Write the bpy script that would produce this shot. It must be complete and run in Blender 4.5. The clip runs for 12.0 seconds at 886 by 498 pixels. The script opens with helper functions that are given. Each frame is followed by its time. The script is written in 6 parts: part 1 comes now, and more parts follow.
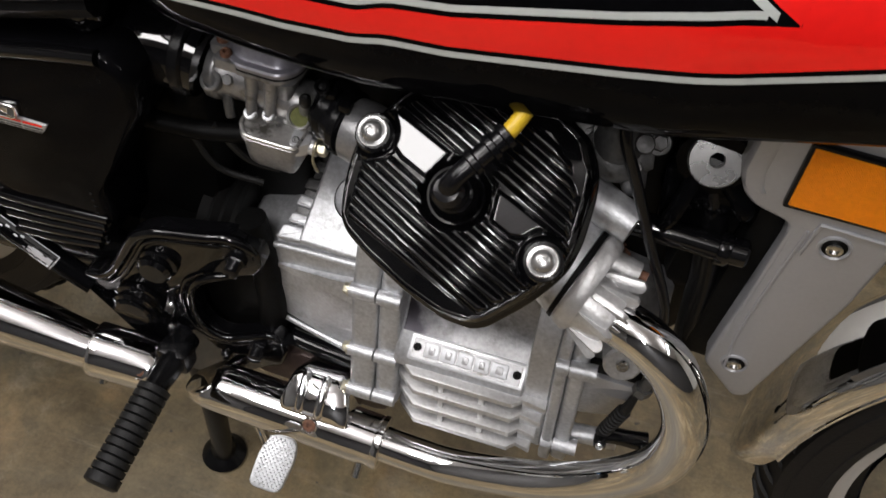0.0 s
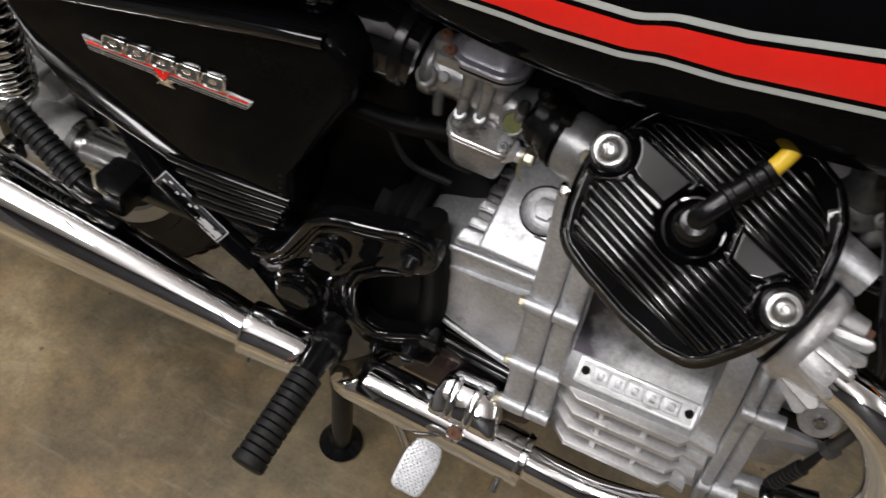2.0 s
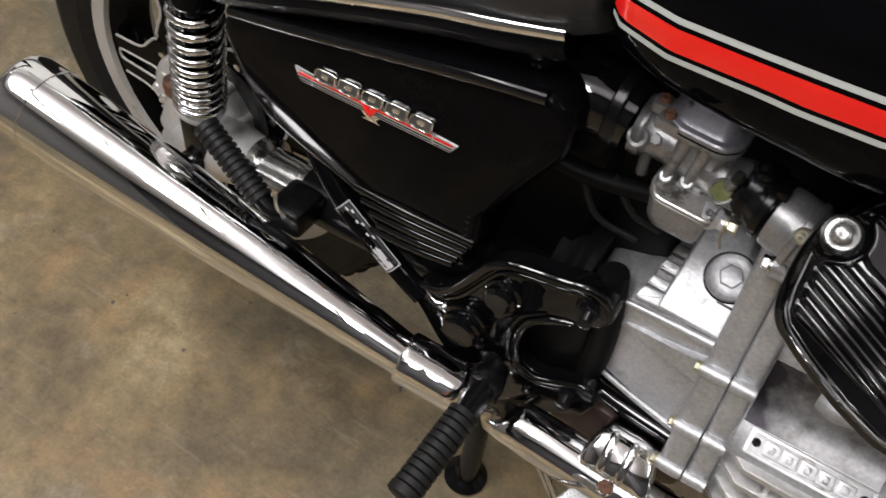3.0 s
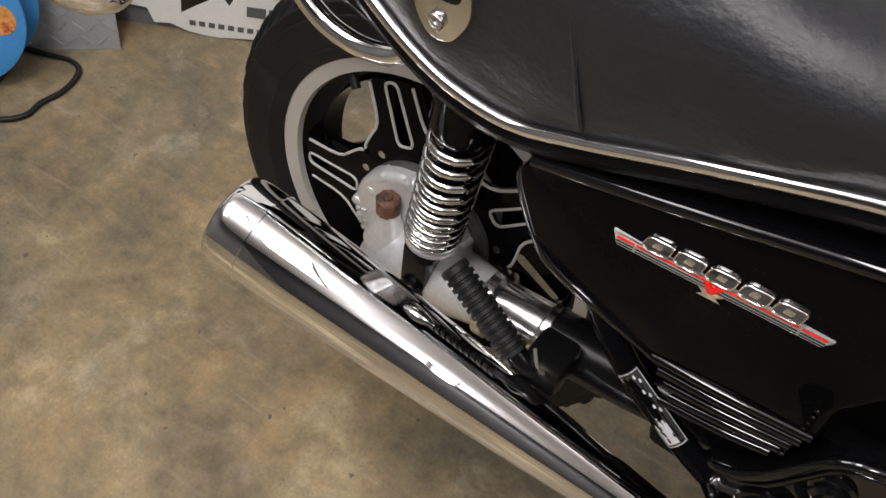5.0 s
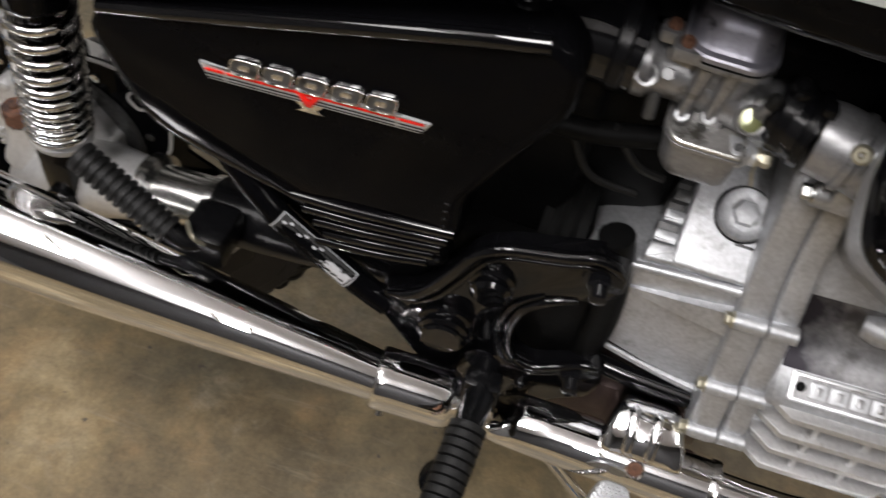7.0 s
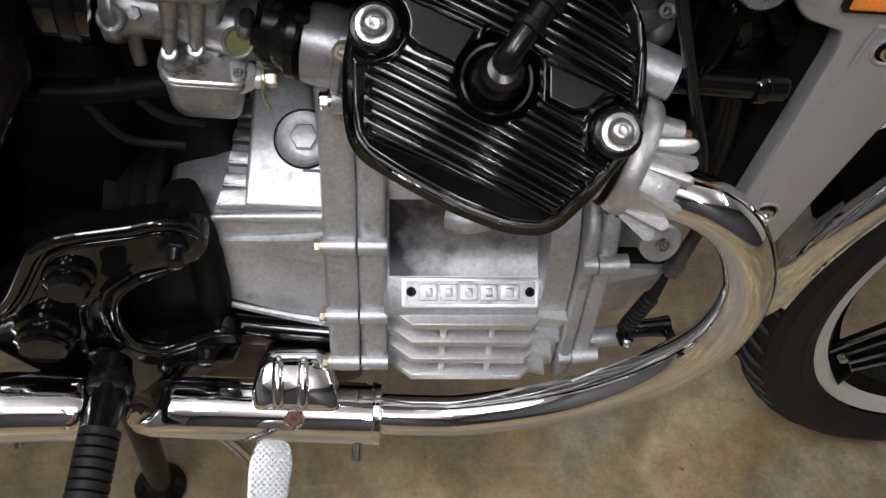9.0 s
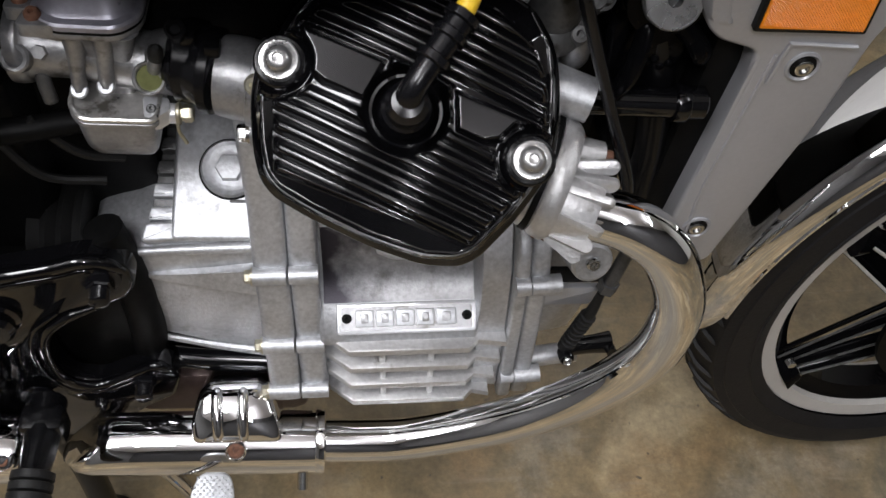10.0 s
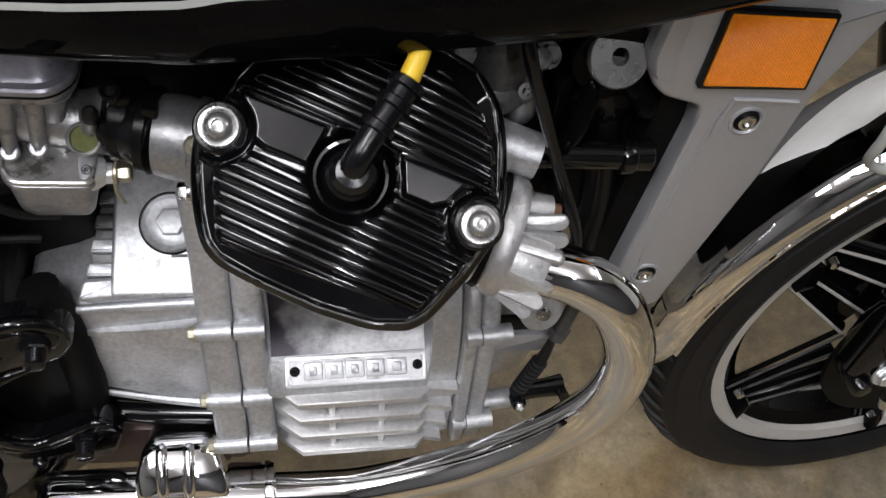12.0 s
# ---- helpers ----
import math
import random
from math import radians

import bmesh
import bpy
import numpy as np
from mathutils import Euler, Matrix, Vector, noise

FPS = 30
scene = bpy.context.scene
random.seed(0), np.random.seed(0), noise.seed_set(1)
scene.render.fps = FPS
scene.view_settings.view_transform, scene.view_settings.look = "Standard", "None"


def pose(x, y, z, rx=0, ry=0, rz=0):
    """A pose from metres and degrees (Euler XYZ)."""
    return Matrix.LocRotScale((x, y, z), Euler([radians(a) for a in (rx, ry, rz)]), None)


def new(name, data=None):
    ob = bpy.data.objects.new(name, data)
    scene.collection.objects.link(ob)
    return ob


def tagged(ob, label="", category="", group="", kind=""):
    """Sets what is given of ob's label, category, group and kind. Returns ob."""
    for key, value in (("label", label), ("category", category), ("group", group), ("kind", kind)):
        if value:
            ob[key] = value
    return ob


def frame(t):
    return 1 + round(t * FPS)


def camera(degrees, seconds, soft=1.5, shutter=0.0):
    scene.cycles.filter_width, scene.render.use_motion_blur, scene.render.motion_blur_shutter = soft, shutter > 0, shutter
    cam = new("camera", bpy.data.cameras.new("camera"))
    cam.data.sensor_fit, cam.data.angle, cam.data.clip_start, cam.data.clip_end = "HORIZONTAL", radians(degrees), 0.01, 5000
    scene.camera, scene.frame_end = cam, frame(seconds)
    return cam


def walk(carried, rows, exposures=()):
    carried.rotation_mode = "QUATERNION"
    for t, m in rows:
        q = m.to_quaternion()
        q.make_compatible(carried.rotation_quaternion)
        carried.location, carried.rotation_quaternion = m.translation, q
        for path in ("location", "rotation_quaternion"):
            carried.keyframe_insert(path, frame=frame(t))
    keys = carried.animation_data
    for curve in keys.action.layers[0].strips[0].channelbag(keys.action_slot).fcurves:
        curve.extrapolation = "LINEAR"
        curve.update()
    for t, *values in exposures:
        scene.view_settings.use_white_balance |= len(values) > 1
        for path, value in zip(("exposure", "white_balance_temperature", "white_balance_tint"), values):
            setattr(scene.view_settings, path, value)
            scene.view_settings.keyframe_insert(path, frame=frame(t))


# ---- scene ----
# ---------------------------------------------------------------- camera
cam = camera(53.5, 12.0, soft=1.5, shutter=0.25)
# the motorcycle stands on its centre stand, its rear wheel lifted: its own axes are tipped by this much
BM = pose(0.755, 0, 0) @ pose(0, 0, 0, 0, math.degrees(0.039), 0) @ pose(-0.755, 0, 0)
ROWS = [
    (0.0, 0.1616, -0.5808, 1.1477, 38.532, -5.167, 18.424),
    (0.5, 0.1727, -0.5818, 1.1162, 36.731, -5.720, 18.339),
    (1.0, 0.1605, -0.5809, 1.0959, 36.094, -5.536, 20.382),
    (1.5, 0.1292, -0.5818, 1.1103, 37.016, -6.281, 22.009),
    (2.0, 0.0535, -0.5947, 1.1252, 37.506, -6.046, 26.553),
    (2.5, 0.0056, -0.6157, 1.1267, 37.106, -6.178, 30.279),
    (3.0, -0.0396, -0.6320, 1.1360, 38.108, -5.577, 34.002),
    (3.5, -0.0810, -0.6514, 1.1444, 38.995, -4.298, 36.542),
    (3.7, -0.1050, -0.6667, 1.1460, 39.562, -4.721, 37.063),
    (5.3, -0.3710, -0.6274, 1.0921, 39.727, -5.792, 34.962),
    (5.5, -0.3713, -0.6289, 1.0888, 40.050, -5.472, 34.717),
    (6.0, -0.3506, -0.6214, 1.0621, 39.369, -5.562, 34.547),
    (6.5, -0.2931, -0.6110, 1.0567, 39.846, -5.813, 29.752),
    (7.0, -0.1843, -0.5922, 1.0362, 37.666, -6.782, 18.286),
    (7.5, -0.1031, -0.5634, 1.0380, 37.164, -5.978, 10.263),
    (7.7, -0.0787, -0.5651, 1.0367, 37.788, -6.121, 6.507),
    (9.3, 0.0117, -0.5501, 1.0249, 37.822, -7.034, -2.341),
    (9.5, 0.0199, -0.5458, 1.0271, 38.183, -7.068, -3.201),
    (10.0, 0.0344, -0.5409, 1.0347, 38.407, -6.867, -4.119),
    (10.5, 0.0433, -0.5343, 1.0436, 38.922, -7.156, -4.905),
    (11.0, 0.0478, -0.5176, 1.0502, 39.271, -7.359, -5.670),
    (11.5, 0.0458, -0.5141, 1.0564, 39.451, -7.596, -6.844),
    (12.0, 0.0367, -0.5115, 1.0473, 39.502, -8.743, -6.962),
]
walk(cam, [(t, BM @ pose(x, y, z, rx, ry, rz)) for t, x, y, z, rx, ry, rz in ROWS],
     exposures=[(0.0, -0.30, 6500, 10), (1.0, -0.30, 6500, 10), (2.0, -0.30, 6500, 10), (2.5, -0.20, 6500, 10), (3.5, 0.0, 6500, 10), (5.5, -0.01, 6500, 10), (6.5, 0.04, 6500, 10), (7.5, -0.24, 6480, 10), (9.5, -0.15, 6200, 10), (12.0, -0.10, 6200, 10)])

# ---------------------------------------------------------------- world and light
world = bpy.data.worlds.new("workshop_air")
scene.world = world
world.use_nodes = True
world.node_tree.nodes["Background"].inputs[0].default_value = (0.9, 0.95, 1.0, 1)
world.node_tree.nodes["Background"].inputs[1].default_value = 0.02
scene.view_settings.exposure = 0.0
LAMPS = [(-0.70, -1.22, 2.60), (0.36, -2.50, 2.60), (0.95, 0.62, 2.60), (2.3, -0.7, 2.60), (-1.66, -1.20, 2.60)]
POWER = [42, 34, 13, 13, 19]
WIDE = [0.42, 0.14, 0.16, 0.16, 0.46]
SPILL = [0.52, 0.6, 0.7, 0.7, 1.1]
for (lx, ly, lz), power, wide, spill in zip(LAMPS, POWER, WIDE, SPILL):
    lamp = bpy.data.lights.new("tube_light", "AREA")
    lamp.shape, lamp.size, lamp.size_y = "RECTANGLE", 1.2, wide
    lamp.energy, lamp.color = power, (1.0, 0.968, 0.965)
    ob = new("tube_light", lamp)
    ob.matrix_world = pose(lx, ly, lz, 0, 0, 96)
    # the open-topped fitting lights the ceiling above it too
    lamp = bpy.data.lights.new("tube_light_upper", "AREA")
    lamp.shape, lamp.size, lamp.size_y = "RECTANGLE", 1.2, wide
    lamp.energy, lamp.color = power * spill, (1.0, 0.955, 0.965)
    ob = new("tube_light_upper", lamp)
    ob.matrix_world = pose(lx, ly, lz + 0.10, 180, 0, 96)

# ---------------------------------------------------------------- materials
def mat(name, col, rough=0.5, metal=0.0, var=0.12, scale=8.0, fine=120.0, bump=0.0, bump_scale=300.0,
        rough_var=0.1, coat=0.0, stain=None, stain_at=0.6, stain_scale=5.0, spec=0.5, aniso=0.0):
    """A surface with variation at two scales, optional stains and fine relief, in metres."""
    m = bpy.data.materials.new(name)
    m.use_nodes = True
    nt = m.node_tree
    bs = nt.nodes["Principled BSDF"]
    link = nt.links.new
    tc = nt.nodes.new("ShaderNodeTexCoord")
    def noise_node(s, detail=4.0, rgh=0.55):
        n = nt.nodes.new("ShaderNodeTexNoise")
        n.inputs["Scale"].default_value, n.inputs["Detail"].default_value, n.inputs["Roughness"].default_value = s, detail, rgh
        link(tc.outputs["Object"], n.inputs["Vector"])
        return n
    big, small = noise_node(scale), noise_node(fine, 3.0)
    mix = nt.nodes.new("ShaderNodeMath")
    mix.operation = "MULTIPLY_ADD"
    link(small.outputs["Fac"], mix.inputs[0])
    mix.inputs[1].default_value = 0.5
    half = nt.nodes.new("ShaderNodeMath")
    half.operation = "MULTIPLY"
    link(big.outputs["Fac"], half.inputs[0])
    half.inputs[1].default_value = 0.5
    link(half.outputs[0], mix.inputs[2])
    ramp = nt.nodes.new("ShaderNodeValToRGB")
    ramp.color_ramp.elements[0].position, ramp.color_ramp.elements[1].position = 0.3, 0.7
    ramp.color_ramp.elements[0].color = (*[c * (1 - var) for c in col], 1)
    ramp.color_ramp.elements[1].color = (*[min(1, c * (1 + var)) for c in col], 1)
    link(mix.outputs[0], ramp.inputs[0])
    out = ramp.outputs[0]
    if stain:
        st = noise_node(stain_scale, 6.0, 0.62)
        cut = nt.nodes.new("ShaderNodeMapRange")
        cut.inputs["From Min"].default_value, cut.inputs["From Max"].default_value = stain_at, stain_at + 0.12
        link(st.outputs["Fac"], cut.inputs["Value"])
        mx = nt.nodes.new("ShaderNodeMix")
        mx.data_type = "RGBA"
        link(cut.outputs[0], mx.inputs["Factor"])
        link(out, mx.inputs["A"])
        mx.inputs["B"].default_value = (*stain, 1)
        out = mx.outputs["Result"]
    link(out, bs.inputs["Base Color"])
    rr = nt.nodes.new("ShaderNodeMapRange")
    rr.inputs["To Min"].default_value, rr.inputs["To Max"].default_value = max(0.0, rough - rough_var), min(1, rough + rough_var)
    link(big.outputs["Fac"], rr.inputs["Value"])
    link(rr.outputs[0], bs.inputs["Roughness"])
    bs.inputs["Metallic"].default_value = metal
    bs.inputs["Specular IOR Level"].default_value = spec
    bs.inputs["Coat Weight"].default_value = coat
    bs.inputs["Coat Roughness"].default_value = 0.04
    if bump:
        bn = noise_node(bump_scale, 4.0)
        bp = nt.nodes.new("ShaderNodeBump")
        bp.inputs["Strength"].default_value, bp.inputs["Distance"].default_value = 1.0, bump
        link(bn.outputs["Fac"], bp.inputs["Height"])
        link(bp.outputs[0], bs.inputs["Normal"])
    return m

GLOSS = mat("gloss_black_paint", (0.0025, 0.0025, 0.003), 0.05, 0, 0.3, 12, 200, 0, rough_var=0.02, spec=0.06)
COVER = mat("gloss_black_cast_cover", (0.003, 0.003, 0.0035), 0.03, 0, 0.3, 30, 300, 0.00003, 120, rough_var=0.015, spec=0.55)
SATIN = mat("satin_black_paint", (0.004, 0.004, 0.0045), 0.22, 0, 0.3, 20, 200, 0.00012, 400, rough_var=0.08, spec=0.25, stain=(0.015, 0.013, 0.011), stain_at=0.68, stain_scale=30)
# Near-black metal, also used for filler boxes and shaded hollows
DARK = mat("dark_grimy_shaded_metal", (0.0035, 0.0035, 0.0035), 0.5, 0.0, 0.4, 25, 150, 0.0003, 150, spec=0.1, stain=(0.014, 0.012, 0.01), stain_at=0.62, stain_scale=20)
RED = mat("red_gloss_paint", (0.86, 0.012, 0.009), 0.07, 0, 0.05, 9, 150, 0, rough_var=0.02, coat=0.5)
PIN = mat("silver_grey_pinstripe", (0.50, 0.53, 0.51), 0.25, 0.0, 0.05, 9, 150, 0, rough_var=0.03)
CHROME = mat("chrome", (0.86, 0.86, 0.865), 0.022, 1.0, 0.04, 12, 90, 0, rough_var=0.02)
CAST = mat("cast_aluminium", (0.52, 0.53, 0.545), 0.46, 0.74, 0.30, 22, 260, 0.00030, 420, rough_var=0.13, stain=(0.20, 0.195, 0.19), stain_at=0.60, stain_scale=20)
CARBM = mat("aged_carburettor_alloy", (0.30, 0.30, 0.305), 0.34, 0.7, 0.25, 60, 300, 0.0002, 500, rough_var=0.12, stain=(0.12, 0.112, 0.10), stain_at=0.57, stain_scale=50)
FINM = mat("sand_cast_alloy", (0.58, 0.58, 0.58), 0.38, 0.7, 0.2, 25, 260, 0.0004, 420, rough_var=0.1, stain=(0.2, 0.18, 0.16), stain_at=0.62, stain_scale=40)
SHROUD = mat("grey_silver_paint", (0.40, 0.405, 0.42), 0.34, 0.45, 0.05, 10, 300, 0.00005, 700, rough_var=0.05)
STEEL = mat("bright_steel", (0.62, 0.62, 0.61), 0.22, 1.0, 0.1, 40, 300, 0.00005, 500)
RUST = mat("rusty_steel", (0.16, 0.075, 0.045), 0.75, 0.3, 0.4, 60, 300, 0.0005, 300, stain=(0.05, 0.03, 0.025), stain_at=0.5, stain_scale=60)
BOLTM = mat("plated_bolt_steel", (0.46, 0.46, 0.455), 0.28, 0.85, 0.12, 50, 300, 0.0001, 500)
ZINC = mat("bright_zinc_plate", (0.74, 0.75, 0.77), 0.34, 0.7, 0.1, 40, 300, 0.0001, 500, rough_var=0.08, stain=(0.55, 0.55, 0.53), stain_at=0.58, stain_scale=60)
BRASS = mat("yellowed_zinc", (0.52, 0.49, 0.38), 0.35, 0.9, 0.2, 60, 300, 0.0001, 300)
RUBBER = mat("black_rubber", (0.006, 0.006, 0.006), 0.55, 0, 0.3, 20, 220, 0.0003, 350, spec=0.35, stain=(0.025, 0.022, 0.018), stain_at=0.64, stain_scale=18)
TYRE = mat("tyre_rubber", (0.0105, 0.0105, 0.0115), 0.50, 0, 0.3, 14, 200, 0.0004, 260, rough_var=0.12, spec=0.22, stain=(0.026, 0.025, 0.024), stain_at=0.62, stain_scale=9)
VINYL = mat("black_vinyl", (0.0145, 0.0150, 0.0172), 0.44, 0, 0.2, 8, 180, 0.0006, 190, rough_var=0.08, spec=0.45)
def creases(m, scale, depth):
    """Adds broad, soft folds over the fine grain."""
    nt = m.node_tree
    fine = next(n for n in nt.nodes if n.bl_idname == "ShaderNodeBump")
    tc = nt.nodes.new("ShaderNodeTexCoord")
    mp = nt.nodes.new("ShaderNodeMapping")
    mp.inputs["Rotation"].default_value = (0, radians(35), 0)
    mp.inputs["Scale"].default_value = (1.0, 1.0, 3.0)
    no = nt.nodes.new("ShaderNodeTexNoise")
    no.inputs["Scale"].default_value, no.inputs["Detail"].default_value, no.inputs["Distortion"].default_value = scale, 4.0, 1.2
    bp = nt.nodes.new("ShaderNodeBump")
    bp.inputs["Distance"].default_value = depth
    nt.links.new(tc.outputs["Object"], mp.inputs["Vector"])
    nt.links.new(mp.outputs[0], no.inputs["Vector"])
    nt.links.new(no.outputs["Fac"], bp.inputs["Height"])
    nt.links.new(bp.outputs[0], fine.inputs["Normal"])
creases(VINYL, 12.0, 0.0013)
# Dull, dirty alloy; on some parts its darkness stands for shade
GRIMY_SHADED = mat("grimy_shaded_alloy", (0.10, 0.10, 0.10), 0.45, 0.5, 0.35, 40, 250, 0.0003, 400, stain=(0.03, 0.028, 0.026), stain_at=0.52, stain_scale=40)
BOOT = mat("glossy_rubber", (0.005, 0.005, 0.006), 0.2, 0, 0.3, 30, 200, 0.0001, 300, spec=0.35)
RIM = mat("grey_painted_rim", (0.50, 0.485, 0.455), 0.5, 0.1, 0.06, 10, 200, 0.0001, 400, stain=(0.25, 0.22, 0.18), stain_at=0.68, stain_scale=20)
YELLOW = mat("yellow_cable_sleeve", (0.75, 0.50, 0.03), 0.4, 0, 0.1, 30, 200, 0.0001, 300)
WALLP = mat("grey_block_wall", (0.12, 0.12, 0.12), 0.75, 0, 0.15, 4, 60, 0.0008, 60, stain=(0.07, 0.065, 0.06), stain_at=0.6, stain_scale=3)
DIM = mat("dark_block_wall", (0.045, 0.045, 0.047), 0.75, 0, 0.2, 4, 60, 0.0008, 60, stain=(0.025, 0.024, 0.023), stain_at=0.6, stain_scale=3)
WHITE = mat("white_paint", (0.72, 0.72, 0.69), 0.5, 0, 0.06, 6, 100, 0.0002, 200, stain=(0.5, 0.47, 0.4), stain_at=0.66, stain_scale=4)
LABEL = mat("silver_label", (0.70, 0.71, 0.74), 0.35, 0.3, 0.08, 40, 300, 0)
GREYINK = mat("grey_print", (0.10, 0.10, 0.10), 0.5, 0, 0.1, 40, 300, 0)
INK = mat("black_ink", (0.02, 0.02, 0.02), 0.5, 0, 0.1, 40, 300, 0)
REDINK = mat("red_print", (0.62, 0.05, 0.04), 0.45, 0, 0.08, 30, 300, 0)
BLUE = mat("blue_enamel", (0.05, 0.24, 0.55), 0.35, 0.0, 0.12, 12, 150, 0.0002, 200, stain=(0.25, 0.14, 0.09), stain_at=0.64, stain_scale=14)
PLATE = mat("grey_tread_plate", (0.34, 0.35, 0.36), 0.4, 0.5, 0.15, 10, 90, 0.0004, 150, rough_var=0.12)
CEIL = mat("pale_ceiling_boards", (0.70, 0.69, 0.69), 0.8, 0, 0.06, 3, 60, 0.0003, 90)
DRIVEM = mat("blasted_alloy", (0.60, 0.60, 0.595), 0.38, 0.5, 0.14, 30, 200, 0.0003, 350, rough_var=0.1, stain=(0.40, 0.38, 0.35), stain_at=0.62, stain_scale=30)
def stain_and_shade():
    """A dark oil stain that thins out along the casting, with a ragged, soft edge; its grey puts the recess's shade
    into the colour.
    """
    m = mat("stained_shaded_alloy", (0.30, 0.30, 0.305), 0.40, 0.65, 0.35, 40, 260, 0.0002, 500, rough_var=0.14, stain=(0.15, 0.145, 0.14), stain_at=0.52, stain_scale=34)
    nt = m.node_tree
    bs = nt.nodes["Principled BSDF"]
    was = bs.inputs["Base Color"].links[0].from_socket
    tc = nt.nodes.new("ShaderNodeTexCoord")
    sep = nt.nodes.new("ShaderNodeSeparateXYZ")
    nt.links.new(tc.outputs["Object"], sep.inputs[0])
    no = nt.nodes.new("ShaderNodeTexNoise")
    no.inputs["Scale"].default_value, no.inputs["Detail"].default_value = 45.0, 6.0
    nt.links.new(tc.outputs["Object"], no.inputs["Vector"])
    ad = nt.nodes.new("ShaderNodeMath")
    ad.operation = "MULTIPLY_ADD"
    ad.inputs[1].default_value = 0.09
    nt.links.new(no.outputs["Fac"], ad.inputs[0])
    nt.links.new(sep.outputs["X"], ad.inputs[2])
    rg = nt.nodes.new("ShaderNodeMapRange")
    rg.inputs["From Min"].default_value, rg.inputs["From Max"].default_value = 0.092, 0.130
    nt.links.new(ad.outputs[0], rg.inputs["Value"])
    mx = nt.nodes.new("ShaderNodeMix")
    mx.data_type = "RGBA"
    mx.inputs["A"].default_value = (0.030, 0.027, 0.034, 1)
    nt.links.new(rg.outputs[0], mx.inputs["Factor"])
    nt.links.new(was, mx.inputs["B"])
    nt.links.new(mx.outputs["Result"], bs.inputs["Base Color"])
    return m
STAIN_SHADE = stain_and_shade()
GLASSY = mat("greenish_sight_window", (0.16, 0.17, 0.07), 0.12, 0.2, 0.2, 50, 200, 0)

def amber():
    """A ribbed amber lens: fine prisms in a woven pattern."""
    m = mat("amber_prism_lens", (0.82, 0.25, 0.004), 0.16, 0.0, 0.12, 30, 300, 0)
    nt = m.node_tree
    bs = nt.nodes["Principled BSDF"]
    tc = nt.nodes.new("ShaderNodeTexCoord")
    mp = nt.nodes.new("ShaderNodeMapping")
    mp.inputs["Rotation"].default_value = (0, radians(45), 0)
    vor = nt.nodes.new("ShaderNodeTexChecker")
    vor.inputs["Scale"].default_value = 520
    bp = nt.nodes.new("ShaderNodeBump")
    bp.inputs["Distance"].default_value, bp.inputs["Strength"].default_value = 0.0012, 0.9
    nt.links.new(tc.outputs["Object"], mp.inputs["Vector"])
    nt.links.new(mp.outputs[0], vor.inputs["Vector"])
    nt.links.new(vor.outputs["Fac"], bp.inputs["Height"])
    nt.links.new(bp.outputs[0], bs.inputs["Normal"])
    return m
AMBER = amber()

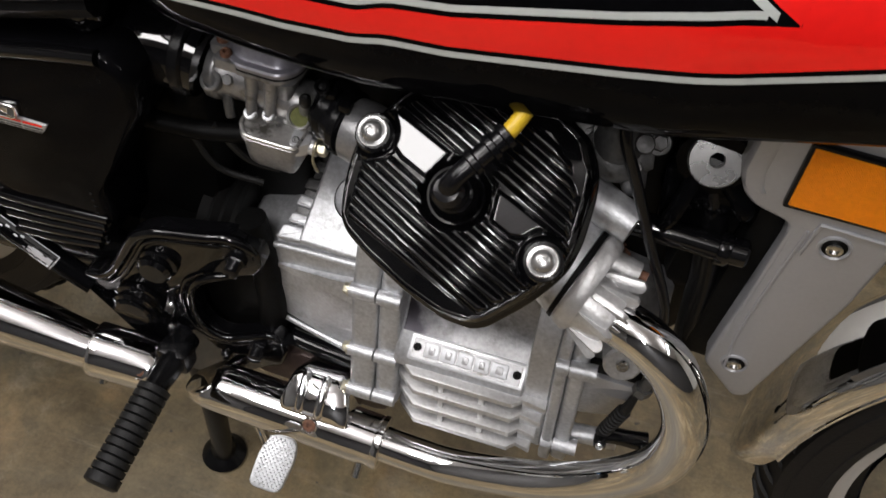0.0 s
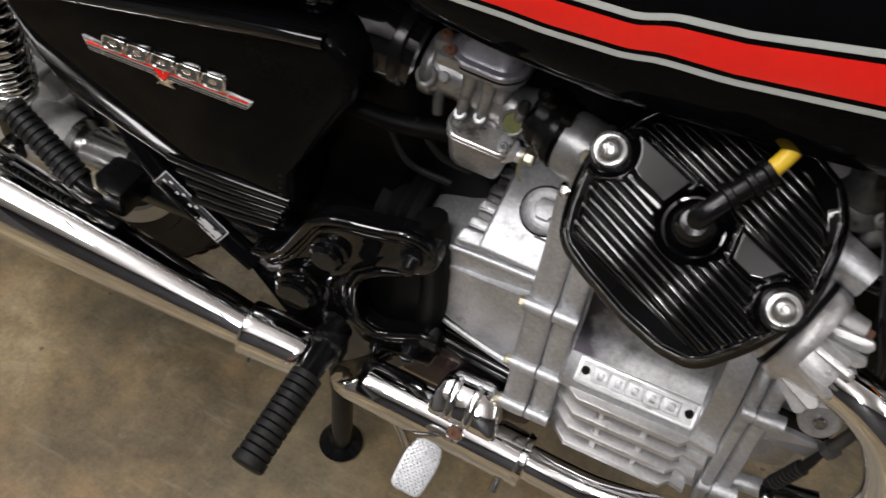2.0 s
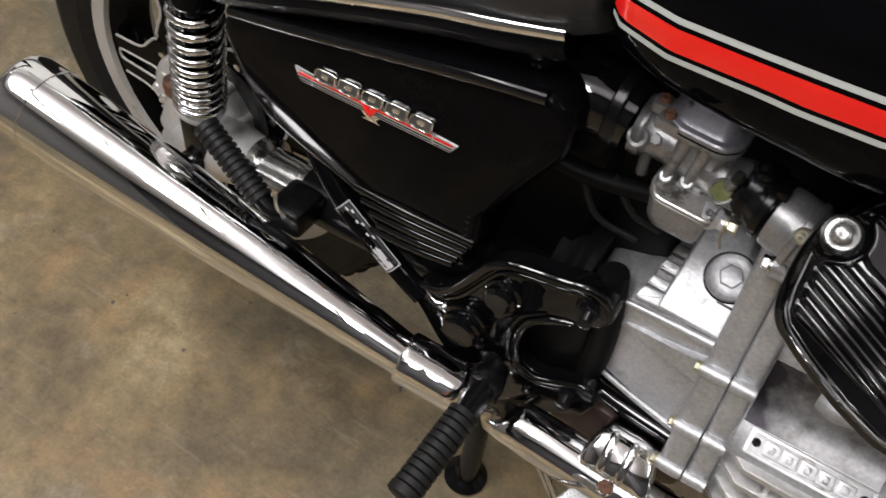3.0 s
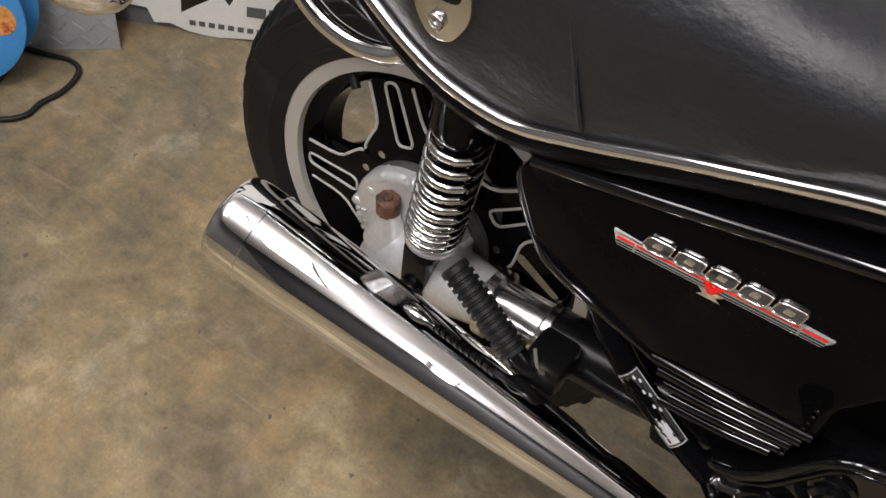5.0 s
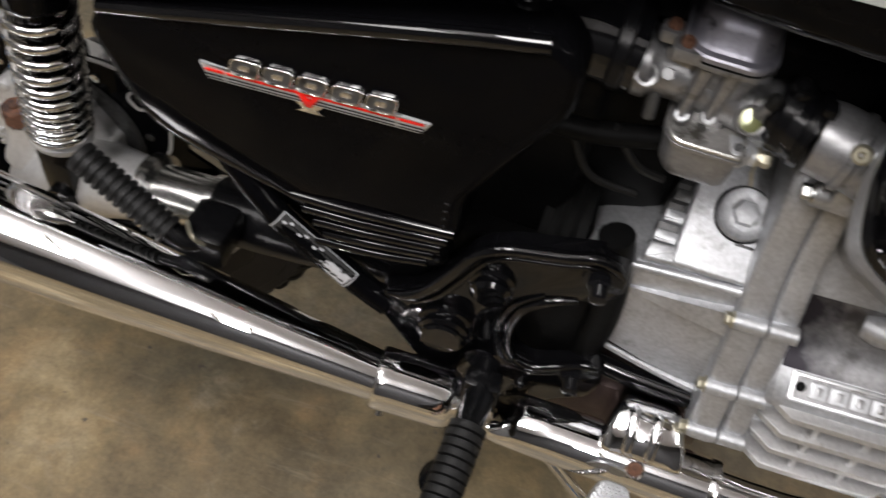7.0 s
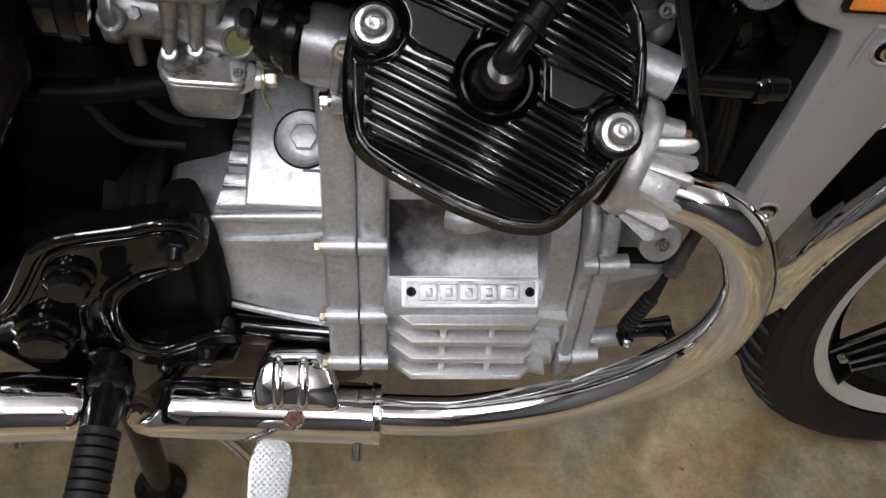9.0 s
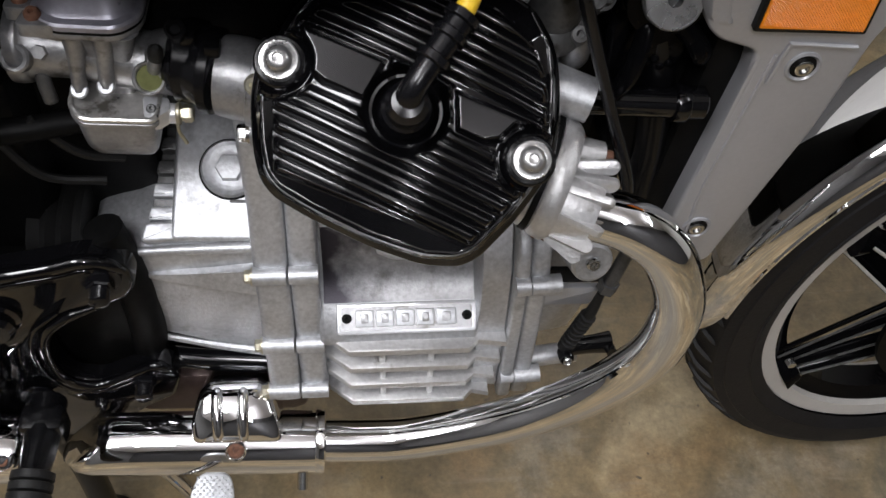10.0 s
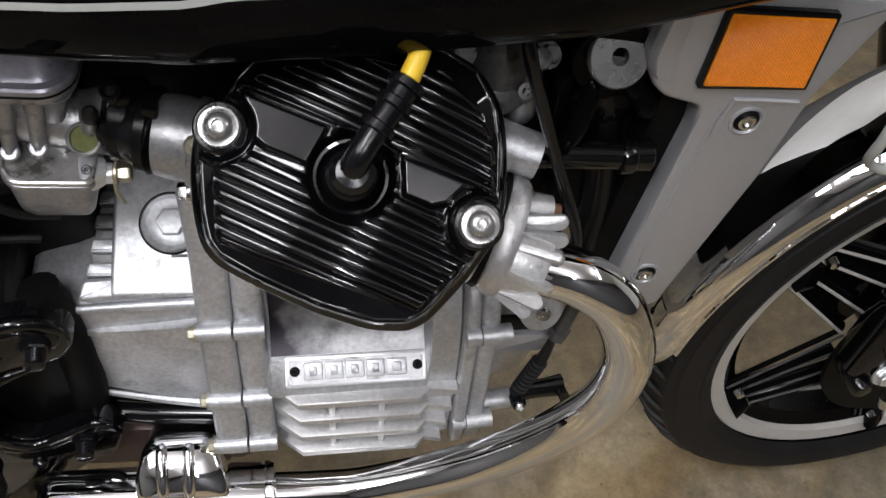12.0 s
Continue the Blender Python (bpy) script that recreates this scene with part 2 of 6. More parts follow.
def concrete():
    """A worn, stained, once painted workshop floor: tan, ochre and grey blotches, scuffs and specks."""
    m = bpy.data.materials.new("stained_concrete")
    m.use_nodes = True
    nt = m.node_tree
    bs = nt.nodes["Principled BSDF"]
    L = nt.links.new
    tc = nt.nodes.new("ShaderNodeTexCoord")
    def n(s, d=6.0, r=0.6, dist=0.0):
        q = nt.nodes.new("ShaderNodeTexNoise")
        q.inputs["Scale"].default_value, q.inputs["Detail"].default_value = s, d
        q.inputs["Roughness"].default_value, q.inputs["Distortion"].default_value = r, dist
        L(tc.outputs["Object"], q.inputs["Vector"])
        return q
    def ramp(src, stops):
        r = nt.nodes.new("ShaderNodeValToRGB")
        while len(r.color_ramp.elements) < len(stops):
            r.color_ramp.elements.new(0.5)
        for e, (p, c) in zip(r.color_ramp.elements, stops):
            e.position, e.color = p, (*c, 1)
        L(src, r.inputs[0])
        return r.outputs[0]
    def blend(fac, a, b, kind="MIX"):
        x = nt.nodes.new("ShaderNodeMix")
        x.data_type, x.blend_type = "RGBA", kind
        L(fac, x.inputs["Factor"]) if not isinstance(fac, float) else setattr(x.inputs["Factor"], "default_value", fac)
        L(a, x.inputs["A"])
        L(b, x.inputs["B"]) if not isinstance(b, tuple) else setattr(x.inputs["B"], "default_value", (*b, 1))
        return x.outputs["Result"]
    base = ramp(n(3.2, 8, 0.60, 0.5).outputs["Fac"], [(0.32, (0.125, 0.098, 0.057)), (0.46, (0.205, 0.158, 0.089)), (0.55, (0.262, 0.200, 0.107)), (0.66, (0.42, 0.34, 0.207))])
    ochre = ramp(n(6.0, 8, 0.62, 0.3).outputs["Fac"], [(0.53, (0, 0, 0)), (0.68, (0.70, 0.70, 0.70))])
    c = blend(ochre, base, (0.31, 0.205, 0.100))
    grey = ramp(n(1.7, 9, 0.66, 1.0).outputs["Fac"], [(0.46, (0, 0, 0)), (0.64, (0.80, 0.80, 0.80))])
    c = blend(grey, c, (0.122, 0.112, 0.081))
    pale = ramp(n(4.5, 9, 0.70, 0.3).outputs["Fac"], [(0.56, (0, 0, 0)), (0.66, (0.55, 0.55, 0.55))])
    c = blend(pale, c, (0.34, 0.30, 0.225))
    fine = ramp(n(160, 4, 0.7).outputs["Fac"], [(0.3, (0.78, 0.78, 0.78)), (0.7, (1.1, 1.1, 1.1))])
    c = blend(1.0, c, fine, "MULTIPLY")
    # trowel marks and scuffs: noise drawn out along one direction
    mp = nt.nodes.new("ShaderNodeMapping")
    mp.inputs["Scale"].default_value = (7.0, 60.0, 1.0)
    mp.inputs["Rotation"].default_value = (0, 0, radians(28))
    L(tc.outputs["Object"], mp.inputs["Vector"])
    sn = n(1.0, 5, 0.6, 0.4)
    L(mp.outputs[0], sn.inputs["Vector"])
    scuff = ramp(sn.outputs["Fac"], [(0.58, (0, 0, 0)), (0.72, (0.45, 0.45, 0.45))])
    c = blend(scuff, c, (0.30, 0.255, 0.19))
    mid = ramp(n(28, 5, 0.65).outputs["Fac"], [(0.32, (0.72, 0.72, 0.72)), (0.68, (1.22, 1.2, 1.16))])
    c = blend(1.0, c, mid, "MULTIPLY")
    speck = ramp(n(48, 2, 0.5).outputs["Fac"], [(0.72, (0, 0, 0)), (0.76, (0.8, 0.8, 0.8))])
    c = blend(speck, c, (0.07, 0.06, 0.05))
    L(c, bs.inputs["Base Color"])
    rr = nt.nodes.new("ShaderNodeMapRange")
    rr.inputs["To Min"].default_value, rr.inputs["To Max"].default_value = 0.32, 0.68
    L(n(7, 6, 0.6).outputs["Fac"], rr.inputs["Value"])
    L(rr.outputs[0], bs.inputs["Roughness"])
    bp = nt.nodes.new("ShaderNodeBump")
    bp.inputs["Distance"].default_value = 0.0012
    bp.inputs["Strength"].default_value = 0.5
    L(n(90, 6, 0.65).outputs["Fac"], bp.inputs["Height"])
    L(bp.outputs[0], bs.inputs["Normal"])
    return m
FLOOR = concrete()

# ---------------------------------------------------------------- mesh helpers
V = Vector
def SIDE(a, b, c):
    """Plan of the right-hand side: a forward, b up, c out from the middle plane."""
    return V((a, -c, b))

def put(name, bm, material, parent=None, label="", angle=38, smooth=True):
    bmesh.ops.recalc_face_normals(bm, faces=bm.faces)
    me = bpy.data.meshes.new(name)
    bm.to_mesh(me)
    bm.free()
    me.materials.append(material)
    if smooth:
        me.polygons.foreach_set("use_smooth", [True] * len(me.polygons))
        me.set_sharp_from_angle(angle=radians(angle))
    ob = new(name, me)
    if parent:
        ob.parent = parent
    if label:
        ob["label"] = label
    return ob

def join(*bms):
    out = bmesh.new()
    for b in bms:
        me = bpy.data.meshes.new("t")
        b.to_mesh(me)
        b.free()
        out.from_mesh(me)
        bpy.data.meshes.remove(me)
    return out

def spline(pts, n=8, closed=False):
    """Catmull-Rom through the points."""
    pts = [V(p) for p in pts]
    k = len(pts)
    out = []
    for i in range(k if closed else k - 1):
        if closed:
            a, b, c, d = pts[i - 1], pts[i], pts[(i + 1) % k], pts[(i + 2) % k]
        else:
            b, c = pts[i], pts[i + 1]
            a = pts[i - 1] if i else b + (b - c)
            d = pts[i + 2] if i + 2 < k else c + (c - b)
        for j in range(n):
            t = j / n
            out.append(0.5 * ((2 * b) + (c - a) * t + (2 * a - 5 * b + 4 * c - d) * t * t + (3 * b - a - 3 * c + d) * t ** 3))
    if not closed:
        out.append(pts[-1])
    return out

def loft(rings, caps=True, closed=False):
    bm = bmesh.new()
    vs = [[bm.verts.new(p) for p in r] for r in rings]
    k = len(rings[0])
    m = len(rings)
    for i in range(m if closed else m - 1):
        a, b = vs[i], vs[(i + 1) % m]
        for j in range(k):
            bm.faces.new((a[j], a[(j + 1) % k], b[(j + 1) % k], b[j]))
    if caps and not closed:
        bm.faces.new(vs[0][::-1])
        bm.faces.new(vs[-1])
    return bm

def tube(pts, r, n=14, smooth=8, caps=True, closed=False, flat=1.0):
    """A swept round bar; r is one radius or one for each point."""
    rad = r if isinstance(r, (list, tuple)) else [r] * len(pts)
    path = spline(pts, smooth, closed) if smooth else [V(p) for p in pts]
    if smooth:
        rs = [v.x for v in spline([(q, 0, 0) for q in rad], smooth, closed)]
    else:
        rs = rad
    rings, side = [], None
    k = len(path)
    for i, p in enumerate(path):
        a = path[i - 1] if (i or closed) else p
        b = path[(i + 1) % k] if (i + 1 < k or closed) else p
        d = (b - a).normalized()
        if side is None:
            side = d.orthogonal().normalized()
        side = (side - d * side.dot(d)).normalized()
        up = d.cross(side)
        rings.append([p + rs[i] * (math.cos(2 * math.pi * j / n) * side + flat * math.sin(2 * math.pi * j / n) * up) for j in range(n)])
    return loft(rings, caps, closed)

def lathe(prof, at, axis, n=28, turn=0.0, caps=True, loop=False):
    """Turned shape: (radius, height) pairs along the axis."""
    ax = V(axis).normalized()
    s = ax.orthogonal().normalized()
    u = ax.cross(s)
    at = V(at)
    rings = [[at + ax * h + max(r, 1e-5) * (math.cos(2 * math.pi * j / n + turn) * s + math.sin(2 * math.pi * j / n + turn) * u) for j in range(n)] for r, h in prof]
    return loft(rings, caps and not loop, loop)

def prism(pts, m, c0, c1, bev=0.0, seg=2, taper=1.0):
    """A plate: the outline pts, mapped by m, from depth c0 to c1 (the outer, bevelled face)."""
    bm = bmesh.new()
    cx = sum(p[0] for p in pts) / len(pts)
    cy = sum(p[1] for p in pts) / len(pts)
    lo = [bm.verts.new(m(a, b, c0)) for a, b in pts]
    hi = [bm.verts.new(m(cx + (a - cx) * taper, cy + (b - cy) * taper, c1)) for a, b in pts]
    bm.faces.new(lo)
    top = bm.faces.new(hi[::-1])
    k = len(pts)
    for i in range(k):
        bm.faces.new((lo[i], hi[i], hi[(i + 1) % k], lo[(i + 1) % k]))
    bmesh.ops.recalc_face_normals(bm, faces=bm.faces)
    if bev:
        es = set(top.edges)
        bmesh.ops.bevel(bm, geom=list(es), offset=bev, segments=seg, affect="EDGES", profile=0.5)
    return bm

def rounded(pts, r=0.004, n=4):
    """Rounds the corners of an outline."""
    out = []
    k = len(pts)
    for i in range(k):
        p, a, b = V((*pts[i], 0)), V((*pts[i - 1], 0)), V((*pts[(i + 1) % k], 0))
        da, db = (a - p), (b - p)
        q = min(r, 0.45 * da.length, 0.45 * db.length)
        s, e = p + da.normalized() * q, p + db.normalized() * q
        for j in range(n + 1):
            t = j / n
            w = (1 - t) ** 2 * s + 2 * t * (1 - t) * p + t * t * e
            out.append((w.x, w.y))
    return out

def box(x0, x1, y0, y1, z0, z1, bev=0.0, seg=2, m=None):
    bm = bmesh.new()
    bmesh.ops.create_cube(bm, size=1)
    for v in bm.verts:
        v.co = V((x0 + (v.co.x + 0.5) * (x1 - x0), y0 + (v.co.y + 0.5) * (y1 - y0), z0 + (v.co.z + 0.5) * (z1 - z0)))
    if bev:
        bmesh.ops.bevel(bm, geom=bm.edges[:], offset=bev, segments=seg, affect="EDGES", profile=0.5)
    if m is not None:
        bm.transform(m)
    return bm

def bolt_hex(at, axis, r, h, washer=1.35):
    return join(lathe([(0, 0), (r * washer, 0), (r * washer, h * 0.22), (0, h * 0.22)], at, axis, 20),
                lathe([(r * 0.9, h * 0.2), (r, h * 0.3), (r, h * 0.88), (r * 0.86, h), (0, h)], at, axis, 6))

def bolt_socket(at, axis, r, h, hole=0.5):
    return join(lathe([(0, 0), (r, 0), (r, h * 0.8), (r * 0.86, h), (r * hole * 1.12, h), (r * hole, h * 0.9), (r * hole, h * 0.35), (0, h * 0.35)], at, axis, 26))

def screw_pan(at, axis, r, h):
    """A pan-head screw with a recessed cross."""
    ax = V(axis).normalized()
    s = ax.orthogonal().normalized()
    u = ax.cross(s)
    return lathe([(0, 0), (r, 0), (r * 0.95, h * 0.6), (r * 0.7, h), (r * 0.38, h), (r * 0.2, h * 0.45), (0, h * 0.4)], at, axis, 18)

# ---------------------------------------------------------------- the workshop
RM = pose(0, 0, 0, 0, 0, 27)
def room_box(name, x0, x1, y0, y1, z0, z1, material, label, cat):
    ob = put(name, box(x0, x1, y0, y1, z0, z1, m=RM), material, smooth=False)
    return tagged(ob, label, cat, kind="structure")
room_box("floor", -3.2, 3.6, -3.2, 1.1, -0.12, 0.0, FLOOR, "worn tan and grey stained concrete workshop floor", "floor")
room_box("wall_north", -3.2, 3.6, 1.062, 1.22, 0.0, 0.95, WALLP, "dim grey painted block wall", "wall")
room_box("wall_north_upper", -3.2, 3.6, 1.066, 1.22, 0.95, 3.1, WHITE, "white painted upper block wall", "wall")
room_box("wall_south", -3.2, 3.6, -3.32, -3.2, 0.0, 3.1, DIM, "dark painted block wall", "wall")
room_box("wall_west", -3.32, -3.2, -3.32, 1.22, 0.0, 3.1, WALLP, "dim grey painted block wall", "wall")
room_box("wall_east", 3.6, 3.72, -3.32, 1.22, 0.0, 3.1, WHITE, "white painted block wall", "wall")
room_box("ceiling", -3.32, 3.72, -3.32, 1.22, 3.1, 3.2, CEIL, "pale boarded workshop ceiling", "ceiling")
def ceiling_light(at, wide):
    ob = new("ceiling_light")
    ob.matrix_world = pose(*at, 0, 0, 96)
    tagged(ob, "white fluorescent fitting hung from the ceiling on rods", "ceiling light", group="ceiling lights")
    put("body", box(-0.62, 0.62, -wide / 2 - 0.03, wide / 2 + 0.03, 0.012, 0.08, 0.01), WHITE, ob)
    for s in (-1, 1):
        put("end_cap", box(s * 0.615 - 0.012, s * 0.615 + 0.012, -wide / 2 - 0.03, wide / 2 + 0.03, -0.012, 0.012, 0.004), WHITE, ob)
        put("rod", tube([(s * 0.4, 0, 0.08), (s * 0.4, 0, 0.505)], 0.006, 8, 0), STEEL, ob)
    return ob
for p, wide in zip(LAMPS, WIDE):
    ceiling_light(p, wide)

# ---------------------------------------------------------------- the motorcycle
bike = new("motorcycle")
bike.matrix_world = BM
tagged(bike, "black and red shaft-driven road motorcycle on its centre stand", "motorcycle")
B = bike

def P(name, bm, material, label="", parent=None, angle=38):
    return put(name, bm, material, parent or B, label, angle)

# ---- fuel tank
def lerp(tab, x):
    for (a, p), (b, q) in zip(tab, tab[1:]):
        if x <= b:
            t = max(0.0, (x - a) / (b - a))
            return p + (q - p) * t
    return tab[-1][1]
ZB = [(-0.20, 0.766), (-0.15, 0.758), (-0.09, 0.755), (0.0, 0.755), (0.1, 0.768), (0.2, 0.784), (0.3, 0.808), (0.42, 0.835), (0.5, 0.86)]
WID = [(-0.205, 0.45), (-0.195, 0.80), (-0.18, 0.90), (-0.14, 0.97), (-0.05, 1.0), (0.2, 1.0), (0.33, 0.92), (0.42, 0.75), (0.5, 0.35)]
HGT = [(-0.205, 0.6), (-0.19, 0.9), (-0.1, 1.0), (0.2, 1.05), (0.4, 0.95), (0.5, 0.5)]
def tank_ring(x):
    zb, w, h = lerp(ZB, x), lerp(WID, x), lerp(HGT, x)
    half = [(0.0, 0.004), (0.06, 0.002), (0.125, -0.005), (0.150, -0.004), (0.162, 0.004), (0.170, 0.030), (0.171, 0.070), (0.162, 0.105), (0.132, 0.145), (0.085, 0.175), (0.0, 0.190)]
    pts = spline([(y * w, z * h, 0) for y, z in half], 4)
    near = [V((x, -p.x, zb + p.y)) for p in pts]
    far = [V((x, p.x, zb + p.y)) for p in pts[1:-1]][::-1]
    return near + far, near
xs = [-0.205 + 0.705 * i / 60 for i in range(61)]
tank = P("fuel_tank", loft([tank_ring(x)[0] for x in xs]), GLOSS, "glossy black fuel tank with red side panels", angle=60)
def tank_y(x, z):
    near = tank_ring(x)[1]
    for a, b in zip(near[8:], near[9:]):
        if a.z <= z <= b.z:
            t = (z - a.z) / (b.z - a.z)
            return a.y + (b.y - a.y) * t
    return near[-1].y
def decal(name, lo, hi, x0, x1, material, label="", out=0.0007, n=60, rows=7):
    bm = bmesh.new()
    grid = []
    for i in range(n + 1):
        x = x0 + (x1 - x0) * i / n
        a, b = lo(x), hi(x)
        if b < a + 1e-4:
            b = a + 1e-4
        grid.append([bm.verts.new((x, tank_y(x, a + (b - a) * j / rows) - out, a + (b - a) * j / rows)) for j in range(rows + 1)])
    for i in range(n):
        for j in range(rows):
            bm.faces.new((grid[i][j], grid[i + 1][j], grid[i + 1][j + 1], grid[i][j + 1]))
    return P(name, bm, material, label, tank, 60)
LINE_LO = [(-0.19, 0.785), (-0.14, 0.788), (-0.078, 0.795), (-0.05, 0.797), (0.0, 0.802), (0.02, 0.808), (0.06, 0.812), (0.16, 0.832), (0.22, 0.846), (0.29, 0.868), (0.40, 0.905)]
RED_HI = [(-0.19, 0.804), (-0.087, 0.814), (-0.05, 0.818), (0.0, 0.822), (0.02, 0.830), (0.06, 0.836), (0.154, 0.860), (0.215, 0.878), (0.243, 0.884), (0.2431, 0.95), (0.40, 0.965)]
lo = lambda x: lerp(LINE_LO, x)
rh = lambda x: lerp(RED_HI, x)
decal("pinstripe", lambda x: lo(x) - 0.0045, lambda x: lo(x), -0.19, 0.40, PIN, "silver-grey pinstripe")
decal("red_panel", lambda x: lo(x) + 0.0035, lambda x: min(rh(x), 0.884), -0.19, 0.252, RED, "bright red painted panel")
decal("red_panel", lambda x: max(lo(x) + 0.0035, 0.884 - 0.50 * (x - 0.243)) if x < 0.243 else lo(x) + 0.0035, lambda x: 0.955, 0.16, 0.40, RED, "bright red painted panel", out=0.0008, n=100)
decal("pinstripe", lambda x: rh(x) + 0.0035, lambda x: rh(x) + 0.008, -0.19, 0.225, PIN, "silver-grey pinstripe")
decal("pinstripe", lambda x: 0.8835 - (x - 0.230) * 0.50, lambda x: 0.8885 - (x - 0.230) * 0.50, 0.15, 0.230, PIN, "silver-grey pinstripe", out=0.0009)

# ---- seat
TRIM = [(-0.86, 0.745), (-0.80, 0.715), (-0.73, 0.680), (-0.678, 0.657), (-0.626, 0.641), (-0.57, 0.637), (-0.51, 0.655), (-0.42, 0.690), (-0.33, 0.722), (-0.205, 0.757)]
TOPZ = [(-0.90, 0.84), (-0.7, 0.875), (-0.58, 0.875), (-0.5, 0.845), (-0.4, 0.825), (-0.3, 0.825), (-0.2, 0.835)]
SW = [(-0.90, 0.55), (-0.80, 0.85), (-0.65, 1.0), (-0.35, 1.0), (-0.24, 0.985), (-0.212, 0.96), (-0.200, 0.90), (-0.192, 0.74)]
def seat_ring(x):
    zt, tz, w = lerp(TRIM, x), lerp(TOPZ, x), lerp(SW, x)
    h = tz - zt
    half = [(0.0, 0.0), (0.10, -0.012), (0.138, -0.010), (0.150, 0.004), (0.160, 0.30 * h), (0.158, 0.62 * h), (0.138, 0.84 * h), (0.10, 0.94 * h), (0.0, h)]
    pts = spline([(y * w, z, 0) for y, z in half], 4)
    puff = 0.0025 * math.sin(x * 45)
    near = [V((x, -p.x - (puff if 12 < i < 26 else 0), zt + p.y)) for i, p in enumerate(pts)]
    return near + [V((x, p.x, zt + p.y)) for p in pts[1:-1]][::-1]
sx = [-0.86 + 0.640 * i / 48 for i in range(49)] + [-0.214, -0.208, -0.203, -0.199, -0.195, -0.192]
seat = P("seat", loft([seat_ring(x) for x in sx]), VINYL, "padded black vinyl seat with welted seam", angle=60)
sw = lambda x: 0.152 * lerp(SW, x)
P("chrome_trim", tube([(x, -sw(x) - 0.002, lerp(TRIM, x)) for x in [-0.84, -0.80, -0.73, -0.678, -0.626, -0.57, -0.51, -0.42, -0.33, -0.27, -0.215]], 0.0062, 10, 6), CHROME, "chrome trim strip", seat)
P("seat_base", tube([(x, -sw(x) + 0.010, lerp(TRIM, x) - 0.014) for x in [-0.84, -0.80, -0.73, -0.678, -0.626, -0.57, -0.51, -0.42, -0.33, -0.27, -0.215]], 0.014, 8, 6), SATIN, "black seat pan edge", seat)
P("seam", tube([(-0.512, -0.157, 0.668), (-0.520, -0.163, 0.70), (-0.533, -0.1625, 0.74), (-0.55, -0.157, 0.78), (-0.57, -0.14, 0.83)], 0.0022, 6, 5), VINYL, "", seat)
P("seam", tube([(x, -0.132, lerp(TOPZ, x) - 0.024) for x in [-0.50, -0.44, -0.38, -0.32, -0.26]], 0.0022, 6, 4), VINYL, "", seat)
P("seat_buffer", lathe([(0.013, -0.010), (0.018, -0.008), (0.019, 0.0), (0.017, 0.010), (0.010, 0.012)], (-0.240, -0.120, 0.715), (0, -0.2, 1)), COVER, "black rubber seat buffer", seat)
br = P("grab_strap_bracket", prism(rounded([(-0.668, 0.76), (-0.618, 0.76), (-0.612, 0.715), (-0.628, 0.688), (-0.648, 0.686), (-0.664, 0.705)], 0.012), SIDE, 0.150, 0.165, 0.002), STEEL, "polished steel strap bracket")
P("bracket_recess", prism(rounded([(-0.660, 0.765), (-0.625, 0.765), (-0.622, 0.725), (-0.655, 0.722)], 0.008), SIDE, 0.160, 0.1665, 0.001), SATIN, "", br)
P("bolt", bolt_socket((-0.641, -0.163, 0.705), (0, -1, 0), 0.0075, 0.007), STEEL, "", br)
P("grab_rail", tube([(-0.95, -0.10, 0.74), (-0.86, -0.12, 0.67), (-0.80, -0.123, 0.616), (-0.755, -0.124, 0.603), (-0.712, -0.122, 0.609), (-0.690, -0.117, 0.628), (-0.67, -0.10, 0.66)], 0.0105, 14), CHROME, "curved chrome grab rail")

# ---- side cover
SC = rounded([(-0.566, 0.575), (-0.552, 0.602), (-0.466, 0.627), (-0.293, 0.675), (-0.219, 0.690), (-0.197, 0.672), (-0.196, 0.635), (-0.256, 0.519), (-0.253, 0.475), (-0.277, 0.424), (-0.384, 0.45), (-0.502, 0.487), (-0.536, 0.512)], 0.012)
cover = P("side_cover", prism(SC, SIDE, 0.085, 0.141, 0.010, 3), GLOSS, "glossy black plastic side cover with ribbed lower edge")
cover.location = (0.006, -0.012, 0.010)
P("cover_shoulder", tube([(-0.552, -0.134, 0.597), (-0.466, -0.1385, 0.622), (-0.293, -0.1405, 0.670), (-0.222, -0.1385, 0.685)], 0.0065, 14, 6), COVER, "", cover)
P("cover_edge", tube([(-0.550, -0.126, 0.590), (-0.560, -0.126, 0.566), (-0.532, -0.130, 0.517), (-0.500, -0.133, 0.492), (-0.385, -0.134, 0.456), (-0.330, -0.134, 0.442)], [0.004, 0.007, 0.008, 0.008, 0.006, 0.004], 14, 6), COVER, "", cover)
for k in range(5):
    P("rib", tube([(-0.398 + 0.010 * k - (0.018 if k == 4 else 0), -0.1395, 0.4640 - 0.0125 * k), (-0.335 + 0.004 * k, -0.1420, 0.4720 - 0.0115 * k), (-0.258 - 0.0045 * k, -0.1400, 0.4810 - 0.0115 * k)], 0.0046, 18, 5), COVER, "", cover)
for k in range(9):
    z = 0.432 + 0.009 * k
    P("screen_edge", box(-0.2705, -0.2655, -0.142, -0.135, z + 0.008, z + 0.012, 0.0012, 1), SATIN, "", cover)
def badge_map(a, b, c):
    """Along the badge, up it, out of it."""
    return V((-0.466 + a, -0.1405 - c, 0.5775 + a * 0.075 + b))
badge = P("badge", prism(rounded([(-0.003, 0.006), (0.003, -0.009), (0.170, -0.009), (0.177, 0.002), (0.150, 0.0035), (0.020, 0.0035)], 0.0015), badge_map, 0.0, 0.0030, 0.0008), ZINC, "silver model badge with a red line")
badge.location = (0.006, -0.012, 0.010)
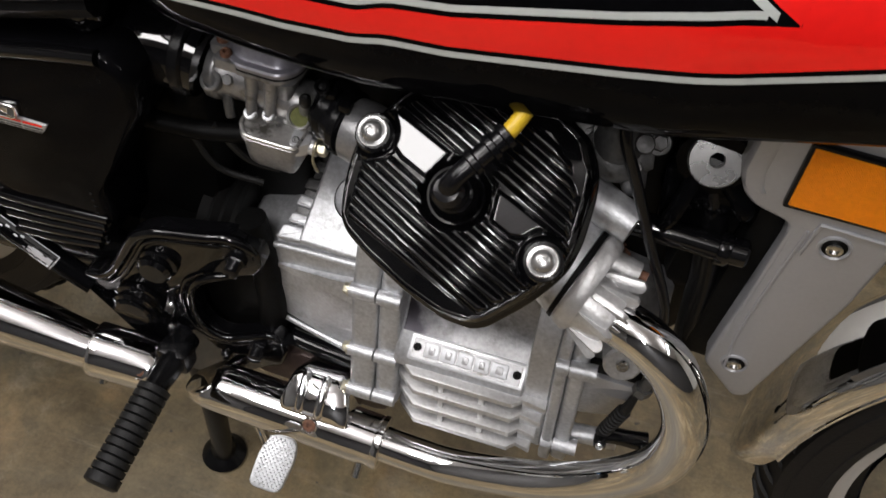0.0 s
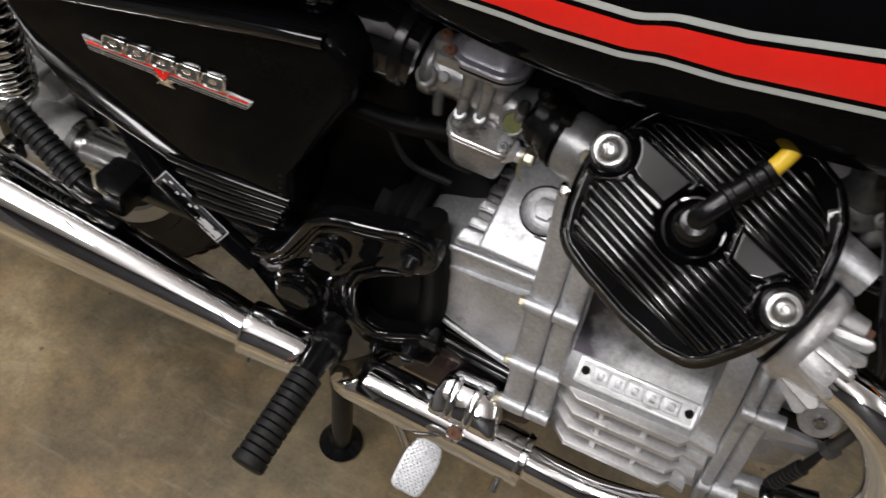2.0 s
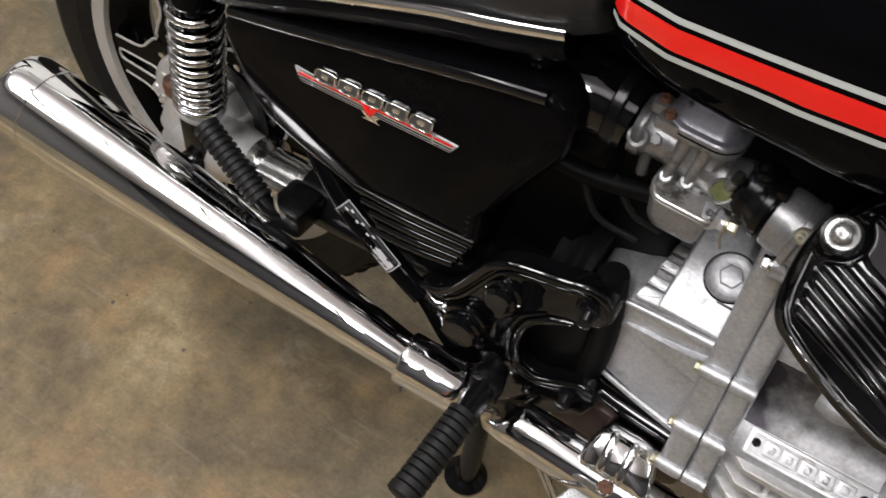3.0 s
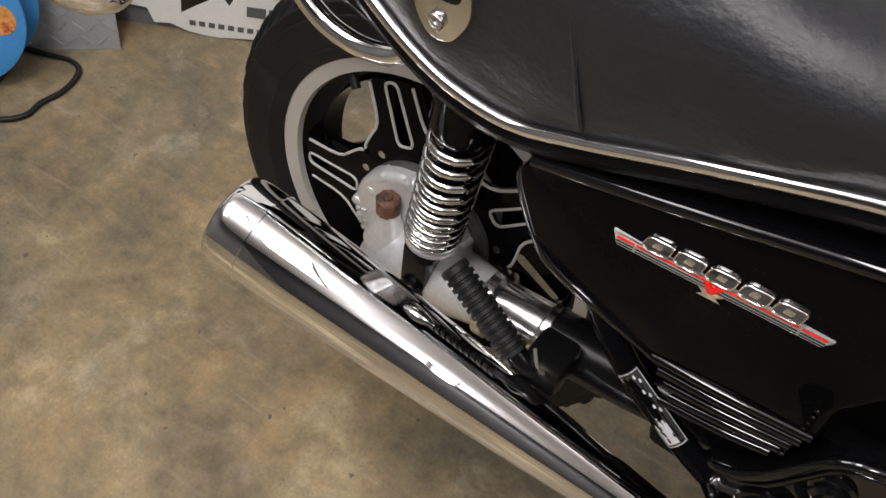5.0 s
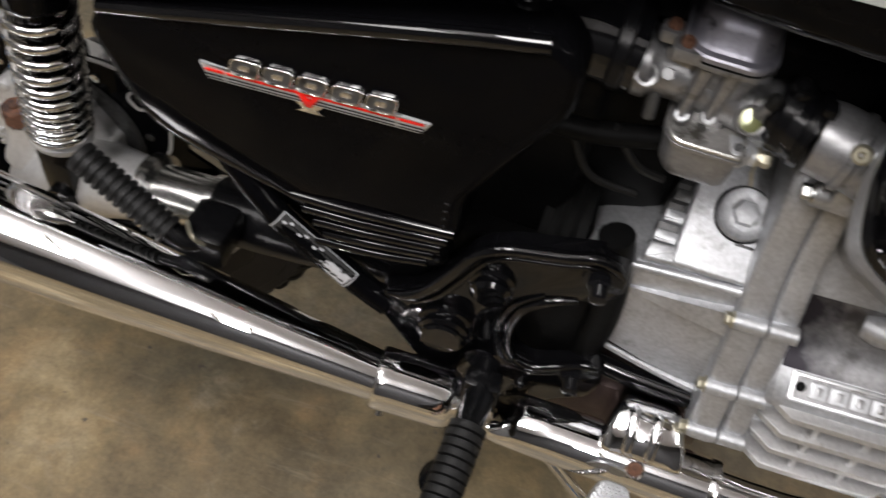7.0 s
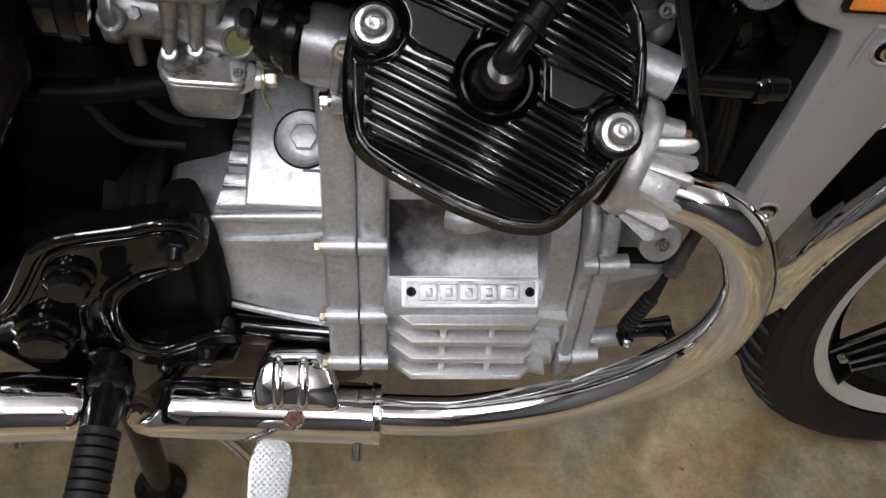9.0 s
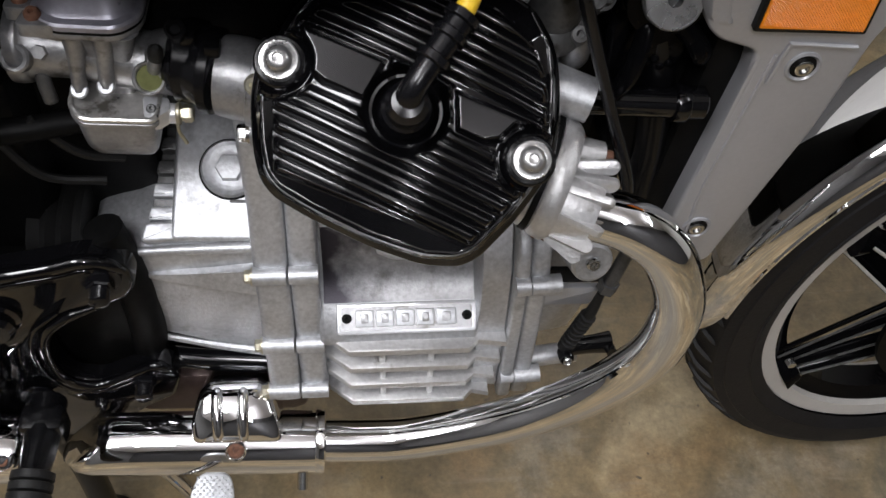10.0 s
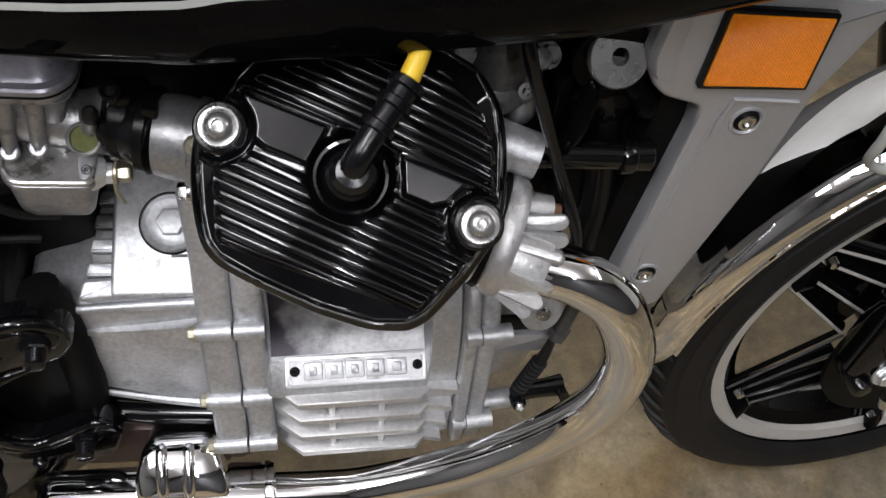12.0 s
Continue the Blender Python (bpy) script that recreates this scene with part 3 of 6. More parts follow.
for y0, y1, m_, l_ in ((-0.0008, 0.0013, RED, "red line"), (-0.0042, -0.0034, SATIN, "dark groove"), (-0.0071, -0.0064, SATIN, "dark groove")):
    for a0, a1 in ((0.002, 0.017), (0.019, 0.151), (0.153, 0.172)):
        P("line", prism([(a0, y0), (a1, y0), (a1, y1), (a0, y1)], badge_map, 0.0025, 0.0036, 0.0), m_, l_, badge)
P("chevron", prism([(0.074, 0.003), (0.080, 0.003), (0.0845, -0.004), (0.089, 0.003), (0.095, 0.003), (0.0865, -0.010), (0.0825, -0.010)], badge_map, 0.003, 0.0052, 0.0005), RED, "red chevron", badge)
P("chevron_base", prism([(0.072, -0.008), (0.097, -0.008), (0.090, -0.014), (0.095, -0.0175), (0.074, -0.0175), (0.079, -0.014)], badge_map, 0.0, 0.0030, 0.0006), CHROME, "", badge)
for k in range(5):
    x0 = 0.0215 + 0.0262 * k
    def ring(e, k=k, x0=x0):
        return rounded([(x0 + e, 0.0030 + e), (x0 + 0.0235 - e, 0.0030 + e), (x0 + 0.0265 - e, 0.0195 - e), (x0 + 0.003 + e, 0.0195 - e)], 0.0055 - e * 0.5, 5)
    P("block_rim", loft([[badge_map(a, b, c) for a, b in ring(e)] for e, c in ((0.0, 0.0), (0.0, 0.0052), (0.0005, 0.0060), (0.0011, 0.0060), (0.0019, 0.0040))], caps=False), CHROME, "", badge)
    P("block_field", prism(ring(0.0016), badge_map, 0.002, 0.0042, 0.0), GRIMY_SHADED, "", badge)
    P("raised_bar", prism(rounded([(x0 + 0.0085, 0.0085), (x0 + 0.0165, 0.0085), (x0 + 0.0175, 0.0140), (x0 + 0.0095, 0.0140)], 0.0015), badge_map, 0.0040, 0.0058, 0.0010), CHROME, "", badge)

# ---- frame tubes and dark inner parts
ft = P("frame_tube", tube([(-0.60, -0.085, 0.66), (-0.551, -0.095, 0.592), (-0.47, -0.132, 0.498), (-0.408, -0.15, 0.440), (-0.331, -0.15, 0.381), (-0.30, -0.15, 0.362)], 0.0125, 14), GLOSS, "glossy black frame tube")
d = (V((-0.336, -0.15, 0.384)) - V((-0.408, -0.15, 0.440))).normalized()
face = V((0, -0.72, 0.69))
face = (face - d * face.dot(d)).normalized()
w = face.cross(d).normalized()
if w.z < 0:
    w = -w
def lab(a, b, c):
    """Along the tube, round it, out of it."""
    ang = b / 0.0128
    return V((-0.408, -0.15, 0.440)) + d * a + (0.0128 + c) * (math.sin(ang) * w + math.cos(ang) * face)
def wrap(a0, a1, b0, b1, c0=0.0):
    bm = bmesh.new()
    g = [[bm.verts.new(lab(a0 + (a1 - a0) * i / 2, b0 + (b1 - b0) * j / 6, c0)) for j in range(7)] for i in range(3)]
    for i in range(2):
        for j in range(6):
            bm.faces.new((g[i][j], g[i + 1][j], g[i + 1][j + 1], g[i][j + 1]))
    return bm
P("label", wrap(0.0, 0.090, -0.0125, 0.0095), INK, "black and white warning label", ft)
for a0, a1, b0, b1 in ((0.001, 0.089, -0.0122, -0.0114), (0.001, 0.089, 0.0084, 0.0092), (0.001, 0.002, -0.0114, 0.0084), (0.088, 0.089, -0.0114, 0.0084), (0.028, 0.056, -0.0098, -0.0026), (0.058, 0.086, -0.0100, 0.0020)):
    P("print_bar", wrap(a0, a1, b0, b1, 0.0003), LABEL, "pale printed border", ft)
for k in range(14):
    a0, b0 = 0.005 + 0.0058 * k, (0.0005, 0.0035, -0.0085)[k % 3]
    P("print_bar", wrap(a0, a0 + 0.0042, b0, b0 + 0.0019, 0.0005), LABEL if k < 9 else INK, "", ft)
for k in range(7):
    P("print_bar", wrap(0.033 + 0.0075 * k, 0.0385 + 0.0075 * k, -0.0068, -0.0048, 0.0005), INK, "", ft)
# The next three are plain dark boxes, added so no floor shows through
P("engine_bay_filler", box(0.15, 0.292, -0.045, 0.08, 0.44, 0.735, 0.02), DARK, "plain dark filler box in the engine bay")
P("stand_filler_box", box(-0.365, -0.255, -0.100, -0.02, 0.270, 0.430, 0.012), DARK, "plain dark filler box for the black parts by the stand pivot")
P("carburettor_filler_box", box(-0.105, 0.075, -0.045, 0.09, 0.585, 0.758, 0.015), DARK, "plain dark filler box behind the carburettor")
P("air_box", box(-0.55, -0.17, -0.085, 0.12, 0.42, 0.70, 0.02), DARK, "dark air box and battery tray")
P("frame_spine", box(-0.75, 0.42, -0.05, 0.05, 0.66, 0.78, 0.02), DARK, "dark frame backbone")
P("frame_rail", tube([(-0.80, -0.10, 0.64), (-0.6, -0.115, 0.615), (-0.4, -0.105, 0.665), (-0.2, -0.07, 0.725), (0.0, -0.055, 0.74), (0.25, -0.06, 0.75)], 0.0125, 12), SATIN, "satin black upper frame tube")
P("frame_tube", tube([(0.22, -0.07, 0.78), (0.25, -0.08, 0.70), (0.275, -0.085, 0.60), (0.29, -0.085, 0.50)], 0.013, 12), SATIN, "satin black frame tube")
ctube = P("frame_tube", tube([(0.20, -0.103, 0.646), (0.278, -0.105, 0.6475)], 0.0105, 14, 2), COVER, "glossy black cross tube")
P("tube_clamp", join(lathe([(0.0130, 0), (0.0135, 0.002), (0.0135, 0.008), (0.0120, 0.010)], (0.271, -0.105, 0.6475), (1, 0, 0)), lathe([(0.0115, 0), (0.0115, 0.012), (0.009, 0.014), (0, 0.014)], (0.280, -0.105, 0.6485), (1, 0, 0.05))), COVER, "", ctube)
P("intake_horn", tube([(-0.27, -0.085, 0.650), (-0.235, -0.090, 0.662), (-0.20, -0.088, 0.668), (-0.18, -0.087, 0.667), (-0.163, -0.086, 0.665)], [0.052, 0.045, 0.035, 0.033, 0.033], 22, 5), COVER, "glossy black air duct")
P("duct_clamp", lathe([(0.033, 0), (0.0352, 0.002), (0.0352, 0.010), (0.033, 0.012)], (-0.180, -0.087, 0.667), (1, 0, 0)), SATIN)
P("cable", tube([(-0.25, -0.11, 0.60), (-0.18, -0.10, 0.592), (-0.12, -0.08, 0.59)], 0.009, 10), DARK, "black breather hose")
P("cable", tube([(-0.16, -0.095, 0.60), (-0.135, -0.09, 0.565), (-0.11, -0.075, 0.545)], 0.0035, 8), RUBBER, "thin black cable")
P("cable", tube([(-0.19, -0.09, 0.58), (-0.165, -0.09, 0.54), (-0.125, -0.08, 0.525)], 0.0035, 8), RUBBER, "thin black cable")

# ---- foot rest bracket
BR = [(-0.312, 0.371), (-0.303, 0.388), (-0.282, 0.396), (-0.266, 0.414), (-0.250, 0.444), (-0.235, 0.473), (-0.222, 0.485), (-0.204, 0.492), (-0.161, 0.497), (-0.139, 0.501), (-0.121, 0.495), (-0.108, 0.483), (-0.106, 0.463), (-0.115, 0.444), (-0.138, 0.435), (-0.161, 0.426), (-0.177, 0.411), (-0.184, 0.388), (-0.183, 0.356), (-0.174, 0.333), (-0.156, 0.324), (-0.130, 0.334), (-0.107, 0.347), (-0.093, 0.340), (-0.088, 0.319), (-0.095, 0.290), (-0.122, 0.268), (-0.145, 0.247), (-0.167, 0.232), (-0.202, 0.236), (-0.224, 0.252), (-0.246, 0.275), (-0.272, 0.305), (-0.292, 0.332), (-0.309, 0.354)]
BACK = [(-0.31, 0.152), (-0.25, 0.152), (-0.20, 0.143), (-0.12, 0.130)]
def BRK(a, b, c):
    """On the bracket, which leans in towards the engine: forward, up, out of its face."""
    return V((a, -lerp(BACK, a) - c, b))
bracket = P("foot_rest_bracket", prism(rounded(BR, 0.006, 3), BRK, -0.016, 0.002, 0.004, 3), COVER, "glossy black pressed foot rest bracket")
def along(i, j, inward, c, r, ends=0.5):
    """A pressed line that follows the outline from point i to j, set inward from it."""
    pts = []
    for k in range(i, j + 1):
        (x0, z0), (x1, z1) = BR[k - 1], BR[(k + 1) % len(BR)]
        n = V((z1 - z0, -(x1 - x0), 0)).normalized()
        pts.append(BRK(BR[k][0] + n.x * inward, BR[k][1] + n.y * inward, c))
    return tube(pts, [r * ends] + [r] * (len(pts) - 2) + [r * ends], 10, 5)
P("rolled_edge", along(1, 11, 0.004, 0.002, 0.0058), COVER, "", bracket)
P("pressed_line", along(2, 10, 0.0150, 0.0022, 0.0030), COVER, "", bracket)
P("rolled_edge", along(14, 23, 0.003, 0.002, 0.0050), COVER, "", bracket)
P("pressed_line", along(15, 22, 0.0120, 0.0022, 0.0028), COVER, "", bracket)
P("weld_nub", lathe([(0.007, -0.002), (0.006, 0.003), (0.003, 0.006), (0, 0.0065)], BRK(-0.160, 0.286, 0.002), (0.2, -0.8, 0.6), 14), COVER, "", bracket)
# Dark filler box added to blacken the bracket's opening
P("pivot_filler_box", box(-0.262, -0.100, -0.112, -0.050, 0.290, 0.450, 0.016), DARK, "plain dark filler box behind the foot rest bracket")
OUTW = V((0.10, -1, 0)).normalized()
def turned(name, prof, x, z, n=28, label="", material=SATIN):
    return P(name, lathe(prof, BRK(x, z, 0.0), OUTW, n), material, label, bracket)
turned("pivot_cap", [(0.0265, 0), (0.0265, 0.005), (0.0225, 0.007), (0.0240, 0.010), (0.0240, 0.014), (0.0205, 0.016), (0.0205, 0.019), (0.018, 0.021), (0, 0.021)], -0.2440, 0.3650, material=COVER)
turned("cap_bolt", [(0.020, 0), (0.020, 0.004), (0.0165, 0.006), (0.0175, 0.009), (0.0175, 0.013), (0.0135, 0.017), (0, 0.017)], -0.2125, 0.4385, material=COVER)
def threaded(at, r):
    """A nut on a washer with the end of its stud standing out of it."""
    nut = P("nut", join(lathe([(r * 1.45, 0), (r * 1.45, 0.002), (r * 1.1, 0.003)], at, OUTW, 24), lathe([(r, 0.002), (r, 0.0095), (r * 0.85, 0.011), (0, 0.011)], at, OUTW, 6)), BOOT, "", bracket)
    prof = []
    for k in range(6):
        prof += [(r * 0.62, 0.0105 + 0.0022 * k), (r * 0.72, 0.0116 + 0.0022 * k)]
    P("stud", lathe(prof + [(r * 0.55, 0.0238), (0, 0.0240)], at, OUTW, 16), BOOT, "threaded stud end", nut)
threaded(BRK(-0.1295, 0.4740, 0.002), 0.0105)
threaded(BRK(-0.1180, 0.3260, 0.002), 0.0105)
threaded(V((-0.2040, -0.1500, 0.3250)), 0.0100)
P("frame_rail", tube([(-0.145, -0.098, 0.315), (-0.07, -0.112, 0.322), (0.0, -0.120, 0.330)], 0.0105, 14, 4), COVER, "glossy black lower frame rail")
peg = P("foot_rest", join(tube([(-0.196, -0.155, 0.322), (-0.193, -0.19, 0.326), (-0.1935, -0.228, 0.326)], [0.016, 0.0145, 0.012], 12, 4), box(-0.212, -0.176, -0.19, -0.165, 0.306, 0.340, 0.006)), SATIN, "folding foot rest with ribbed black rubber")
for k in range(12):
    t = k / 11
    c = V((-0.1935 - 0.004 * t, -0.226 - 0.094 * t, 0.326 - 0.020 * t))
    ax = V((-0.004, -0.094, -0.020)).normalized()
    rr = 0.0175 if k < 11 else 0.0182
    P("rubber_rib", lathe([(0.0145, -0.0045), (rr, -0.0035), (rr, 0.0028 if k < 11 else 0.006), (0.0145, 0.0040 if k < 11 else 0.008), (0, 0.0042 if k < 11 else 0.008)], c, ax, 14), RUBBER, "", peg)

# ---- engine
def mirror_sec(x, half):
    """A closed ring at x from (out, up) pairs, the far side a little slimmer."""
    return [V((x, -a, b)) for a, b in half] + [V((x, a * 0.9, b)) for a, b in half[::-1]]
# the crankcase is tipped nose-up by a few degrees in the frame
ER = pose(0.10, 0, 0.43) @ pose(0, 0, 0, 0, -4.5, 0) @ pose(-0.10, 0, -0.43)
def E(name, bm, material, label="", parent=None, angle=38):
    bm.transform(ER)
    return put(name, bm, material, parent or B, label, angle)
def sections(tab):
    return loft([mirror_sec(x, h) for x, h in tab])
MID = [(0.09, 0.315), (0.130, 0.322), (0.134, 0.398), (0.148, 0.409), (0.146, 0.416), (0.1265, 0.4375), (0.117, 0.4435), (0.104, 0.4600), (0.092, 0.520), (0.05, 0.60)]
FRONT = [(0.09, 0.312), (0.143, 0.322), (0.143, 0.40), (0.143, 0.42), (0.142, 0.44), (0.140, 0.46), (0.137, 0.48), (0.125, 0.505), (0.095, 0.55), (0.05, 0.60)]
def inset(h, d):
    return [(a - d, b) for a, b in h]
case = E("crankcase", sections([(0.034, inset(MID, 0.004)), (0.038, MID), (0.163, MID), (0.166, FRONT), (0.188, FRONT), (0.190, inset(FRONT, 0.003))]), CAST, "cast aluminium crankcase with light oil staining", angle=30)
LEFTF = [(0.09, 0.325), (0.150, 0.329), (0.1585, 0.337), (0.1430, 0.402), (0.1275, 0.475), (0.104, 0.53), (0.098, 0.58), (0.094, 0.61), (0.06, 0.632)]
FRONTF = [(0.09, 0.303), (0.148, 0.308), (0.153, 0.318), (0.1505, 0.40), (0.148, 0.485), (0.138, 0.515), (0.105, 0.54), (0.06, 0.56)]
def flange(x0, x1, half):
    w = x1 - x0
    return E("joint_flange", loft([mirror_sec(x0 + w * f, inset(half, d)) for f, d in ((0.0, 0.0060), (0.04, 0.0030), (0.14, 0.0008), (0.30, 0.0), (0.78, 0.0), (0.90, 0.0008), (0.97, 0.0022), (1.0, 0.0045))]), CAST, "", case, 50)
flange(-0.014, 0.0128, LEFTF)
flange(0.0132, 0.036, inset(LEFTF, 0.002))
flange(0.190, 0.2015, FRONTF)
flange(0.2019, 0.218, inset(FRONTF, 0.004))
for z, o in ((0.478, 0.1270), (0.402, 0.1430), (0.347, 0.1555)):
    for a_, b_ in ((-0.014, 0.012), (0.014, 0.037)):
        E("bolt_boss", tube([(a_, -o + 0.001, z), (b_, -o + 0.001, z)], 0.0078, 14, 2), CAST, "", case)
    E("flange_bolt", bolt_hex((-0.014, -o + 0.001, z), (-1, 0, 0), 0.0055, 0.007), BRASS, "", case)
E("flange_bolt", bolt_hex((0.000, -0.104, 0.612), (-1, 0, 0), 0.0062, 0.009), STEEL, "", case)
E("bolt_boss", tube([(0.000, -0.100, 0.610), (0.030, -0.100, 0.610)], 0.011, 14, 2), CAST, "", case)
for z in (0.482, 0.345):
    for a_, b_ in ((0.190, 0.2015), (0.2025, 0.226)):
        E("bolt_boss", tube([(a_, -0.147, z), (b_, -0.146, z)], 0.0085, 14, 2), CAST, "", case)
for k, z in enumerate((0.4085, 0.381, 0.353, 0.324)):
    x1 = 0.190 - 0.003 * k
    E("cooling_fin", prism([(0.034, 0.128), (0.037, 0.140), (0.058, 0.1575), (0.158, 0.1580), (0.166, 0.150), (x1, 0.1535), (x1, 0.128)], lambda a, b, c: V((a, -b, c)), z - 0.0045, z + 0.0025, 0.002), FINM, "", case)
    if k < 3:
        for x in (0.085, 0.127):
            E("fin_web", box(x - 0.003, x + 0.003, -0.1525, -0.126, z - 0.027, z, 0.002), FINM, "", case)
E("sump_foot", box(0.145, 0.190, -0.12, -0.06, 0.285, 0.318, 0.006), CAST, "", case)
E("sump", sections([(-0.01, [(0.05, 0.27), (0.085, 0.29), (0.09, 0.33)]), (0.15, [(0.05, 0.27), (0.085, 0.29), (0.09, 0.33)])]), DARK, "", case)
PN = V((0, -0.57, 0.82)).normalized()
PV = V((0, 0.82, 0.57)).normalized()
def NP(a, b, c):
    """On the sloping name plate: along, up, out."""
    return V((a, -0.1365, 0.4285)) + PV * b + PN * c
plate = E("name_plate", prism(rounded([(0.0485, -0.0130), (0.1640, -0.0130), (0.1640, 0.0130), (0.0485, 0.0130)], 0.003), NP, -0.004, 0.0030, 0.0015), ZINC, "bright metal maker's plate with raised lettering blocks")
E("plate_field", prism(rounded([(0.0520, -0.0098), (0.1605, -0.0098), (0.1605, 0.0098), (0.0520, 0.0098)], 0.002), NP, 0.0025, 0.0033, 0.0), CARBM, "grey field of the plate", plate)
for k, (x0, wd) in enumerate(((0.0640, 0.0150), (0.0808, 0.0148), (0.0974, 0.0152), (0.1144, 0.0146), (0.1308, 0.0164))):
    E("raised_bar", prism(rounded([(x0, -0.0068), (x0 + wd, -0.0068), (x0 + wd, 0.0070), (x0, 0.0070)], 0.0016), NP, 0.003, 0.0043, 0.0008), CAST, "", plate)
    E("raised_bar", prism(rounded([(x0 + 0.0045, -0.0038), (x0 + wd - 0.0045, -0.0038), (x0 + wd - 0.0045, 0.0038), (x0 + 0.0045, 0.0038)], 0.0012), NP, 0.003, 0.0047, 0.0004), CARBM, "", plate)
for x in (0.0568, 0.1560):
    E("screw", screw_pan(NP(x, 0.0005, 0.003), PN, 0.0042, 0.0022), DARK, "dark screw head", plate)
# Thin sheet whose colour carries the stain and the shade under the cylinder
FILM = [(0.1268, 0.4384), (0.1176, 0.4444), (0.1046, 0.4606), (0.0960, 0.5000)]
E("recess_stain_shade", loft([[V((x, -y, z)) for y, z in FILM] + [V((x, -y + 0.003, z - 0.001)) for y, z in FILM[::-1]] for x in (0.0385, 0.1625)]), STAIN_SHADE, "purple-black oil stain, greyed with the shade of the recess", case)
E("cylinder_lug", tube([(0.086, -0.100, 0.484), (0.100, -0.104, 0.486), (0.118, -0.102, 0.485)], [0.010, 0.013, 0.011], 14, 4), CAST, "", case)
E("front_cover", sections([(0.218, [(0.05, 0.33), (0.105, 0.345), (0.115, 0.45), (0.10, 0.50), (0.05, 0.54)]), (0.258, [(0.05, 0.335), (0.100, 0.35), (0.110, 0.45), (0.09, 0.49), (0.05, 0.53)]), (0.274, [(0.04, 0.35), (0.085, 0.365), (0.094, 0.44), (0.07, 0.48), (0.04, 0.51)])]), CAST, "rounded cast front engine cover", angle=50)
E("cover_lug", tube([(0.216, -0.130, 0.345), (0.262, -0.125, 0.345)], 0.010, 12, 2), CAST, "", case)
P("clutch_lever", join(tube([(0.2500, -0.138, 0.3865), (0.2700, -0.136, 0.3865), (0.2930, -0.132, 0.3850)], [0.0100, 0.0085, 0.0105], 14, 3, flat=0.75), lathe([(0.0065, 0), (0.0065, 0.012), (0.005, 0.014), (0, 0.014)], (0.2500, -0.142, 0.3840), (0, -0.9, 0.4), 14), lathe([(0.0050, 0), (0.0050, 0.010), (0, 0.010)], (0.2925, -0.138, 0.3850), (0, -0.9, 0.4), 12)), COVER, "black clutch release lever")
P("lever_pin", lathe([(0.0042, 0), (0.0042, 0.0160), (0.003, 0.0170), (0, 0.0170)], (0.2500, -0.142, 0.3840), (0, -0.9, 0.4), 14), STEEL, "steel pin of the lever")
cable = P("clutch_cable", tube([(0.2490, -0.140, 0.3900), (0.2530, -0.141, 0.4150), (0.2590, -0.141, 0.4450), (0.2620, -0.139, 0.4700)], [0.0062, 0.0058, 0.0050, 0.0034], 12), RUBBER, "ribbed black cable end")
for k in range(8):
    t = k / 7
    P("cable_rib", lathe([(0.0055, -0.0020), (0.0074, -0.001), (0.0074, 0.001), (0.0055, 0.0020)], (0.2505 + 0.0075 * t, -0.1408, 0.3990 + 0.040 * t), (0.0075, 0, 0.040), 12), RUBBER, "", cable)
P("cable_nut", join(lathe([(0.0085, 0), (0.0085, 0.010), (0, 0.010)], (0.2640, -0.139, 0.4760), (0.1, 0, 1), 6), tube([(0.2642, -0.139, 0.480), (0.2670, -0.138, 0.500), (0.2710, -0.134, 0.520), (0.276, -0.128, 0.545)], [0.0060, 0.0058, 0.0055, 0.0050], 12, 4)), GRIMY_SHADED, "grimy cable adjuster nut", cable)
P("cable_stay", prism(rounded([(0.214, 0.444), (0.258, 0.446), (0.270, 0.470), (0.214, 0.468)], 0.002), SIDE, 0.128, 0.1335, 0.001), SHROUD, "flat grey cable stay plate")
P("stay_plate", prism(rounded([(0.212, 0.470), (0.262, 0.473), (0.262, 0.490), (0.212, 0.488)], 0.002), SIDE, 0.126, 0.1300, 0.001), DARK, "dark flat bracket")
P("drain_cap", lathe([(0.0165, -0.02), (0.0165, 0.010), (0.014, 0.012), (0.0, 0.012)], (0.236, -0.142, 0.523), (0.1, -0.9, 0.4)), CAST, "round cast cap with a screw")
P("cap_screw", screw_pan((0.2372, -0.153, 0.528), (0.1, -0.9, 0.4), 0.006, 0.004), STEEL, "small steel screw")

bell = P("rear_engine_case", sections([
    (-0.146, [(0.05, 0.380), (0.076, 0.390), (0.086, 0.42), (0.095, 0.452), (0.095, 0.458), (0.091, 0.4605), (0.078, 0.461), (0.055, 0.461), (0.03, 0.461)]),
    (-0.140, [(0.05, 0.365), (0.088, 0.378), (0.097, 0.42), (0.1010, 0.456), (0.1005, 0.463), (0.096, 0.4655), (0.078, 0.466), (0.055, 0.466), (0.03, 0.466)]),
    (-0.108, [(0.05, 0.347), (0.104, 0.360), (0.1095, 0.415), (0.1045, 0.461), (0.1030, 0.4685), (0.099, 0.4710), (0.080, 0.474), (0.055, 0.478), (0.03, 0.480)]),
    (-0.060, [(0.05, 0.338), (0.110, 0.350), (0.1150, 0.415), (0.1065, 0.468), (0.1050, 0.4755), (0.101, 0.4775), (0.085, 0.479), (0.055, 0.482), (0.03, 0.485)]),
    (-0.010, [(0.05, 0.333), (0.114, 0.345), (0.1190, 0.415), (0.1085, 0.475), (0.1070, 0.4825), (0.103, 0.4845), (0.088, 0.486), (0.055, 0.488), (0.03, 0.490)])]), CAST, "cast aluminium rear engine cover", angle=26)
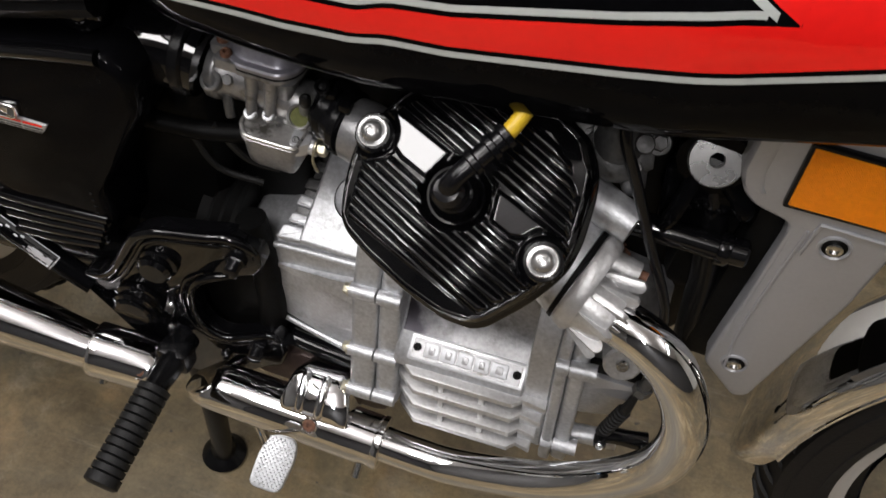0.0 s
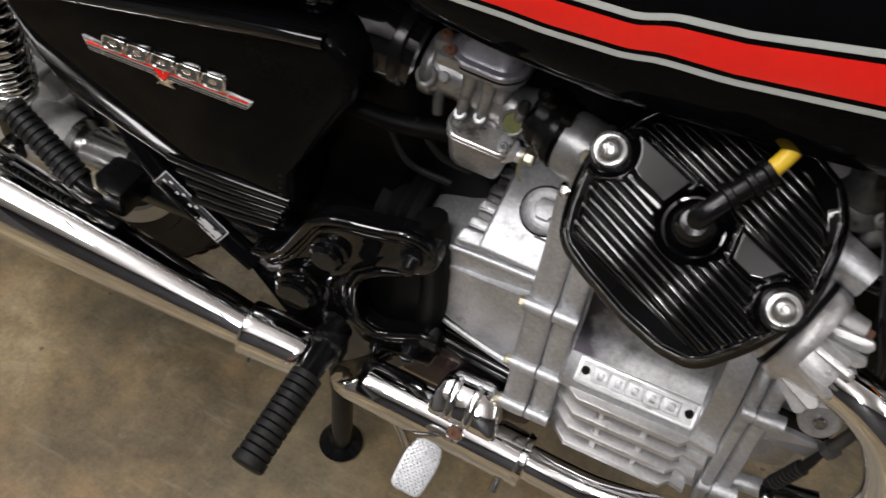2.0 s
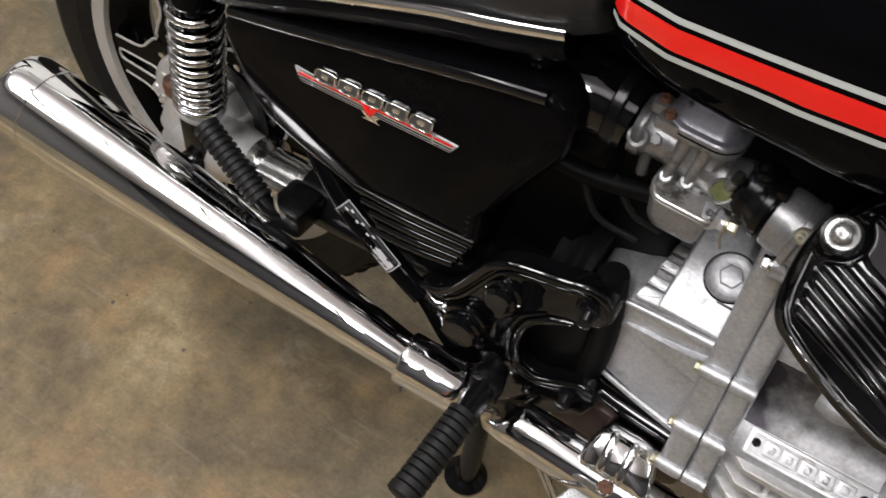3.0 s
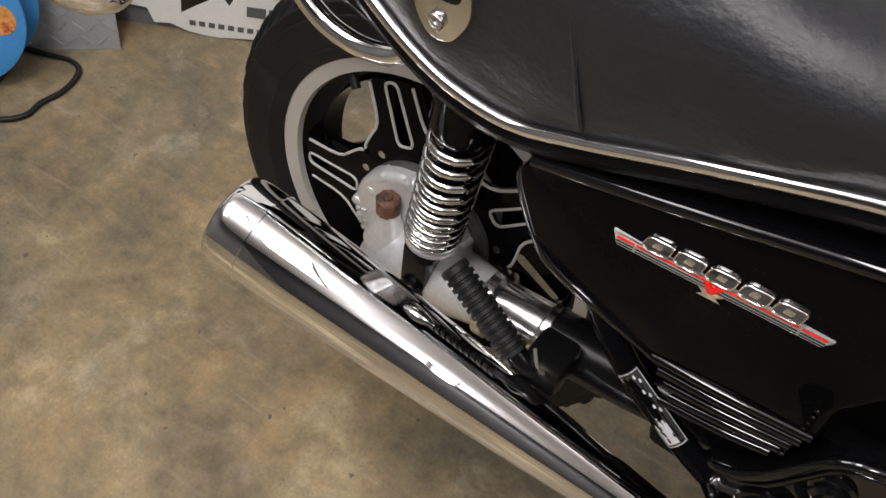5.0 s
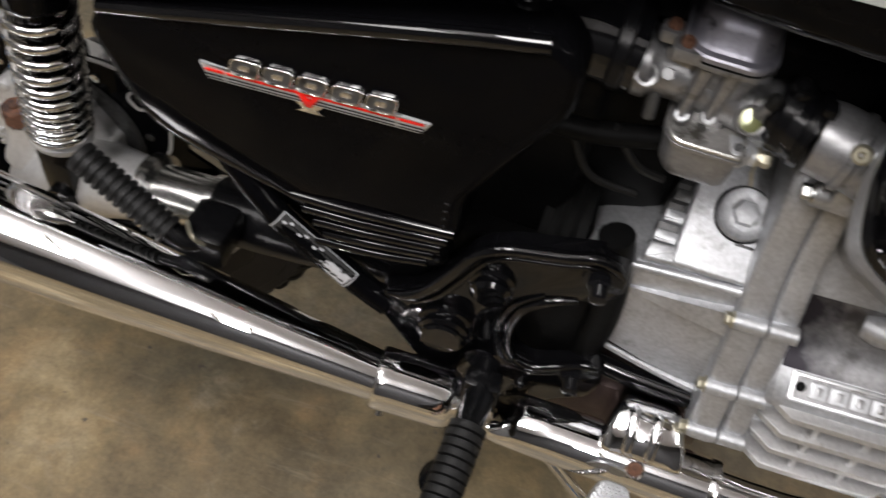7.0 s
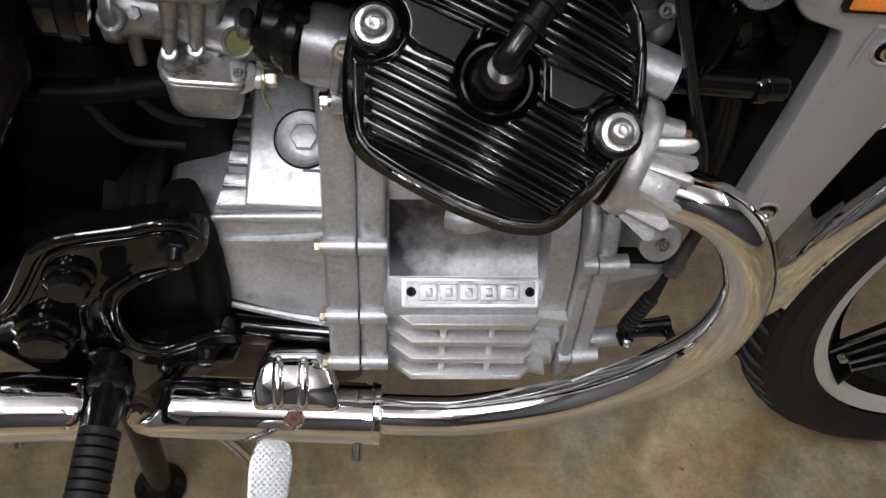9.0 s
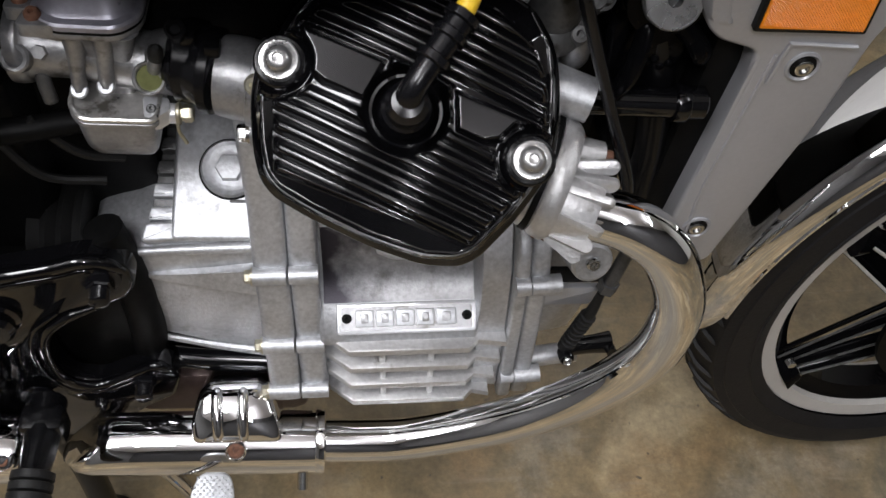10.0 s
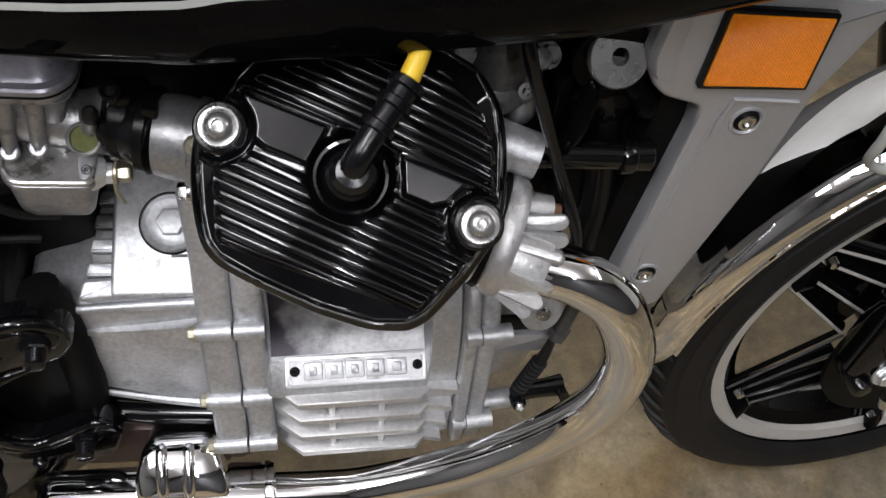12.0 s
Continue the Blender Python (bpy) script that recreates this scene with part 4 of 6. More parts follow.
P("casting_ridge", tube([(-0.140, -0.1005, 0.4630), (-0.108, -0.1035, 0.4690), (-0.060, -0.1055, 0.4765), (-0.011, -0.1078, 0.4835)], [0.0030, 0.0036, 0.0042, 0.0050], 10, 6), CAST, "", bell)
P("casting_wedge", loft([[V((x, -c, z)) for c, z in r] for x, r in ((-0.110, ((0.100, 0.4450), (0.1085, 0.4446), (0.1088, 0.4440), (0.100, 0.4430))), (-0.062, ((0.100, 0.4560), (0.1140, 0.4548), (0.1172, 0.4420), (0.100, 0.4390))), (-0.010, ((0.100, 0.4680), (0.1185, 0.4660), (0.1240, 0.4400), (0.100, 0.4350))))]), CAST, "", bell, 24)
P("casting_ridge", tube([(-0.104, -0.106, 0.352), (-0.05, -0.112, 0.345), (-0.008, -0.116, 0.342)], [0.003, 0.004, 0.005], 8, 6), CAST, "", bell)
# the raised pad slopes up and inwards as a roof; the plug is set square into it
ROOF = V((0, -0.54, 0.84)).normalized()
RUP = V((0, 0.84, 0.54)).normalized()
def PADF(a, b, c):
    """On the roof: forward, up its slope from the outer edge, out of it."""
    return V((a, -0.1060, 0.4905)) + RUP * b + ROOF * c
P("casting_pad", prism(rounded([(-0.080, -0.002), (-0.012, -0.001), (-0.012, 0.110), (-0.078, 0.110)], 0.005), PADF, -0.060, 0.0, 0.0035, 3), CAST, "", bell)
P("casting_pad", prism(rounded([(-0.103, -0.004), (-0.070, -0.002), (-0.070, 0.014), (-0.100, 0.012)], 0.004), PADF, -0.040, -0.0015, 0.003, 3), CAST, "", bell)
# Upper steps and web use darker alloy: the carburettor's shade set as colour
for k in range(4):
    P("cast_step", prism(rounded([(-0.100 + 0.003 * k, 0.014 + 0.0180 * k), (-0.074, 0.014 + 0.0180 * k), (-0.074, 0.026 + 0.0180 * k), (-0.098 + 0.003 * k, 0.026 + 0.0180 * k)], 0.003), PADF, -0.050, -0.0095 + 0.0022 * k, 0.0028, 2, 0.94), CAST if k < 2 else GRIMY_SHADED, "", bell)
P("cast_web", prism([(-0.100, 0.008), (-0.072, 0.008), (-0.072, 0.090), (-0.088, 0.090)], PADF, -0.060, -0.0175, 0.002), GRIMY_SHADED, "", bell)
PLUG = PADF(-0.0360, 0.0545, 0.0)
P("filler_plug", lathe([(0.0226, -0.004), (0.0226, 0.0040), (0.0212, 0.0058), (0.0190, 0.0050), (0.0175, 0.0042), (0.012, 0.0044), (0, 0.0044)], PLUG, ROOF, 40), CAST, "round cast plug with a hexagon", bell)
P("plug_gasket", lathe([(0.0242, -0.004), (0.0242, 0.0006), (0.0236, 0.0012), (0.022, 0.0012)], PLUG, ROOF, 40), DARK, "", bell)
P("plug_hexagon", lathe([(0.0112, 0.0), (0.0112, 0.0095), (0.0102, 0.0118), (0.0070, 0.0122), (0, 0.0122)], PLUG, ROOF, 6, 0.2), CAST, "", bell)
P("pad_line", tube([PADF(-0.036, 0.0295, 0.0004), PADF(-0.022, 0.0295, 0.0004), PADF(-0.013, 0.0295, 0.0004)], 0.0012, 6, 2), GRIMY_SHADED, "", bell)
P("frame_tube", tube([(-0.128, -0.106, 0.50), (-0.116, -0.108, 0.44), (-0.112, -0.108, 0.385), (-0.114, -0.106, 0.335)], 0.0155, 14, 4), DARK, "dull black rear frame tube")
P("drive_boot", lathe([(0.062, 0), (0.056, 0.008), (0.063, 0.014), (0.056, 0.02), (0.063, 0.026), (0.056, 0.032), (0.062, 0.04)], (-0.190, -0.058, 0.43), (1, 0, 0)), RUBBER, "black rubber drive shaft boot")
P("collector_box", box(-0.15, 0.03, -0.12, 0.13, 0.225, 0.300, 0.02), mat("heat_browned_steel", (0.070, 0.048, 0.043), 0.45, 0.5, 0.25, 15, 150, 0.0002, 250), "heat-browned exhaust collector box")
# Dark filler box added to close the gaps beside the carburettor
P("inner_filler_box", box(-0.30, -0.09, -0.045, 0.10, 0.40, 0.66, 0.02), DARK, "plain dark filler box inside the frame")

# cylinder, head and rocker cover, square to the cylinder's own axis
CN = V((-0.07, -0.632, 0.772)).normalized()
CU = (V((1, 0, 0)) - CN * CN.x).normalized()
CV = CN.cross(CU)
CO = V((0.08, -0.18, 0.70))
def HEAD(a, b, c):
    return CO + CU * a + CV * b + CN * c
OUT = [(-0.089, 0.005), (-0.087, 0.023), (-0.083, 0.036), (-0.074, 0.045), (-0.068, 0.058), (-0.055, 0.072), (0.0, 0.082), (0.053, 0.078), (0.075, 0.066), (0.088, 0.044), (0.091, 0.022), (0.091, -0.008), (0.087, -0.027), (0.080, -0.040), (0.066, -0.059), (0.045, -0.081), (0.034, -0.0865), (0.012, -0.086), (-0.019, -0.076), (-0.054, -0.060), (-0.075, -0.048), (-0.083, -0.038), (-0.087, -0.020)]
RO = rounded(OUT, 0.008, 3)
def ring_at(k, c):
    return [HEAD(a * k, b * k, c) for a, b in RO]
P("cylinder_head", loft([ring_at(0.86, -0.115), ring_at(0.92, -0.075), ring_at(0.965, -0.07), ring_at(0.965, -0.034)]), CAST, "cast aluminium cylinder head")
P("cylinder", loft([ring_at(0.72, -0.20), ring_at(0.72, -0.11)]), CAST, "cast aluminium cylinder")
P("head_gasket", loft([ring_at(0.985, -0.0365), ring_at(0.985, -0.0335)]), RUBBER, "black rubber gasket")
BOLTS = [(-0.0702, 0.0256), (0.0710, -0.0256)]
RD, RE = (0.9135, -0.4067), (0.4067, 0.9135)
PANELS = [[(-0.0595, 0.0465), (-0.0520, 0.0190), (-0.0455, 0.0140), (-0.0235, 0.0055), (-0.0115, 0.0270)],
          [(0.0275, 0.0120), (0.0285, -0.0100), (0.0440, -0.0165), (0.0530, -0.0150), (0.0620, -0.0065), (0.0800, -0.0075)]]
PLATEAU = [(-0.0745, 0.004), (-0.0738, -0.012), (-0.0725, -0.0365), (-0.0450, -0.0465), (-0.0119, -0.0585), (0.0360, -0.0775), (0.0475, -0.0665), (0.0680, -0.0465), (0.0780, -0.0280), (0.0830, -0.0080), (0.0815, 0.010), (0.0790, 0.024), (0.0700, 0.0420), (0.050, 0.060), (0.0, 0.068), (-0.047, 0.060), (-0.062, 0.050), (-0.0715, 0.030)]
def edge_distance(poly, a, b):
    """How far inside the outline each point lies; negative outside."""
    best = np.full(a.shape, 9.0)
    odd = np.zeros(a.shape, bool)
    for (x1, y1), (x2, y2) in zip(poly, poly[1:] + poly[:1]):
        dx, dy = x2 - x1, y2 - y1
        t = np.clip(((a - x1) * dx + (b - y1) * dy) / (dx * dx + dy * dy), 0, 1)
        best = np.minimum(best, np.hypot(a - x1 - t * dx, b - y1 - t * dy))
        if y1 != y2:
            odd ^= ((y1 > b) != (y2 > b)) & (a < dx * (b - y1) / dy + x1)
    return np.where(odd, best, -best)
def ease(x):
    x = np.clip(x, 0, 1)
    return x * x * (3 - 2 * x)
def cover_relief(a, b):
    """Height of the cast cover: slanting ribs, two plain panels, the bolt and plug recesses."""
    q = a * RE[0] + b * RE[1]
    off = np.abs((q + 0.0595 + 0.05725 / 10) % 0.01145 - 0.05725 / 10)
    rib = ease((0.0050 - off) / 0.0040)
    inner = edge_distance(PLATEAU, a, b)
    k = ease(inner / 0.0042)
    for x, y in BOLTS:
        k = k * ease((np.hypot(a - x, b - y) - 0.0180) / 0.0045)
    k = k * ease((np.hypot(a, b) - 0.0225) / 0.0045)
    plain = np.zeros(a.shape)
    for p in PANELS:
        d = edge_distance(p, a, b)
        k = k * ease((-d - 0.0012) / 0.0030)
        plain = np.maximum(plain, ease((d + 0.0012) / 0.0034))
    for x, y in BOLTS:
        plain = plain * ease((np.hypot(a - x, b - y) - 0.0172) / 0.0030)
    lip = sum(0.55 * ease(1 - np.abs(np.hypot(a - x, b - y) - 0.0182) / 0.0022) for x, y in BOLTS)
    rim = 0.5 * ease((0.0085 - edge_distance(OUT, a, b)) / 0.0030)
    top = 0.0008 - 2.0 * (a * RD[0] + b * RD[1]) ** 2 - 0.26 * np.maximum(0.0, -inner) + 0.0056 * np.maximum(rib * k, np.maximum(lip, rim))
    top = top - 0.0060 * ease((0.0248 - np.hypot(a, b)) / 0.0030)
    return top * (1 - plain) + 0.0024 * plain
def cover_mesh(n=480, m=110):
    th = np.arange(n) * 2 * math.pi / n
    rad = np.full(n, 9.0)
    for (x1, y1), (x2, y2) in zip(RO, RO[1:] + RO[:1]):
        dx, dy = x2 - x1, y2 - y1
        den = np.cos(th) * dy - np.sin(th) * dx
        den = np.where(np.abs(den) < 1e-9, 1e-9, den)
        r = (x1 * dy - y1 * dx) / den
        u = (x1 * np.sin(th) - y1 * np.cos(th)) / den
        rad = np.where((u > -1e-6) & (u < 1 + 1e-6) & (r > 0), np.minimum(rad, r), rad)
    rings = []
    for k, c in ((0.99, -0.034), (1.006, -0.032), (1.008, -0.027), (0.995, -0.0245), (0.968, -0.0235), (0.960, -0.020), (0.954, -0.0165), (0.945, -0.0150)):
        rings.append([HEAD(r * k * math.cos(t), r * k * math.sin(t), c) for r, t in zip(rad, th)])
    for i in range(m + 1):
        k = 0.925 * (1 - i / m) + 0.04 * i / m
        a, b = rad * k * np.cos(th), rad * k * np.sin(th)
        rings.append([HEAD(x, y, h) for x, y, h in zip(a, b, cover_relief(a, b))])
    return loft(rings)
rc = P("rocker_cover", cover_mesh(), COVER, "glossy black ribbed rocker cover", angle=80)
for a, b in BOLTS:
    P("bolt_seat", lathe([(0.0150, -0.009), (0.0148, -0.0040), (0.0138, -0.0030), (0.0128, -0.0036), (0, -0.0040)], HEAD(a, b, 0), CN), COVER, "", rc)
    P("cover_bolt", lathe([(0.0112, -0.006), (0.0112, 0.0018), (0.0106, 0.0027), (0.0086, 0.0029), (0.0076, 0.0034), (0.0072, 0.0058), (0.0062, 0.0076), (0.0042, 0.0086), (0.0030, 0.0088), (0.0026, 0.0070), (0, 0.0066)], HEAD(a, b, 0), CN, 32), BOLTM, "bright steel domed bolt on a wide washer", rc)
P("plug_well", lathe([(0.0222, -0.006), (0.0215, -0.0022), (0.0206, -0.0010), (0.0190, -0.0012), (0.0175, -0.0034), (0.0160, -0.0050), (0, -0.0055)], HEAD(0, 0.0, 0), CN), COVER, "", rc)
cap = P("spark_plug_cap", join(
    lathe([(0.0160, -0.005), (0.0160, 0.001), (0.0142, 0.004), (0.0138, 0.010), (0.0118, 0.0115), (0.0110, 0.022), (0.0118, 0.030), (0.0085, 0.0345), (0, 0.036)], HEAD(0, 0, 0), CN),
    tube([HEAD(0, 0, 0.026), V((0.082, -0.196, 0.735)), V((0.1055, -0.1685, 0.7575))], [0.0092, 0.0070, 0.0084], 16, 6)), BOOT, "black rubber spark plug cap")
e0, e1 = V((0.082, -0.196, 0.735)), V((0.1045, -0.1695, 0.7565))
for t in (0.35, 0.72, 1.0):
    P("sleeve_ring", lathe([(0.0085, -0.003), (0.0099, -0.002), (0.0099, 0.002), (0.0085, 0.003)], e0.lerp(e1, t), e1 - e0), BOOT, "", cap)
P("ignition_lead", tube([(0.0995, -0.175, 0.7520), (0.108, -0.1640, 0.7625), (0.114, -0.148, 0.7735), (0.117, -0.118, 0.784)], 0.0056, 12), YELLOW, "yellow ignition lead")
P("intake_stub", join(tube([(-0.030, -0.093, 0.6440), (-0.020, -0.095, 0.6440), (-0.006, -0.098, 0.6430), (0.020, -0.104, 0.6390)], [0.0262, 0.0272, 0.0265, 0.0262], 28, 5), lathe([(0.0262, 0), (0.0290, 0.001), (0.0290, 0.006), (0.0262, 0.008)], (-0.0100, -0.0972, 0.6432), (1, -0.2, -0.08), 28)), CARBM, "cast alloy intake stub")
P("stub_screw", screw_pan((-0.0072, -0.1190, 0.6600), (-0.3, -0.8, 0.5), 0.0072, 0.004), BRASS, "yellowed zinc screw")
P("stub_web", box(-0.004, 0.016, -0.112, -0.09, 0.596, 0.628, 0.004), CAST, "cast web under the intake stub")
P("intake_rubber", tube([(-0.056, -0.079, 0.6440), (-0.051, -0.0805, 0.6450), (-0.047, -0.0845, 0.6450), (-0.040, -0.0885, 0.6450), (-0.030, -0.093, 0.6440)], [0.0258, 0.0258, 0.0238, 0.0246, 0.0264], 28, 5), BOOT, "black rubber intake sleeve")
for cx, cy, cz, cw, cr in ((-0.0560, -0.0790, 0.6440, 0.0125, 0.0262), (-0.0400, -0.0888, 0.6446, 0.0080, 0.0268)):
    P("hose_clamp", join(lathe([(cr - 0.0005, 0), (cr + 0.0015, 0.001), (cr + 0.0015, cw - 0.001), (cr - 0.0005, cw)], (cx, cy, cz), (1, -0.25, 0), 32), box(cx + 0.001, cx + 0.011, cy - 0.016, cy - 0.004, cz + 0.021, cz + 0.031, 0.002)), SATIN, "black steel hose clamp")
P("clamp_screw", lathe([(0.0065, 0), (0.0065, 0.010), (0.005, 0.011), (0.003, 0.008), (0, 0.008)], (-0.0560, -0.090, 0.6740), (0, -0.6, 0.8)), SATIN, "dark clamp screw")
for x, y, z in ((0.149, -0.103, 0.724), (0.193, -0.112, 0.732)):
    P("cover_screw", lathe([(0.0065, -0.02), (0.0070, 0), (0.0062, 0.003), (0, 0.0038)], (x, y, z), (0, -0.7, 0.7)), GRIMY_SHADED, "domed bolt of the water housing")
P("water_pipe", tube([(0.14, -0.098, 0.672), (0.175, -0.114, 0.667), (0.206, -0.124, 0.663)], [0.0175, 0.0165, 0.0150], 18, 4), CAST, "cast alloy water pipe stub")
# The elbow's dark alloy puts the shade under the tank into its colour
elbow = P("thermostat_housing", join(tube([(0.172, -0.050, 0.790), (0.173, -0.068, 0.762), (0.174, -0.084, 0.735), (0.176, -0.090, 0.712), (0.178, -0.084, 0.694)], [0.0185, 0.0185, 0.0190, 0.0195, 0.0175], 22, 5),
    tube([(0.148, -0.092, 0.704), (0.176, -0.094, 0.700), (0.204, -0.092, 0.704)], [0.0080, 0.0225, 0.0080], 22, 4, flat=0.5)), GRIMY_SHADED, "cast water elbow with a bolted flange, darkened for the tank's shade", angle=50)
for x, z in ((0.150, 0.722), (0.203, 0.722)):
    P("flange_bolt", bolt_hex((x, -0.096, z), (0, -0.7, 0.7), 0.0062, 0.010), GRIMY_SHADED, "", elbow)
    P("flange_lug", lathe([(0.0095, -0.02), (0.0095, -0.002), (0.008, 0.0), (0, 0.0)], (x, -0.094, z), (0, -0.7, 0.7), 18), GRIMY_SHADED, "", elbow)
P("bleed_nipple", join(lathe([(0.0105, -0.012), (0.0090, 0.0), (0.0055, 0.006), (0.0052, 0.010), (0.0028, 0.0104), (0.0026, 0.006), (0, 0.006)], (0.192, -0.100, 0.6960), (0, -0.75, 0.66), 18), tube([(0.194, -0.098, 0.694), (0.1955, -0.098, 0.680), (0.196, -0.09, 0.670)], [0.0085, 0.0095, 0.0080], 14, 3)), CARBM, "", elbow)

# exhaust collar
ca = V((0.85, -0.40, -0.30)).normalized()
cc = V((0.180, -0.150, 0.622))
stk = (V((0.231, -0.144, 0.642)) - V((0.206, -0.199, 0.588))).normalized()
fa = V((0.93, -0.34, -0.14)).normalized()
fc = V((0.205, -0.1665, 0.6060))
col = P("exhaust_collar", join(lathe([(0.0255, -0.040), (0.0255, -0.012), (0.0235, 0.004), (0.0215, 0.010), (0.0, 0.010)], fc, fa),
    loft([[cc + ca * c + (stk * math.cos(t) * 0.041 + ca.cross(stk) * math.sin(t) * 0.028) * k for t in [2 * math.pi * i / 28 for i in range(28)]] for k, c in ((0.96, 0.0), (1.0, 0.002), (1.0, 0.011), (0.93, 0.015))])), FINM, "cast finned exhaust collar")
# tip and root of each finger, round the near side of the collar
FING = [((0.230, -0.150, 0.634), (0.199, -0.147, 0.632)), ((0.228, -0.165, 0.630), (0.196, -0.161, 0.632)), ((0.221, -0.181, 0.624), (0.192, -0.170, 0.625)), ((0.215, -0.192, 0.612), (0.188, -0.178, 0.615)), ((0.211, -0.195, 0.596), (0.186, -0.180, 0.599)), ((0.207, -0.188, 0.573), (0.182, -0.176, 0.586))]
for tip, root in FING:
    tip, root = V(tip), V(root)
    for q, least in ((tip, 0.0285), (root, 0.0265)):
        foot = fc + fa * (q - fc).dot(fa)
        if (q - foot).length < least:
            q[:] = foot + (q - foot).normalized() * least
    fd = (tip - root).normalized()
    mid = root.lerp(tip, 0.5)
    fo = (mid - (fc + fa * (mid - fc).dot(fa))).normalized()
    fo = (fo - fd * fo.dot(fd)).normalized()
    fs = fd.cross(fo)
    L = (tip - root).length
    P("collar_fin", prism(rounded([(-0.001, -0.001), (L - 0.003, 0.0006), (L, -0.004), (L - 0.003, -0.0095), (L * 0.5, -0.0120), (-0.006, -0.0080)], 0.003), lambda a, b, c, root=root, fd=fd, fs=fs, fo=fo: root + fd * a + fo * (b + 0.001) + fs * c, -0.0024, 0.0024, 0.0016), FINM, "", col)
P("stud_lug", tube([(0.193, -0.132, 0.628), (0.208, -0.134, 0.626), (0.221, -0.135, 0.624)], [0.0105, 0.0105, 0.0100], 14, 2), FINM, "", col)
P("stud_end", tube([(0.220, -0.135, 0.624), (0.228, -0.136, 0.623)], 0.0055, 10, 2), RUST, "", col)
P("collar_gap", loft([[cc + ca * c + (stk * math.cos(t) * 0.041 + ca.cross(stk) * math.sin(t) * 0.028) for t in [2 * math.pi * i / 28 for i in range(28)]] for c in (-0.005, -0.001)]), DARK, "", col)
P("port_flange", loft([[cc + ca * c + (stk * math.cos(t) * 0.040 + ca.cross(stk) * math.sin(t) * 0.027) for t in [2 * math.pi * i / 28 for i in range(28)]] for c in (-0.022, -0.0055)]), CAST, "", col)
for sg in (-1, 1):
    P("collar_stud", bolt_hex(cc + stk * (0.033 * sg) + ca.cross(stk) * -0.016 + ca * 0.011, ca, 0.006, 0.010), RUST, "", col)

# carburettor
LACQUER = mat("flaking_lacquer", (0.33, 0.325, 0.37), 0.36, 0.55, 0.2, 40, 200, 0.0003, 200, stain=(0.012, 0.011, 0.011), stain_at=0.60, stain_scale=70)
CAPO = rounded([(-0.033, -0.022), (-0.020, -0.034), (0.020, -0.034), (0.032, -0.020), (0.032, 0.038), (-0.033, 0.038)], 0.016, 5)
def cap_ring(k, z, dy=0.0):
    return [V((-0.1065 + a * k, -0.074 + b * k + dy, z)) for a, b in CAPO]
def bowl_ring(k, z, dx=0.0):
    return [V((-0.0985 + dx + a * k, -0.086 + b * k, z)) for a, b in rounded([(-0.020, -0.031), (0.0265, -0.0305), (0.0265, 0.028), (-0.0280, 0.028), (-0.0290, -0.018)], 0.007, 4)]
cb = P("carburettor", join(
    tube([(-0.160, -0.076, 0.650), (-0.152, -0.076, 0.650), (-0.146, -0.076, 0.650), (-0.125, -0.076, 0.648), (-0.100, -0.075, 0.642), (-0.080, -0.0745, 0.637), (-0.070, -0.0755, 0.638), (-0.052, -0.0785, 0.642)], [0.0260, 0.0260, 0.0225, 0.0205, 0.0205, 0.0200, 0.0215, 0.0235], 26, 4),
    loft([[V((-0.1010 + a * k, -0.070 + b * k, z)) for a, b in rounded([(-0.0185, -0.028), (0.0185, -0.028), (0.0185, 0.03), (-0.0185, 0.03)], 0.008)] for k, z in ((0.72, 0.618), (0.72, 0.634), (0.80, 0.650), (0.92, 0.662), (1.06, 0.672), (1.30, 0.679))]),
    loft([cap_ring(0.985, 0.6785), cap_ring(1.0, 0.6795), cap_ring(1.0, 0.6822), cap_ring(0.99, 0.6828)])), CARBM, "grimy cast alloy carburettor", angle=35)
P("diaphragm_cap", loft([cap_ring(0.985, 0.6842), cap_ring(1.0, 0.6852), cap_ring(1.0, 0.6880), cap_ring(0.965, 0.6895), cap_ring(0.88, 0.6900, 0.002), cap_ring(0.84, 0.6925, 0.003), cap_ring(0.81, 0.703, 0.005), cap_ring(0.74, 0.712, 0.008), cap_ring(0.55, 0.717, 0.010)]), LACQUER, "cap with flaking grey lacquer", cb)
P("cap_gasket", loft([cap_ring(0.992, 0.6826), cap_ring(0.992, 0.6845)]), DARK, "dark gasket line", cb)
for x, y in ((-0.1335, -0.1010), (-0.1440, -0.0860)):
    P("cap_lug", prism(rounded([(-0.0115, -0.0065), (0.012, -0.0065), (0.014, 0.010), (-0.009, 0.010)], 0.005), lambda a, b, c, x=x, y=y: V((x + a, y + b, c)), 0.6795, 0.6885, 0.0012), CARBM, "", cb)
    P("top_screw", screw_pan((x - 0.002, y + 0.002, 0.6883), (0, -0.3, 1), 0.0052, 0.005), RUST, "rusty screw", cb)
P("cast_web", prism(rounded([(-0.1465, 0.676), (-0.1230, 0.680), (-0.1190, 0.655), (-0.1290, 0.642), (-0.1445, 0.652)], 0.004), SIDE, 0.078, 0.0905, 0.003), CARBM, "", cb)
P("vent_pipe", tube([(-0.143, -0.088, 0.648), (-0.1425, -0.094, 0.634), (-0.141, -0.095, 0.618)], 0.0048, 10, 4), GRIMY_SHADED, "", cb)
